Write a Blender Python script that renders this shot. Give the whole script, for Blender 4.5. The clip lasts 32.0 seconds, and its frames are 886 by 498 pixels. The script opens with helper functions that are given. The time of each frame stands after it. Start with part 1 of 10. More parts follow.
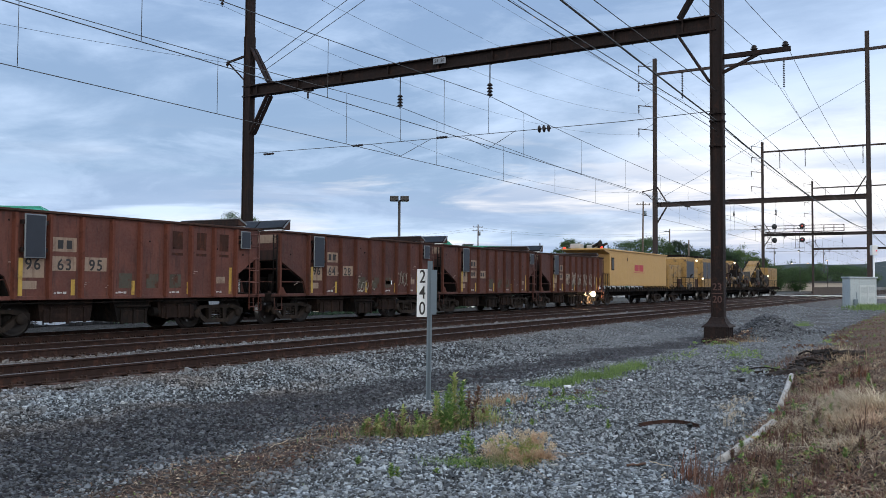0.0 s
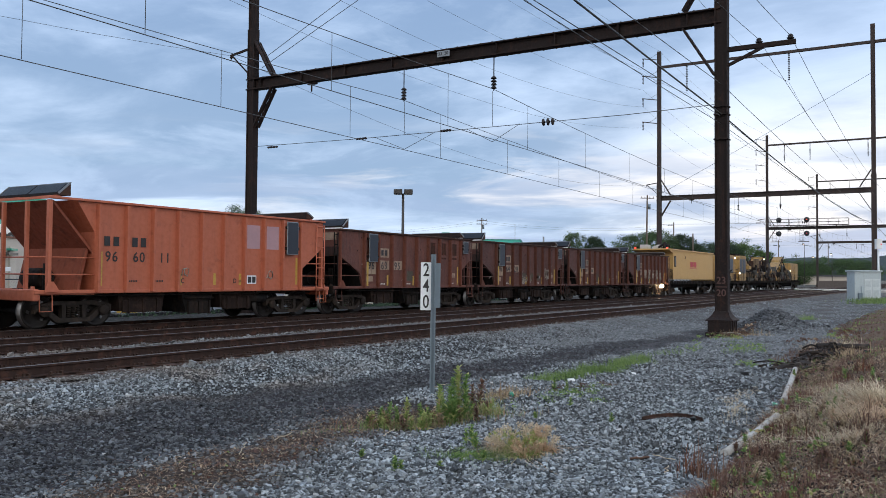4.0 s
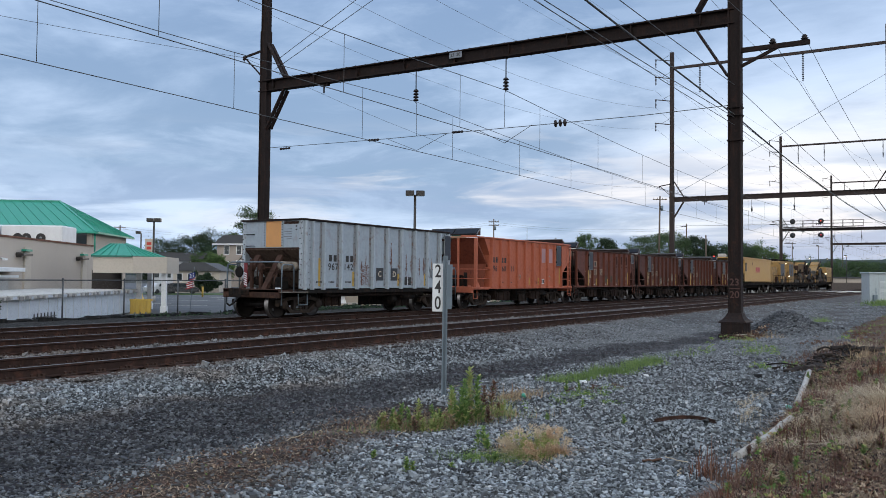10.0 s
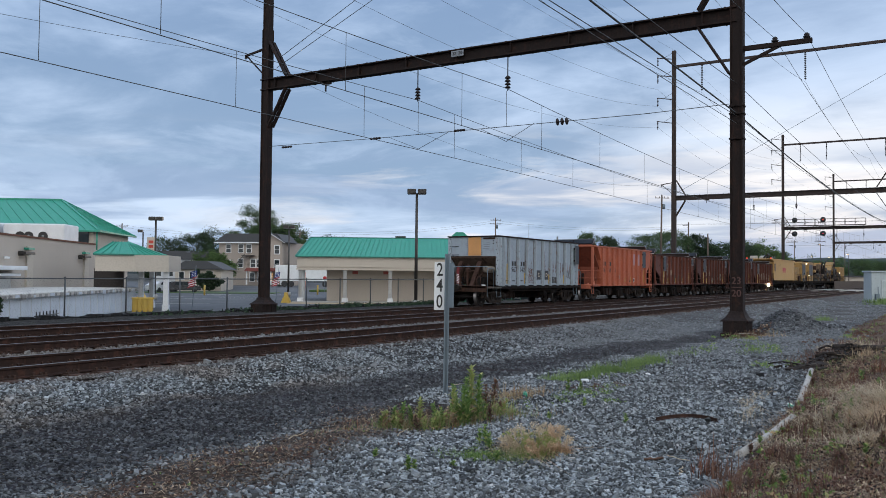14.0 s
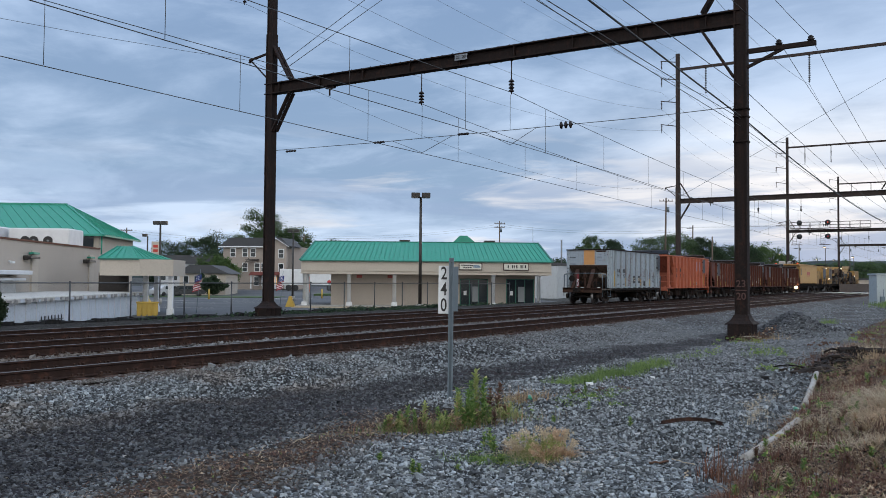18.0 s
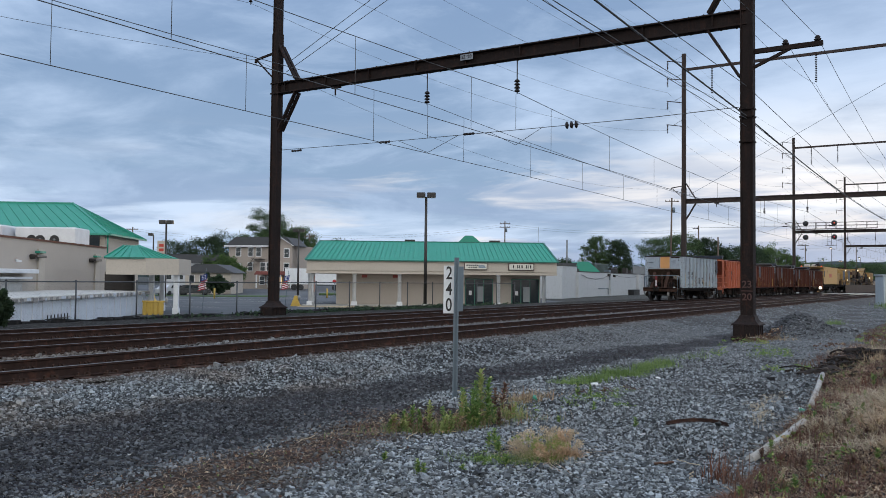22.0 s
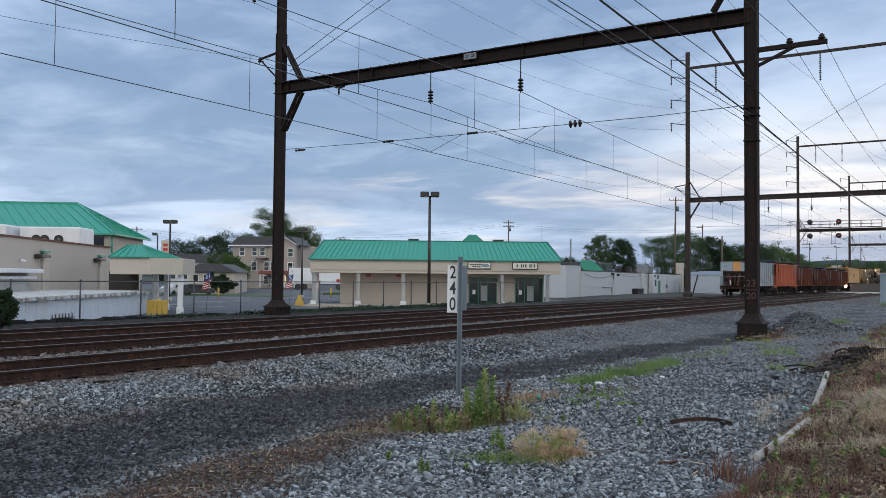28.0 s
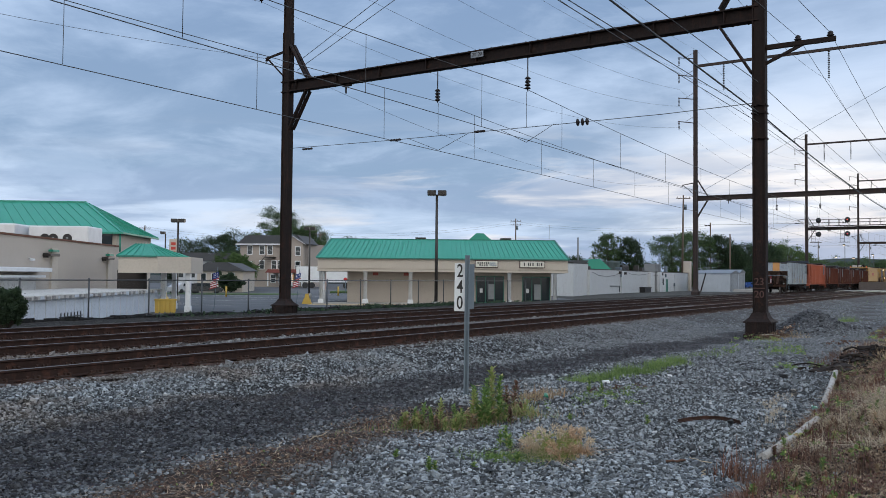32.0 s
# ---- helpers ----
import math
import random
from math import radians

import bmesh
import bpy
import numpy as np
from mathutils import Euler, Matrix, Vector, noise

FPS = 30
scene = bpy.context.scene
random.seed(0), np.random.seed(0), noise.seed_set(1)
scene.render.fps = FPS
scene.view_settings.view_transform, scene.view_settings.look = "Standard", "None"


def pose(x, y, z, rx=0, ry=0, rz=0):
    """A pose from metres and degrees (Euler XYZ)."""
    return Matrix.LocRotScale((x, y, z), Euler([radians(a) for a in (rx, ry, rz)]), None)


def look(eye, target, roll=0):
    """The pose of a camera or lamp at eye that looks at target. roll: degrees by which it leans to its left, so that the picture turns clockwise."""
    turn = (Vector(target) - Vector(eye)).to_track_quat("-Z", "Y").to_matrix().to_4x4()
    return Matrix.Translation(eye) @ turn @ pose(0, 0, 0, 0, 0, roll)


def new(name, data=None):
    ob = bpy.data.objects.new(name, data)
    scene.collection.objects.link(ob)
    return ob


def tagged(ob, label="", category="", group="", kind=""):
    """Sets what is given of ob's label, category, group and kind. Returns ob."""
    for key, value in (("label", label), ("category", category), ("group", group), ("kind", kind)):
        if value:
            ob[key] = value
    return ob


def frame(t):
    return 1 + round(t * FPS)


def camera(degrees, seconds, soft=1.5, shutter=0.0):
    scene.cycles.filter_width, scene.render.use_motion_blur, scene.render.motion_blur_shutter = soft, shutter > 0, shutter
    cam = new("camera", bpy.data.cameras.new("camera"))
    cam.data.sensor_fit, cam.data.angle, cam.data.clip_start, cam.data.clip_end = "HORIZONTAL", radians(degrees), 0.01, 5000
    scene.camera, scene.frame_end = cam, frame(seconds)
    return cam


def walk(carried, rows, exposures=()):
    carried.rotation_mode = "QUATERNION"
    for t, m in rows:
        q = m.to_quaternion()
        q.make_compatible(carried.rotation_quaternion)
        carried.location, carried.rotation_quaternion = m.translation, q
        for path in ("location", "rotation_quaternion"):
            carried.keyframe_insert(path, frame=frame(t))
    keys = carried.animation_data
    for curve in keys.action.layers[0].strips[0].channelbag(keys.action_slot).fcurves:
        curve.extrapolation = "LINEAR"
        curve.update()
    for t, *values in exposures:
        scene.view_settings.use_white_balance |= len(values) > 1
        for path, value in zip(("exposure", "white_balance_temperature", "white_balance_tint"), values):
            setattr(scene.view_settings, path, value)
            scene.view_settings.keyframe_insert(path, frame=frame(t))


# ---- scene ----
cam = camera(55.15, 32.0, soft=0.65)
PATH = [
    (0, (0, 0, 1.452), (42.916, 25.577, 3.462), 0.41),
    (0.5, (0, 0, 1.452), (42.900, 25.608, 3.409), 0.41),
    (1, (0, 0, 1.452), (42.892, 25.628, 3.316), 0.40),
    (1.5, (0, 0, 1.452), (42.896, 25.623, 3.281), 0.41),
    (2, (0, 0, 1.452), (42.880, 25.651, 3.276), 0.40),
    (2.5, (0, 0, 1.452), (42.861, 25.686, 3.240), 0.40),
    (3, (0, 0, 1.452), (42.832, 25.739, 3.153), 0.41),
    (3.5, (0, 0, 1.452), (42.804, 25.791, 3.077), 0.42),
    (5.5, (0, 0, 1.452), (42.874, 25.675, 3.083), 0.65),
    (6, (0, 0, 1.452), (42.831, 25.749, 3.035), 0.66),
    (6.5, (0, 0, 1.452), (42.784, 25.829, 2.999), 0.67),
    (7, (0, 0, 1.452), (42.753, 25.880, 2.997), 0.66),
    (7.5, (0, 0, 1.452), (42.728, 25.920, 3.028), 0.63),
    (8, (0, 0, 1.452), (42.694, 25.973, 3.078), 0.62),
    (8.5, (0, 0, 1.452), (42.606, 26.114, 3.111), 0.61),
    (9, (0, 0, 1.452), (42.495, 26.295, 3.114), 0.59),
    (9.5, (0, 0, 1.452), (42.441, 26.381, 3.127), 0.58),
    (10, (0, 0, 1.452), (42.449, 26.368, 3.136), 0.55),
    (10.5, (0, 0, 1.452), (42.469, 26.337, 3.113), 0.55),
    (11, (0, 0, 1.452), (42.473, 26.331, 3.095), 0.55),
    (11.5, (0, 0, 1.452), (42.464, 26.349, 3.043), 0.56),
    (12, (0, 0, 1.452), (42.442, 26.388, 2.981), 0.56),
    (12.5, (0, 0, 1.452), (42.427, 26.414, 2.956), 0.56),
    (13, (0, 0, 1.452), (42.410, 26.440, 2.970), 0.56),
    (13.5, (0, 0, 1.452), (42.385, 26.479, 2.998), 0.57),
    (14, (0, 0, 1.452), (42.397, 26.457, 3.045), 0.57),
    (14.5, (0, 0, 1.452), (42.424, 26.409, 3.109), 0.57),
    (16.5, (0, 0, 1.452), (42.450, 26.356, 3.291), 0.43),
    (17, (0, 0, 1.452), (42.392, 26.449, 3.286), 0.44),
    (17.5, (0, 0, 1.452), (42.312, 26.578, 3.264), 0.45),
    (18, (0, 0, 1.452), (42.262, 26.658, 3.256), 0.45),
    (18.5, (0, 0, 1.452), (42.233, 26.704, 3.250), 0.44),
    (19, (0, 0, 1.452), (42.203, 26.752, 3.251), 0.43),
    (19.5, (0, 0, 1.452), (42.168, 26.806, 3.252), 0.45),
    (20, (0, 0, 1.452), (42.124, 26.877, 3.232), 0.48),
    (20.5, (0, 0, 1.452), (42.114, 26.893, 3.241), 0.50),
    (21, (0, 0, 1.452), (42.123, 26.878, 3.252), 0.52),
    (21.5, (0, 0, 1.452), (42.122, 26.880, 3.251), 0.57),
    (22, (0, 0, 1.452), (42.097, 26.920, 3.243), 0.60),
    (22.5, (0, 0, 1.452), (42.059, 26.981, 3.197), 0.63),
    (23, (0, 0, 1.452), (42.031, 27.028, 3.138), 0.65),
    (23.5, (0, 0, 1.452), (42.015, 27.055, 3.116), 0.65),
    (24, (0, 0, 1.452), (42.034, 27.024, 3.149), 0.64),
    (24.5, (0, 0, 1.452), (42.057, 26.985, 3.192), 0.64),
    (25, (0, 0, 1.452), (42.073, 26.959, 3.204), 0.62),
    (25.5, (0, 0, 1.452), (42.062, 26.976, 3.221), 0.62),
    (27.5, (0, 0, 1.452), (42.008, 27.061, 3.203), 0.50),
    (28, (0, 0, 1.452), (41.982, 27.102, 3.193), 0.53),
    (28.5, (0, 0, 1.452), (41.969, 27.124, 3.152), 0.52),
    (29, (0, 0, 1.452), (41.975, 27.118, 3.105), 0.52),
    (29.5, (0, 0, 1.452), (41.954, 27.154, 3.056), 0.52),
    (30, (0, 0, 1.452), (41.914, 27.216, 3.034), 0.54),
    (30.5, (0, 0, 1.452), (41.881, 27.266, 3.054), 0.54),
    (31, (0, 0, 1.452), (41.848, 27.313, 3.115), 0.52),
    (31.5, (0, 0, 1.452), (41.791, 27.398, 3.138), 0.51),
    (32, (0, 0, 1.452), (41.754, 27.456, 3.104), 0.50),
]
walk(cam, [(t, look(e, g, r)) for t, e, g, r in PATH], exposures=[(0.0, 0.24), (7.0, 0.20), (11.0, 0.11), (16.0, 0.01), (32.0, 0.0)])

# ---- sky and sun: dusk under a layered overcast ----
SUN_AZ, SUN_EL = 5.0, 7.0
world = bpy.data.worlds.new("dusk_sky")
scene.world = world
world.use_nodes = True
wt = world.node_tree
wt.nodes.clear()


def wn(kind, **kw):
    n = wt.nodes.new(kind)
    for k, v in kw.items():
        n.inputs[k].default_value = v
    return n


def wmath(op, a, b=None, clamp=False):
    n = wt.nodes.new("ShaderNodeMath")
    n.operation, n.use_clamp = op, clamp
    for i, v in enumerate((a, b)):
        if v is None:
            continue
        if isinstance(v, (int, float)):
            n.inputs[i].default_value = v
        else:
            wt.links.new(v, n.inputs[i])
    return n.outputs[0]


def wmix(f, a, b, mode="MIX"):
    n = wt.nodes.new("ShaderNodeMix")
    n.data_type, n.blend_type = "RGBA", mode
    for s, v in ((n.inputs[0], f), (n.inputs[6], a), (n.inputs[7], b)):
        if isinstance(v, (int, float)):
            s.default_value = v
        elif isinstance(v, tuple):
            s.default_value = (*v, 1)
        else:
            wt.links.new(v, s)
    return n.outputs[2]


sky = wn("ShaderNodeTexSky")
sky.sky_type, sky.sun_disc = "NISHITA", False
sky.sun_elevation, sky.sun_rotation = radians(SUN_EL), radians(90 - SUN_AZ)
sky.air_density, sky.dust_density = 1.2, 1.5
tc = wn("ShaderNodeTexCoord")
sep = wn("ShaderNodeSeparateXYZ")
wt.links.new(tc.outputs["Generated"], sep.inputs[0])
up = wmath("MAXIMUM", sep.outputs[2], 0.0)
# cloud deck seen as a flat layer overhead
den = wmath("ADD", up, 0.16)
cx, cy = wmath("DIVIDE", sep.outputs[0], den), wmath("DIVIDE", sep.outputs[1], den)
cvec = wn("ShaderNodeCombineXYZ")
wt.links.new(cx, cvec.inputs[0]), wt.links.new(cy, cvec.inputs[1])
turn = wn("ShaderNodeMapping")
turn.inputs["Rotation"].default_value = (0, 0, radians(-40))
turn.inputs["Scale"].default_value = (0.85, 0.62, 1)
wt.links.new(cvec.outputs[0], turn.inputs[0])


def wnoise(scale, detail, rough, dist=0.0, off=0.0):
    n = wn("ShaderNodeTexNoise", Scale=scale, Detail=detail, Roughness=rough, Distortion=dist)
    m = wn("ShaderNodeMapping")
    m.inputs["Location"].default_value = (off, off * 0.7, off)
    wt.links.new(turn.outputs[0], m.inputs[0])
    wt.links.new(m.outputs[0], n.inputs["Vector"])
    return n.outputs["Fac"]


big = wnoise(0.85, 3, 0.5, 0.25, 3.1)
fine = wnoise(2.1, 8, 0.60, 0.3, 8.4)
cl = wmath("ADD", wmath("MULTIPLY", big, 0.68), wmath("MULTIPLY", fine, 0.42))
cover = wn("ShaderNodeMapRange")
cover.interpolation_type = "SMOOTHSTEP"
for k, v in (("From Min", 0.45), ("From Max", 0.64), ("To Min", 0.0), ("To Max", 1.0)):
    cover.inputs[k].default_value = v
wt.links.new(cl, cover.inputs["Value"])
# nearness to the low sun: the deck thins and brightens towards it
sd = (math.cos(radians(SUN_AZ)) * math.cos(radians(SUN_EL)), math.sin(radians(SUN_AZ)) * math.cos(radians(SUN_EL)), math.sin(radians(SUN_EL)))
dot = wn("ShaderNodeVectorMath")
dot.operation = "DOT_PRODUCT"
dot.inputs[1].default_value = sd
wt.links.new(tc.outputs["Generated"], dot.inputs[0])
near = wn("ShaderNodeMapRange")
near.interpolation_type = "SMOOTHERSTEP"
for k, v in (("From Min", 0.925), ("From Max", 1.0), ("To Min", 0.0), ("To Max", 1.0)):
    near.inputs[k].default_value = v
wt.links.new(dot.outputs["Value"], near.inputs["Value"])
low = wn("ShaderNodeMapRange")
for k, v in (("From Min", 0.0), ("From Max", 0.32), ("To Min", 1.0), ("To Max", 0.0)):
    low.inputs[k].default_value = v
wt.links.new(up, low.inputs["Value"])
thick = wmix(low.outputs[0], (0.243, 0.366, 0.580), (0.314, 0.452, 0.632))
thin = wmix(low.outputs[0], (0.503, 0.662, 0.920), (0.690, 0.828, 1.03))
deck = wmix(cover.outputs[0], thick, thin)
glow = wmix(cover.outputs[0], (0.41, 0.51, 0.67), (0.98, 1.02, 1.075))
rise = wn("ShaderNodeMapRange")
rise.interpolation_type = "SMOOTHSTEP"
for k, v in (("From Min", 0.10), ("From Max", 0.24), ("To Min", 0.95), ("To Max", 0.0)):
    rise.inputs[k].default_value = v
wt.links.new(up, rise.inputs["Value"])
deck = wmix(wmath("MULTIPLY", near.outputs[0], rise.outputs[0]), deck, glow)
# level bands low over the horizon: torn grey sheets with warm light between them


def wrange(v, lo, hi, a, b):
    n = wn("ShaderNodeMapRange")
    n.interpolation_type = "SMOOTHSTEP"
    for k, x in (("From Min", lo), ("From Max", hi), ("To Min", a), ("To Max", b)):
        n.inputs[k].default_value = x
    wt.links.new(v, n.inputs["Value"])
    return n.outputs[0]


def band_noise(stretch, scale, off, detail=5, rough=0.55):
    m = wn("ShaderNodeMapping")
    m.inputs["Scale"].default_value = (1.0, 1.0, stretch)
    m.inputs["Location"].default_value = (off, off * 0.6, off * 1.3)
    wt.links.new(tc.outputs["Generated"], m.inputs[0])
    n = wn("ShaderNodeTexNoise", Scale=scale, Detail=detail, Roughness=rough, Distortion=0.35)
    wt.links.new(m.outputs[0], n.inputs["Vector"])
    return n.outputs["Fac"]


flat = wmath("MULTIPLY", wrange(up, 0.10, 0.19, 1.0, 0.0), wrange(up, 0.0, 0.03, 0.4, 1.0))
toward = wrange(dot.outputs["Value"], 0.62, 0.93, 0.12, 1.0)
warm = wmath("MULTIPLY", wmath("MULTIPLY", wrange(band_noise(7, 2.8, 2.3, 8, 0.58), 0.49, 0.61, 0.0, 0.8), flat), toward)
deck = wmix(warm, deck, (0.93, 0.92, 0.945))
grey = wmath("MULTIPLY", wrange(band_noise(11, 2.0, 7.7, 7, 0.55), 0.47, 0.59, 0.0, 0.85), wrange(up, 0.09, 0.17, 1.0, 0.0))
deck = wmix(grey, deck, (0.32, 0.44, 0.645))
# fine torn edges through the whole deck
wisp = wmath("MULTIPLY", wrange(band_noise(4.0, 5.0, 4.1, 8, 0.62), 0.50, 0.66, 0.0, 0.42), wrange(up, 0.05, 0.4, 1.0, 0.5))
deck = wmix(wisp, deck, (0.55, 0.70, 0.93))
# an overcast deck is brighter overhead than at the horizon
over = wn("ShaderNodeMapRange")
for k, v in (("From Min", 0.30), ("From Max", 0.95), ("To Min", 1.0), ("To Max", 1.7)):
    over.inputs[k].default_value = v
wt.links.new(up, over.inputs["Value"])
gain = wn("ShaderNodeCombineXYZ")
for i in range(3):
    wt.links.new(over.outputs[0], gain.inputs[i])
deck = wmix(1.0, deck, gain.outputs[0], "MULTIPLY")
# added fill: unseen sky opposite the sunset whitened to light walls facing the camera
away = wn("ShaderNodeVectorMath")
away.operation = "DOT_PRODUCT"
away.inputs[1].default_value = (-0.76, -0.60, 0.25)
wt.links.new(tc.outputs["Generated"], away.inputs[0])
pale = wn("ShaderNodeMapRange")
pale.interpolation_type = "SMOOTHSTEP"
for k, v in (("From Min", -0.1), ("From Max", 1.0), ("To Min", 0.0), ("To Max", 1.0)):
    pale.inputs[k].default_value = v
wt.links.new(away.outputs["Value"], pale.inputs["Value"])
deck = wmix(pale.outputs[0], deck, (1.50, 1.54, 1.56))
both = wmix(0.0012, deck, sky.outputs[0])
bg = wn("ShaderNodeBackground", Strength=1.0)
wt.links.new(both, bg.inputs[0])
wo = wn("ShaderNodeOutputWorld")
wt.links.new(bg.outputs[0], wo.inputs[0])

sun = new("sun", bpy.data.lights.new("sun", "SUN"))
sun.data.energy, sun.data.angle, sun.data.color = 0.55, radians(14), (1.0, 0.86, 0.70)
sun.matrix_world = look(Vector(sd) * 100, (0, 0, 0))
scene.view_settings.exposure = 0.0


# ---- building helpers ----
def part(name, bm, material, parent=None, label=""):
    """Links a bmesh as one mesh object under a thing or a part."""
    me = bpy.data.meshes.new(name)
    if isinstance(bm, bmesh.types.BMesh):
        bm.normal_update()
        bm.to_mesh(me)
        bm.free()
    else:
        me = bm
    if material and not me.materials:
        for m in material if isinstance(material, (list, tuple)) else (material,):
            me.materials.append(m)
    ob = new(name, me)
    if parent:
        ob.parent = parent
    if label:
        ob["label"] = label
    return ob


def thing(name, label, category, m=None, group="", kind=""):
    ob = new(name)
    ob.empty_display_size = 0.2
    if m is not None:
        ob.matrix_basis = m
    return tagged(ob, label, category, group, kind)


def solo(name, bm, material, label, category, m=None, group="", kind=""):
    ob = part(name, bm, material)
    if m is not None:
        ob.matrix_basis = m
    return tagged(ob, label, category, group, kind)


def B():
    return bmesh.new()


def box(bm, x0, x1, y0, y1, z0, z1, bev=0.0, mi=0):
    vs = [bm.verts.new((x, y, z)) for z in (z0, z1) for x, y in ((x0, y0), (x1, y0), (x1, y1), (x0, y1))]
    fs = [bm.faces.new([vs[i] for i in q]) for q in ((3, 2, 1, 0), (4, 5, 6, 7), (0, 1, 5, 4), (1, 2, 6, 5), (2, 3, 7, 6), (3, 0, 4, 7))]
    for f in fs:
        f.material_index = mi
    if bev:
        es = list({e for f in fs for e in f.edges})
        bmesh.ops.bevel(bm, geom=es, offset=bev, segments=1, affect="EDGES", profile=0.5)
    return bm


def beam(bm, a, b, w, h=None, up=(0, 0, 1), mi=0):
    """A bar of section w by h from a to b."""
    a, b = Vector(a), Vector(b)
    h = h or w
    d = (b - a).normalized()
    s = d.cross(Vector(up))
    s = s.normalized() if s.length > 1e-4 else d.cross(Vector((1, 0, 0))).normalized()
    u = s.cross(d)
    c = [(-1, -1), (1, -1), (1, 1), (-1, 1)]
    v0 = [bm.verts.new(a + s * i * w / 2 + u * j * h / 2) for i, j in c]
    v1 = [bm.verts.new(b + s * i * w / 2 + u * j * h / 2) for i, j in c]
    fs = [bm.faces.new(v0), bm.faces.new(v1[::-1])]
    for i in range(4):
        fs.append(bm.faces.new((v0[i], v1[i], v1[(i + 1) % 4], v0[(i + 1) % 4])))
    for f in fs:
        f.material_index = mi
    return bm


def rod(bm, a, b, r, seg=8, r2=None, caps=True, mi=0):
    a, b = Vector(a), Vector(b)
    r2 = r if r2 is None else r2
    d = (b - a).normalized()
    s = d.orthogonal().normalized()
    u = d.cross(s)
    ring = lambda c, q: [bm.verts.new(c + (s * math.cos(k * 2 * math.pi / seg) + u * math.sin(k * 2 * math.pi / seg)) * q) for k in range(seg)]
    v0, v1 = ring(a, r), ring(b, r2)
    fs = []
    for k in range(seg):
        fs.append(bm.faces.new((v0[k], v0[(k + 1) % seg], v1[(k + 1) % seg], v1[k])))
        fs[-1].smooth = True
    if caps:
        fs += [bm.faces.new(v0[::-1]), bm.faces.new(v1)]
    for f in fs:
        f.material_index = mi
    return bm


def tube(bm, pts, r, seg=6, mi=0):
    """A bent tube through points."""
    pts = [Vector(q) for q in pts]
    rings = []
    for i, q in enumerate(pts):
        d = (pts[min(i + 1, len(pts) - 1)] - pts[max(i - 1, 0)]).normalized()
        s = d.cross(Vector((0, 0, 1)))
        s = s.normalized() if s.length > 1e-3 else d.cross(Vector((0, 1, 0))).normalized()
        u = s.cross(d)
        rings.append([bm.verts.new(q + (s * math.cos(k * 2 * math.pi / seg) + u * math.sin(k * 2 * math.pi / seg)) * r) for k in range(seg)])
    for a, b in zip(rings, rings[1:]):
        for k in range(seg):
            f = bm.faces.new((a[k], a[(k + 1) % seg], b[(k + 1) % seg], b[k]))
            f.smooth, f.material_index = True, mi
    bm.faces.new(rings[0][::-1]).material_index = mi
    bm.faces.new(rings[-1]).material_index = mi
    return bm


def prism(bm, poly, a, b, axis="y", mi=0):
    """A closed outline pushed along an axis from a to b. poly: (x, z) for y, (y, z) for x, (x, y) for z."""
    def at(q, v):
        return {"y": (q[0], v, q[1]), "x": (v, q[0], q[1]), "z": (q[0], q[1], v)}[axis]
    v0, v1 = [bm.verts.new(at(q, a)) for q in poly], [bm.verts.new(at(q, b)) for q in poly]
    n = len(poly)
    fs = [bm.faces.new(v0), bm.faces.new(v1[::-1])]
    fs += [bm.faces.new((v0[i], v1[i], v1[(i + 1) % n], v0[(i + 1) % n])) for i in range(n)]
    for f in fs:
        f.material_index = mi
    bmesh.ops.recalc_face_normals(bm, faces=fs)
    return bm


def lathe(bm, profile, base=(0, 0, 0), axis="z", seg=14, mi=0):
    """Turns (radius, height) pairs round an axis."""
    base = Vector(base)
    rings = []
    for r, h in profile:
        ring = []
        for k in range(seg):
            c, s = math.cos(k * 2 * math.pi / seg) * r, math.sin(k * 2 * math.pi / seg) * r
            ring.append(bm.verts.new(base + Vector({"z": (c, s, h), "y": (c, h, s), "x": (h, c, s)}[axis])))
        rings.append(ring)
    fs = []
    for a, b in zip(rings, rings[1:]):
        for k in range(seg):
            fs.append(bm.faces.new((a[k], a[(k + 1) % seg], b[(k + 1) % seg], b[k])))
            fs[-1].smooth = True
    fs += [bm.faces.new(rings[0][::-1]), bm.faces.new(rings[-1])]
    for f in fs:
        f.material_index = mi
    bmesh.ops.recalc_face_normals(bm, faces=fs)
    return bm


def soup(name, verts, faces, material, smooth=False):
    """A mesh from arrays: verts (n, 3), faces (m, k)."""
    verts, faces = np.asarray(verts, np.float32), np.asarray(faces, np.int32)
    me = bpy.data.meshes.new(name)
    m, k = faces.shape
    me.vertices.add(len(verts)), me.loops.add(m * k), me.polygons.add(m)
    me.vertices.foreach_set("co", verts.ravel())
    me.loops.foreach_set("vertex_index", faces.ravel())
    me.polygons.foreach_set("loop_start", np.arange(0, m * k, k, dtype=np.int32))
    me.polygons.foreach_set("use_smooth", np.full(m, smooth))
    me.update(calc_edges=True)
    me.materials.append(material)
    return me


def text(name, body, size, material, parent, m, label="", squeeze=1.0):
    """Writing in the built-in font, as a thin mesh."""
    cu = bpy.data.curves.new(name, "FONT")
    cu.body, cu.size, cu.extrude, cu.align_x, cu.align_y = body, size, 0.002, "CENTER", "CENTER"
    cu.offset = size * 0.012
    tmp = bpy.data.objects.new(name, cu)
    me = bpy.data.meshes.new_from_object(tmp)
    bpy.data.objects.remove(tmp)
    me.materials.clear()
    me.materials.append(material)
    me.transform(Matrix.Diagonal((squeeze, 1, 1, 1)))
    ob = new(name, me)
    ob.parent = parent
    ob.matrix_basis = m
    if label:
        ob["label"] = label
    return ob


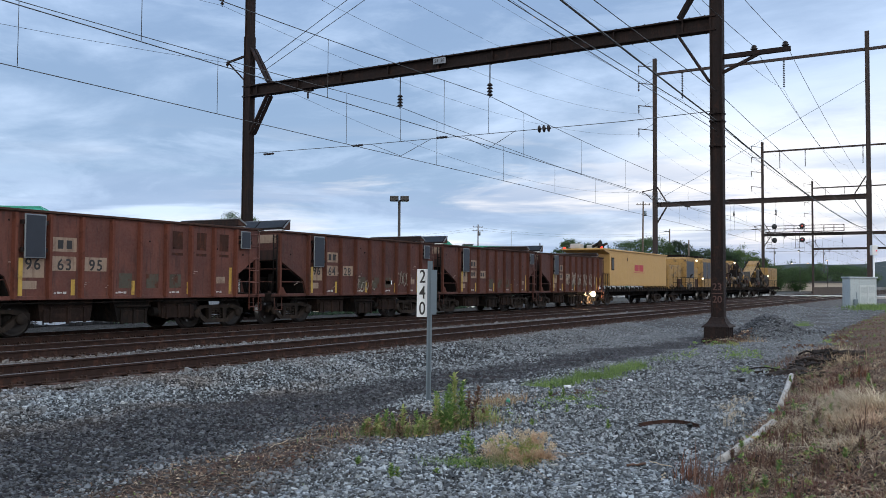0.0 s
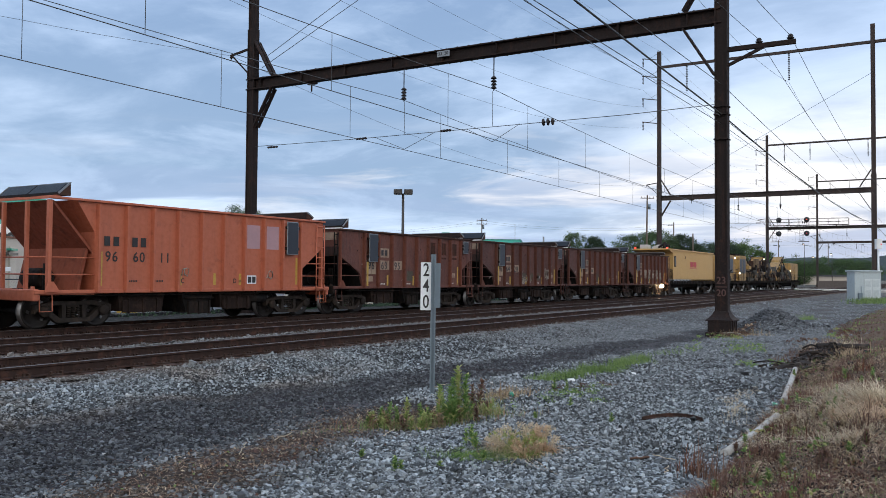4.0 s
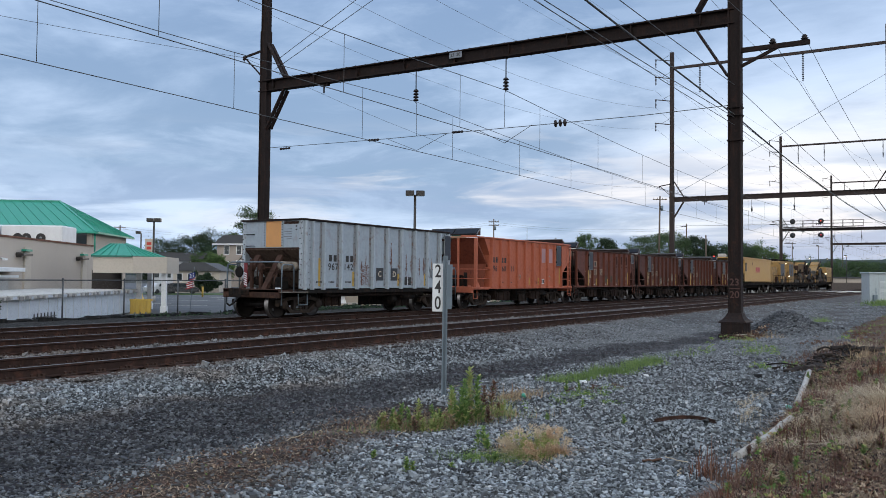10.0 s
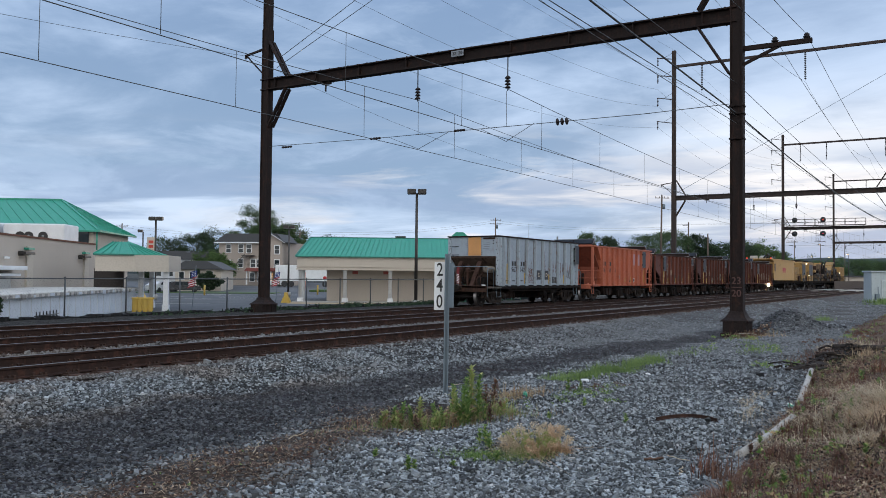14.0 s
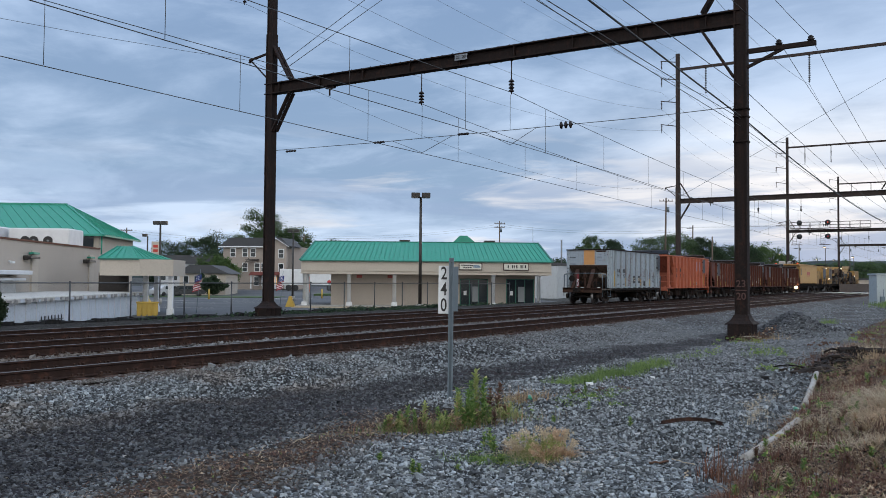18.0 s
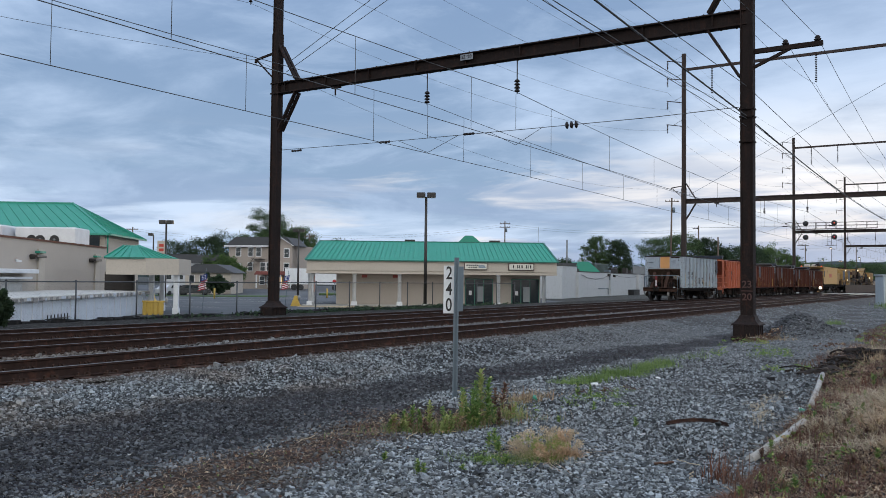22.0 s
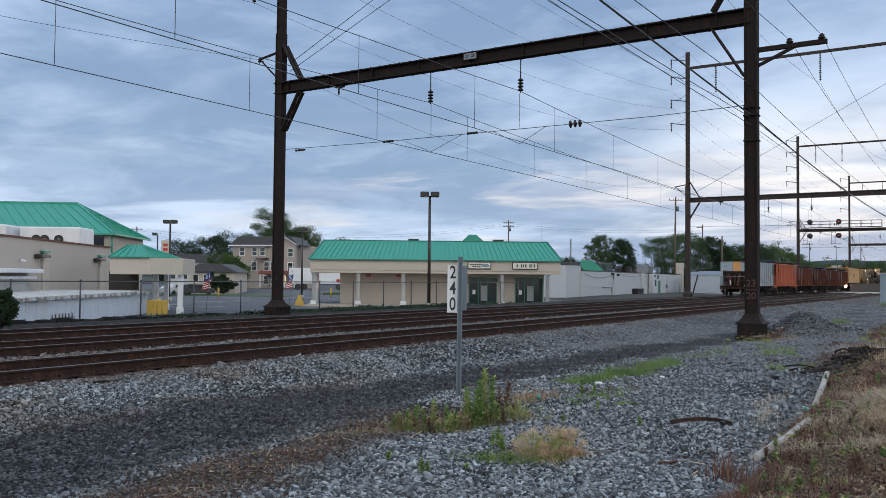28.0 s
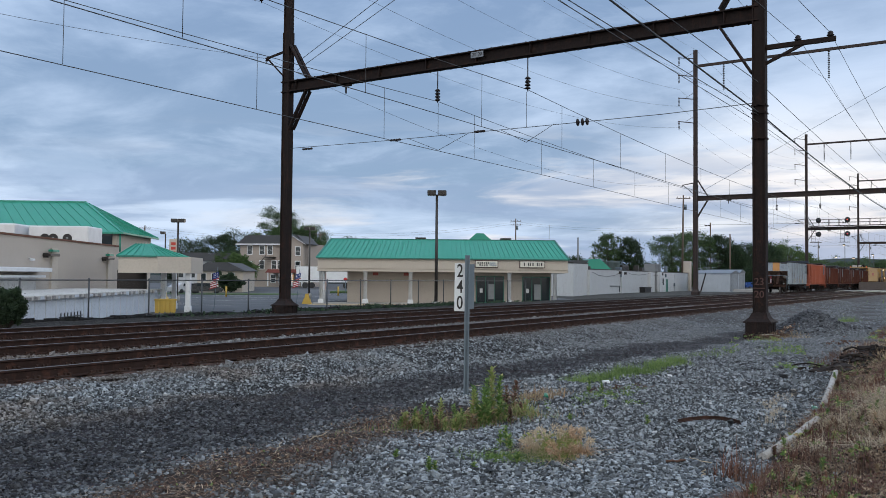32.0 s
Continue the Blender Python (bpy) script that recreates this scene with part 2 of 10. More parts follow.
# ---- materials ----
class Nodes:
    def __init__(self, name):
        self.m = bpy.data.materials.new(name)
        self.m.use_nodes = True
        self.t = self.m.node_tree
        self.p = self.t.nodes["Principled BSDF"]
        self.tc = self.t.nodes.new("ShaderNodeTexCoord")

    def add(self, kind, **kw):
        n = self.t.nodes.new(kind)
        for k, v in kw.items():
            n.inputs[k].default_value = v
        return n

    def link(self, a, b):
        self.t.links.new(a, b)

    def pos(self, space="Object", scale=(1, 1, 1), rot=0.0):
        src = self.add("ShaderNodeNewGeometry").outputs["Position"] if space == "World" else self.tc.outputs[space]
        mp = self.add("ShaderNodeMapping")
        mp.inputs["Scale"].default_value = scale
        mp.inputs["Rotation"].default_value = (0, 0, rot)
        self.link(src, mp.inputs[0])
        return mp.outputs[0]

    def noise(self, scale, detail=4, rough=0.55, space="Object", stretch=(1, 1, 1), dist=0.0, rot=0.0):
        n = self.add("ShaderNodeTexNoise", Scale=scale, Detail=detail, Roughness=rough, Distortion=dist)
        self.link(self.pos(space, stretch, rot), n.inputs["Vector"])
        return n.outputs["Fac"]

    def ramp(self, v, lo, hi, a=0.0, b=1.0, smooth=True):
        n = self.add("ShaderNodeMapRange")
        n.interpolation_type = "SMOOTHSTEP" if smooth else "LINEAR"
        for k, x in (("From Min", lo), ("From Max", hi), ("To Min", a), ("To Max", b)):
            n.inputs[k].default_value = x
        self.link(v, n.inputs["Value"])
        return n.outputs[0]

    def math(self, op, a, b=0.0, clamp=False):
        n = self.add("ShaderNodeMath")
        n.operation, n.use_clamp = op, clamp
        for i, v in enumerate((a, b)):
            if isinstance(v, (int, float)):
                n.inputs[i].default_value = v
            else:
                self.link(v, n.inputs[i])
        return n.outputs[0]

    def mix(self, f, a, b, mode="MIX"):
        n = self.add("ShaderNodeMix")
        n.data_type, n.blend_type = "RGBA", mode
        for s, v in ((n.inputs[0], f), (n.inputs[6], a), (n.inputs[7], b)):
            if isinstance(v, (int, float)):
                s.default_value = v
            elif isinstance(v, tuple):
                s.default_value = (*v[:3], 1)
            else:
                self.link(v, s)
        return n.outputs[2]

    def bump(self, h, strength=0.3, dist=0.02):
        n = self.add("ShaderNodeBump", Strength=strength, Distance=dist)
        self.link(h, n.inputs["Height"])
        self.link(n.outputs[0], self.p.inputs["Normal"])

    def done(self, col, rough=0.7, metal=0.0):
        for s, v in ((self.p.inputs["Base Color"], col), (self.p.inputs["Roughness"], rough), (self.p.inputs["Metallic"], metal)):
            if isinstance(v, (int, float)):
                s.default_value = v
            elif isinstance(v, tuple):
                s.default_value = (*v[:3], 1)
            else:
                self.link(v, s)
        return self.m


def sh(c, k):
    return tuple(min(1, x * k) for x in c)


def painted(name, col, wear=(0.10, 0.05, 0.03), amount=0.25, rough=0.6, space="Object", streak=True, grain=9.0, bump=0.12, metal=0.0, vary=0.12):
    """Paint with soft soiling at two scales, run-down streaks and worn spots."""
    n = Nodes(name)
    big = n.noise(0.9, 3, 0.5, space)
    fine = n.noise(grain, 5, 0.6, space)
    c = n.mix(big, sh(col, 1 - vary), sh(col, 1 + vary))
    c = n.mix(n.ramp(fine, 0.35, 0.75, 0, 0.35), c, sh(col, 0.72))
    if streak:
        s = n.noise(5.0, 4, 0.6, space, (1.6, 1.6, 0.14))
        c = n.mix(n.ramp(s, 0.52, 0.72, 0, amount * 1.6), c, wear)
    if streak:
        s2 = n.noise(2.3, 5, 0.65, space, (2.2, 2.2, 0.3), 0.3)
        c = n.mix(n.ramp(s2, 0.56, 0.70, 0, amount * 1.3), c, tuple(0.5 * a + 0.5 * b * 1.6 for a, b in zip(col, wear)))
    sp = n.noise(26.0, 3, 0.5, space)
    c = n.mix(n.ramp(sp, 0.66, 0.72, 0, min(0.8, amount * 2)), c, wear)
    w = n.noise(3.1, 6, 0.62, space, dist=0.4)
    c = n.mix(n.ramp(w, 0.60 - amount * 0.18, 0.68, 0, min(1, amount * 2.2)), c, wear)
    n.bump(fine, bump, 0.01)
    if rough >= 0.75:
        n.p.inputs["Specular IOR Level"].default_value = 0.15
    return n.done(c, n.ramp(fine, 0.3, 0.7, rough - 0.1, min(1, rough + 0.12)), metal)


def plain(name, col, rough=0.7, metal=0.0, scale=12.0, vary=0.15, bump=0.15, space="Object"):
    n = Nodes(name)
    a, b = n.noise(scale, 5, 0.6, space), n.noise(scale * 0.13, 3, 0.5, space)
    c = n.mix(a, sh(col, 1 - vary), sh(col, 1 + vary))
    c = n.mix(n.ramp(b, 0.3, 0.7, 0, 0.5), c, sh(col, 1 - vary * 1.3))
    n.bump(a, bump, 0.008)
    return n.done(c, n.ramp(a, 0.3, 0.7, max(0.05, rough - 0.08), min(1, rough + 0.08)), metal)


def glowing(name, col, strength):
    n = Nodes(name)
    n.p.inputs["Emission Color"].default_value = (*col, 1)
    n.p.inputs["Emission Strength"].default_value = strength
    return n.done(col, 0.4)


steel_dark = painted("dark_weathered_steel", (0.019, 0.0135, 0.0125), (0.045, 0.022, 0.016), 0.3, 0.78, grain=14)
# paler copy of the steel for far gantries: distance put into the colour
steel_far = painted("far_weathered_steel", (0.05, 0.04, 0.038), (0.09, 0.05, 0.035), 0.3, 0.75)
wire_mat = plain("oxidised_copper_wire", (0.075, 0.08, 0.085), 0.7, 0.2)
glass_ins = plain("brown_glazed_porcelain", (0.016, 0.012, 0.014), 0.8)
rail_side = painted("rusted_rail_web", (0.034, 0.0205, 0.017), (0.078, 0.037, 0.026), 0.4, 0.85, grain=6)
rail_top = plain("polished_rail_head", (0.115, 0.098, 0.088), 0.55, 0.5, 20, 0.2, 0.05)
tie_mat = painted("creosoted_tie", (0.046, 0.029, 0.023), (0.13, 0.062, 0.042), 0.4, 0.9)


def oxide(name, k):
    """Weathered oxide-brown hopper paint; k darkens it."""
    n = Nodes(name)
    f1, f2, f3 = n.noise(1.1, 4, 0.55), n.noise(7.0, 5, 0.65, stretch=(1.5, 1.5, 0.16)), n.noise(18, 5, 0.65)
    c = n.mix(n.ramp(f1, 0.3, 0.7), sh((0.080, 0.0262, 0.0188), k), sh((0.126, 0.0415, 0.0280), k))
    c = n.mix(n.ramp(f2, 0.50, 0.70, 0, 0.65), c, sh((0.034, 0.016, 0.012), k))
    c = n.mix(n.ramp(n.noise(4.0, 5, 0.65, stretch=(1.2, 1.2, 0.3), dist=0.5), 0.58, 0.76, 0, 0.45), c, sh((0.165, 0.068, 0.043), k))
    c = n.mix(n.ramp(f3, 0.62, 0.74, 0, 0.5), c, (0.03, 0.016, 0.012))
    n.bump(f3, 0.15, 0.01)
    return n.done(c, n.ramp(f3, 0.3, 0.7, 0.6, 0.85))


rust_brown = oxide("oxide_brown_paint", 1.10)
dark_oxide = oxide("dark_oxide_brown_paint", 0.78)
grimy_yellow = painted("grimy_machine_yellow", (0.33, 0.19, 0.055), (0.05, 0.034, 0.024), 0.45, 0.65)
rusty_gear = painted("rusted_end_gear", (0.040, 0.023, 0.018), (0.085, 0.045, 0.03), 0.4, 0.85)
orange_paint = painted("faded_orange_paint", (0.415, 0.112, 0.056), (0.17, 0.05, 0.03), 0.14, 0.6, vary=0.06)
grey_paint = painted("pale_grey_paint", (0.315, 0.365, 0.415), (0.20, 0.12, 0.085), 0.11, 0.6, vary=0.07)
grey_post = painted("pale_grey_post_paint", (0.36, 0.41, 0.455), (0.17, 0.085, 0.055), 0.22, 0.6, vary=0.08)
rivet_mat = painted("soiled_rivet_steel", (0.085, 0.085, 0.085), (0.05, 0.03, 0.022), 0.4, 0.8)
sooty_orange = painted("sooted_orange_sheet", (0.23, 0.068, 0.040), (0.10, 0.036, 0.024), 0.30, 0.8, vary=0.2)
slope_rust = painted("soiled_slope_sheet", (0.10, 0.068, 0.052), (0.035, 0.022, 0.017), 0.5, 0.85, vary=0.3)
end_rust = painted("reddish_rusted_steel", (0.062, 0.034, 0.026), (0.035, 0.02, 0.016), 0.45, 0.85, vary=0.25)
yellow_paint = painted("machine_yellow_paint", (0.50, 0.295, 0.095), (0.24, 0.14, 0.06), 0.10, 0.55, vary=0.07)
black_gear = painted("grimy_black_running_gear", (0.012, 0.0105, 0.010), (0.035, 0.022, 0.016), 0.4, 0.85)
wheel_mat = plain("worn_wheel_steel", (0.03, 0.025, 0.023), 0.55, 0.6)
tread_mat = plain("bright_wheel_tread", (0.24, 0.23, 0.23), 0.4, 1.0)
solar_mat = plain("solar_panel_face", (0.018, 0.022, 0.032), 0.45, 0.0, 30, 0.2, 0.02)
truck_mat = painted("dusty_truck_castings", (0.027, 0.021, 0.018), (0.052, 0.035, 0.026), 0.35, 0.8)
alu_mat = plain("aluminium_frame", (0.22, 0.23, 0.24), 0.5, 0.5)
chute_mat = painted("rust_brown_chute", (0.019, 0.012, 0.010), (0.036, 0.021, 0.016), 0.4, 0.9)
dark_post_paint = painted("dark_worn_oxide_post_paint", (0.098, 0.037, 0.026), (0.042, 0.02, 0.016), 0.28, 0.75)
post_paint = painted("worn_oxide_post_paint", (0.142, 0.049, 0.033), (0.05, 0.022, 0.016), 0.28, 0.75)
grime = painted("grimy_brown_underframe", (0.015, 0.011, 0.0095), (0.034, 0.021, 0.016), 0.4, 0.9)
stripe_mat = painted("yellow_reflective_strip", (0.46, 0.29, 0.05), (0.12, 0.07, 0.04), 0.35, 0.6)
patch_mat = painted("buff_repaint_patch", (0.30, 0.215, 0.155), (0.12, 0.06, 0.045), 0.35, 0.7)
# black for painted shade under end slopes; also tail ladders and dent marks
shade_soot_mat = painted("shade_and_soot_black", (0.010, 0.0085, 0.008), (0.022, 0.014, 0.011), 0.3, 0.9)
n = Nodes("brushed_soot")
end_soot = n.done(n.mix(n.ramp(n.noise(5.0, 5, 0.6, stretch=(1, 1, 0.3)), 0.3, 0.7), (0.018, 0.011, 0.009), (0.055, 0.024, 0.017)), 0.85)
letter_grey = plain("faded_stencil_grey", (0.15, 0.16, 0.18), 0.7)
letter_black = plain("black_lettering", (0.02, 0.018, 0.018), 0.6)
white_paint = plain("chalky_white_paint", (0.70, 0.71, 0.72), 0.6)
rust_stain = plain("rust_run", (0.13, 0.05, 0.028), 0.85, vary=0.3)
galv = plain("galvanised_steel", (0.16, 0.20, 0.235), 0.55, 0.5, 18)
# ---- ground ----
RAIL_Y = (12.454, 16.163, 19.872)        # near rail of each track
TRACK_Z = (0.0, 0.025, 0.035)
GAUGE = 1.505
YC = RAIL_Y[2] + GAUGE / 2               # middle of the far track
X1, SPAN, YL, YR = 30.88, 67.77, 29.66, 7.02


def smooth(v, a, b):
    t = np.clip((np.asarray(v, float) - a) / (b - a), 0, 1)
    return t * t * (3 - 2 * t)


def path_y(x):
    """Middle of the dirt access lane."""
    return 8.55 + 0.4 * smooth(x, 4, 11) - 0.5 * smooth(x, 13, 20) - 1.1 * smooth(x, 20, 33)


def bank_y(x):
    """Foot of the weedy bank."""
    return 1.92 + 0.25 * smooth(x, 8, 12) + 0.65 * smooth(x, 13, 20) + 1.35 * smooth(x, 24, 40)


def ground_z(x, y):
    x, y = np.asarray(x, float), np.asarray(y, float)
    z = -0.5 + 0.03 * np.sin(x * 0.9 + y * 1.3) + 0.025 * np.sin(x * 2.3 - y * 1.9 + 1.0) + 0.012 * np.sin(x * 5.1 + y * 4.3)
    z = z - 0.07 * np.exp(-((y - path_y(x)) / 1.2) ** 2) * (x < 60)
    z = z + 0.30 * smooth(y, 10.2, 11.75)
    z = np.where(y > 11.75, -0.205 + 0.012 * np.sin(x * 3.1 + y * 7), z)
    z = z + 0.085 * np.exp(-((y - 15.25) / 0.38) ** 2) + 0.05 * np.exp(-((y - 18.85) / 0.35) ** 2)
    z = z - 0.20 * smooth(y, 22.6, 24.3)
    z = z - 0.68 * smooth(y, 31.2, 34.5) * (1 - 0.7 * smooth(x, 75, 110))
    z = z + 0.75 * smooth(y, 80, 190) * (1 - 0.7 * smooth(x, 75, 110))
    b = smooth(bank_y(x) - y, 0.0, 2.0)
    z = z + b * (1 - 0.75 * smooth(x, 19, 32)) * (0.40 + 0.05 * np.sin(x * 3.7 + 1) * np.sin(y * 4.3) + 0.06 * np.sin(x * 1.7) * np.cos(y * 2.1)) * (1 - smooth(x, 45, 60))
    z = z + 0.68 * np.exp(-(((x - 35.6) / 2.4) ** 2 + ((y - 6.22) / 1.0) ** 2)) + 0.22 * np.exp(-(((x - 33.6) / 1.6) ** 2 + ((y - 5.7) / 0.8) ** 2))
    z = z + 0.16 * smooth(x, 60, 85) * smooth(11.0 - y, 0, 3)
    z = z + 0.22 * np.exp(-(((x - 23.4) / 1.4) ** 2 + ((y - 2.7) / 0.6) ** 2))
    return z


def zone_nodes(n):
    """Where the ground is lane, straw, bank or clean ballast, in the place's own metres."""
    pos = n.add("ShaderNodeNewGeometry").outputs["Position"]
    sp = n.add("ShaderNodeSeparateXYZ")
    n.link(pos, sp.inputs[0])
    x, y = sp.outputs[0], sp.outputs[1]
    wob = n.math("MULTIPLY", n.math("SUBTRACT", n.noise(0.9, 4, 0.6, "World"), 0.5), 1.6)
    wob2 = n.math("MULTIPLY", n.math("SUBTRACT", n.noise(2.7, 4, 0.6, "World"), 0.5), 1.2)
    yc = n.math("ADD", n.math("SUBTRACT", n.math("SUBTRACT", n.ramp(x, 4, 11.0, 8.55, 8.95), n.ramp(x, 13, 20, 0, 0.5)), n.ramp(x, 20, 33, 0, 1.1)), wob)
    lane = n.ramp(n.math("DIVIDE", n.math("ABSOLUTE", n.math("SUBTRACT", y, yc)), n.ramp(x, 8, 15, 1.75, 1.0)), 0.6, 1.15, 1, 0)
    lane = n.math("MULTIPLY", lane, n.ramp(x, 36, 50, 1, 0))
    ys = n.math("ADD", n.math("ADD", n.math("MULTIPLY", x, 0.13), 5.45), n.math("MULTIPLY", wob2, 0.8))
    straw = n.math("MULTIPLY", n.ramp(n.math("ABSOLUTE", n.math("SUBTRACT", y, ys)), 0.3, 0.95, 1, 0), n.ramp(x, 9.8, 12.0, 1, 0))
    yb = n.math("ADD", n.math("ADD", n.ramp(x, 13, 20, 2.15, 2.80), n.ramp(x, 24, 40, 0, 1.35)), n.math("MULTIPLY", wob2, 0.5))
    bank = n.ramp(n.math("SUBTRACT", yb, y), -0.15, 0.45, 0, 1)
    far = n.ramp(y, 31.0, 32.5, 0, 1)
    return x, y, lane, straw, bank, far


n = Nodes("ballast_and_dirt_ground")
x_, y_, lane, straw, bank, far = zone_nodes(n)
vor = n.add("ShaderNodeTexVoronoi", Scale=21.0)
n.link(n.pos("World"), vor.inputs["Vector"])
g1 = n.mix(n.ramp(n.noise(30, 3, 0.6, "World"), 0.3, 0.7), (0.018, 0.018, 0.019), (0.13, 0.13, 0.132))
sepc = n.add("ShaderNodeSeparateColor")
n.link(vor.outputs["Color"], sepc.inputs[0])
g1 = n.mix(0.55, g1, n.mix(sepc.outputs[0], (0.015, 0.015, 0.016), (0.16, 0.16, 0.162)))
g1 = n.mix(n.ramp(n.noise(0.35, 4, 0.6, "World"), 0.42, 0.68, 0, 0.55), g1, (0.115, 0.115, 0.12))
# shade in the gaps between near stones, put into the ground's colour
g1 = n.mix(n.ramp(x_, 18, 34, 0.72, 0), g1, (0.012, 0.012, 0.013))
mid = n.math("ABSOLUTE", n.math("SUBTRACT", n.math("FRACT", n.math("DIVIDE", n.math("SUBTRACT", y_, 11.352), 3.709)), 0.5))
rusty = n.math("MULTIPLY", n.ramp(mid, 0.33, 0.42, 0.9, 0.1), n.math("MULTIPLY", n.ramp(y_, 10.9, 11.9), n.ramp(y_, 23.2, 24, 1, 0)))
g1 = n.mix(rusty, g1, n.mix(n.noise(9, 4, 0.6, "World"), (0.034, 0.021, 0.0165), (0.105, 0.060, 0.044)))
dark = n.mix(n.noise(12, 5, 0.65, "World"), (0.014, 0.0132, 0.0155), (0.062, 0.056, 0.064))
dark = n.mix(n.ramp(sepc.outputs[1], 0.6, 0.95, 0, 0.7), dark, (0.15, 0.15, 0.152))
dust = n.math("MULTIPLY", n.ramp(n.math("ABSOLUTE", n.math("SUBTRACT", n.math("ADD", y_, n.math("MULTIPLY", n.noise(1.3, 4, 0.6, "World"), 0.5)), n.ramp(x_, 4.5, 9.5, 7.1, 7.95))), 0.10, 0.50, 1, 0), n.ramp(n.noise(2.2, 4, 0.6, "World"), 0.35, 0.6))
dark = n.mix(n.math("MULTIPLY", dust, 0.7), dark, (0.15, 0.142, 0.158))
dark = n.mix(n.ramp(n.noise(0.8, 4, 0.6, "World"), 0.45, 0.65, 0, 0.6), dark, (0.034, 0.024, 0.022))
c = n.mix(n.math("MULTIPLY", lane, 0.88), g1, dark)
strawc = n.mix(n.noise(16, 5, 0.7, "World", (1, 2.5, 1)), (0.026, 0.019, 0.017), (0.105, 0.072, 0.055))
c = n.mix(n.math("MULTIPLY", straw, 0.92), c, strawc)
soil = n.mix(n.noise(7, 5, 0.65, "World"), (0.050, 0.034, 0.026), (0.20, 0.138, 0.10))
c = n.mix(bank, c, soil)
c = n.mix(n.ramp(y_, 22.7, 24.2, 0, 0.93), c, n.mix(n.noise(2.0, 4, 0.6, "World"), (0.012, 0.011, 0.011), (0.05, 0.045, 0.038)))
c = n.mix(n.math("MULTIPLY", n.ramp(y_, 24.0, 27.0), n.ramp(n.noise(6.0, 6, 0.7, "World"), 0.50, 0.62, 0, 0.7)), c, (0.105, 0.10, 0.098))
lot = n.mix(n.noise(0.2, 4, 0.6, "World"), (0.055, 0.056, 0.052), (0.10, 0.10, 0.093))
c = n.mix(far, c, lot)
n.bump(n.math("ADD", vor.outputs["Distance"], n.math("MULTIPLY", n.noise(45, 4, 0.6, "World"), 0.6)), 0.9, 0.05)
n.p.inputs["Specular IOR Level"].default_value = 0.08
ground_mat = n.done(c, 0.92)

n = Nodes("crushed_stone")
x_, y_, lane, straw, bank, far = zone_nodes(n)
rnd = n.add("ShaderNodeNewGeometry").outputs["Random Per Island"]
c = n.mix(n.math("POWER", rnd, 1.7), (0.031, 0.0355, 0.041), (0.465, 0.510, 0.540))
c = n.mix(n.ramp(rnd, 0.985, 0.995), c, (0.58, 0.58, 0.58))
c = n.mix(n.ramp(n.noise(40, 3, 0.6, "World"), 0.35, 0.7, 0, 0.25), c, (0.14, 0.14, 0.142))
c = n.mix(n.ramp(n.noise(0.35, 4, 0.6, "World"), 0.42, 0.68, 0, 0.22), c, (0.12, 0.12, 0.122))
# distance put into the colour: stones lose contrast and turn even grey further off
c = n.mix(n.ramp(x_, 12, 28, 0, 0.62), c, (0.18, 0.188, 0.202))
worn = n.math("MULTIPLY", n.ramp(n.noise(0.55, 4, 0.6, "World", (1, 2.2, 1)), 0.44, 0.62), n.math("MULTIPLY", n.ramp(y_, 9.2, 10.2), n.ramp(x_, 11, 16, 1, 0.15)))
c = n.mix(n.math("MULTIPLY", worn, 0.55), c, n.mix(rnd, (0.075, 0.058, 0.047), (0.30, 0.245, 0.205)))
c = n.mix(n.ramp(y_, 11.2, 12.2, 0, 0.5), c, (0.10, 0.078, 0.067))
c = n.mix(n.math("MULTIPLY", lane, 0.74), c, n.mix(rnd, (0.010, 0.0095, 0.0115), (0.045, 0.043, 0.05)))
c = n.mix(n.math("MULTIPLY", straw, 0.6), c, (0.065, 0.05, 0.042))
n.bump(n.noise(70, 4, 0.65, "World"), 0.6, 0.012)
n.p.inputs["Specular IOR Level"].default_value = 0.25
stone_mat = n.done(c, 0.85)


def spread(*runs):
    """Grid lines: (from, to, step) runs joined end to end."""
    out = [runs[0][0]]
    for a, b, st in runs:
        k = max(1, round((b - a) / st))
        out += [a + (b - a) * i / k for i in range(1, k + 1)]
    return np.array(out)


gx = spread((-1500, -300, 300), (-300, -40, 40), (-40, 2, 3), (2, 24, 0.16), (24, 46, 0.45), (46, 130, 3), (130, 400, 20), (400, 4000, 400))
gy = spread((-1500, -200, 200), (-200, -20, 30), (-20, -2, 1.5), (-2, 13, 0.16), (13, 24, 0.35), (24, 40, 0.8), (40, 200, 10), (200, 4000, 400))
GX, GY = np.meshgrid(gx, gy, indexing="ij")
GZ = ground_z(GX, GY)
ids = np.arange(GX.size).reshape(GX.shape)
quads = np.stack([ids[:-1, :-1], ids[1:, :-1], ids[1:, 1:], ids[:-1, 1:]], -1).reshape(-1, 4)
tagged(part("ground", soup("ground", np.stack([GX, GY, GZ], -1).reshape(-1, 3), quads, ground_mat, True), None),
       "grey ballast and dark dirt lane beside a railway", "ground", kind="structure")

rng = np.random.default_rng(4)


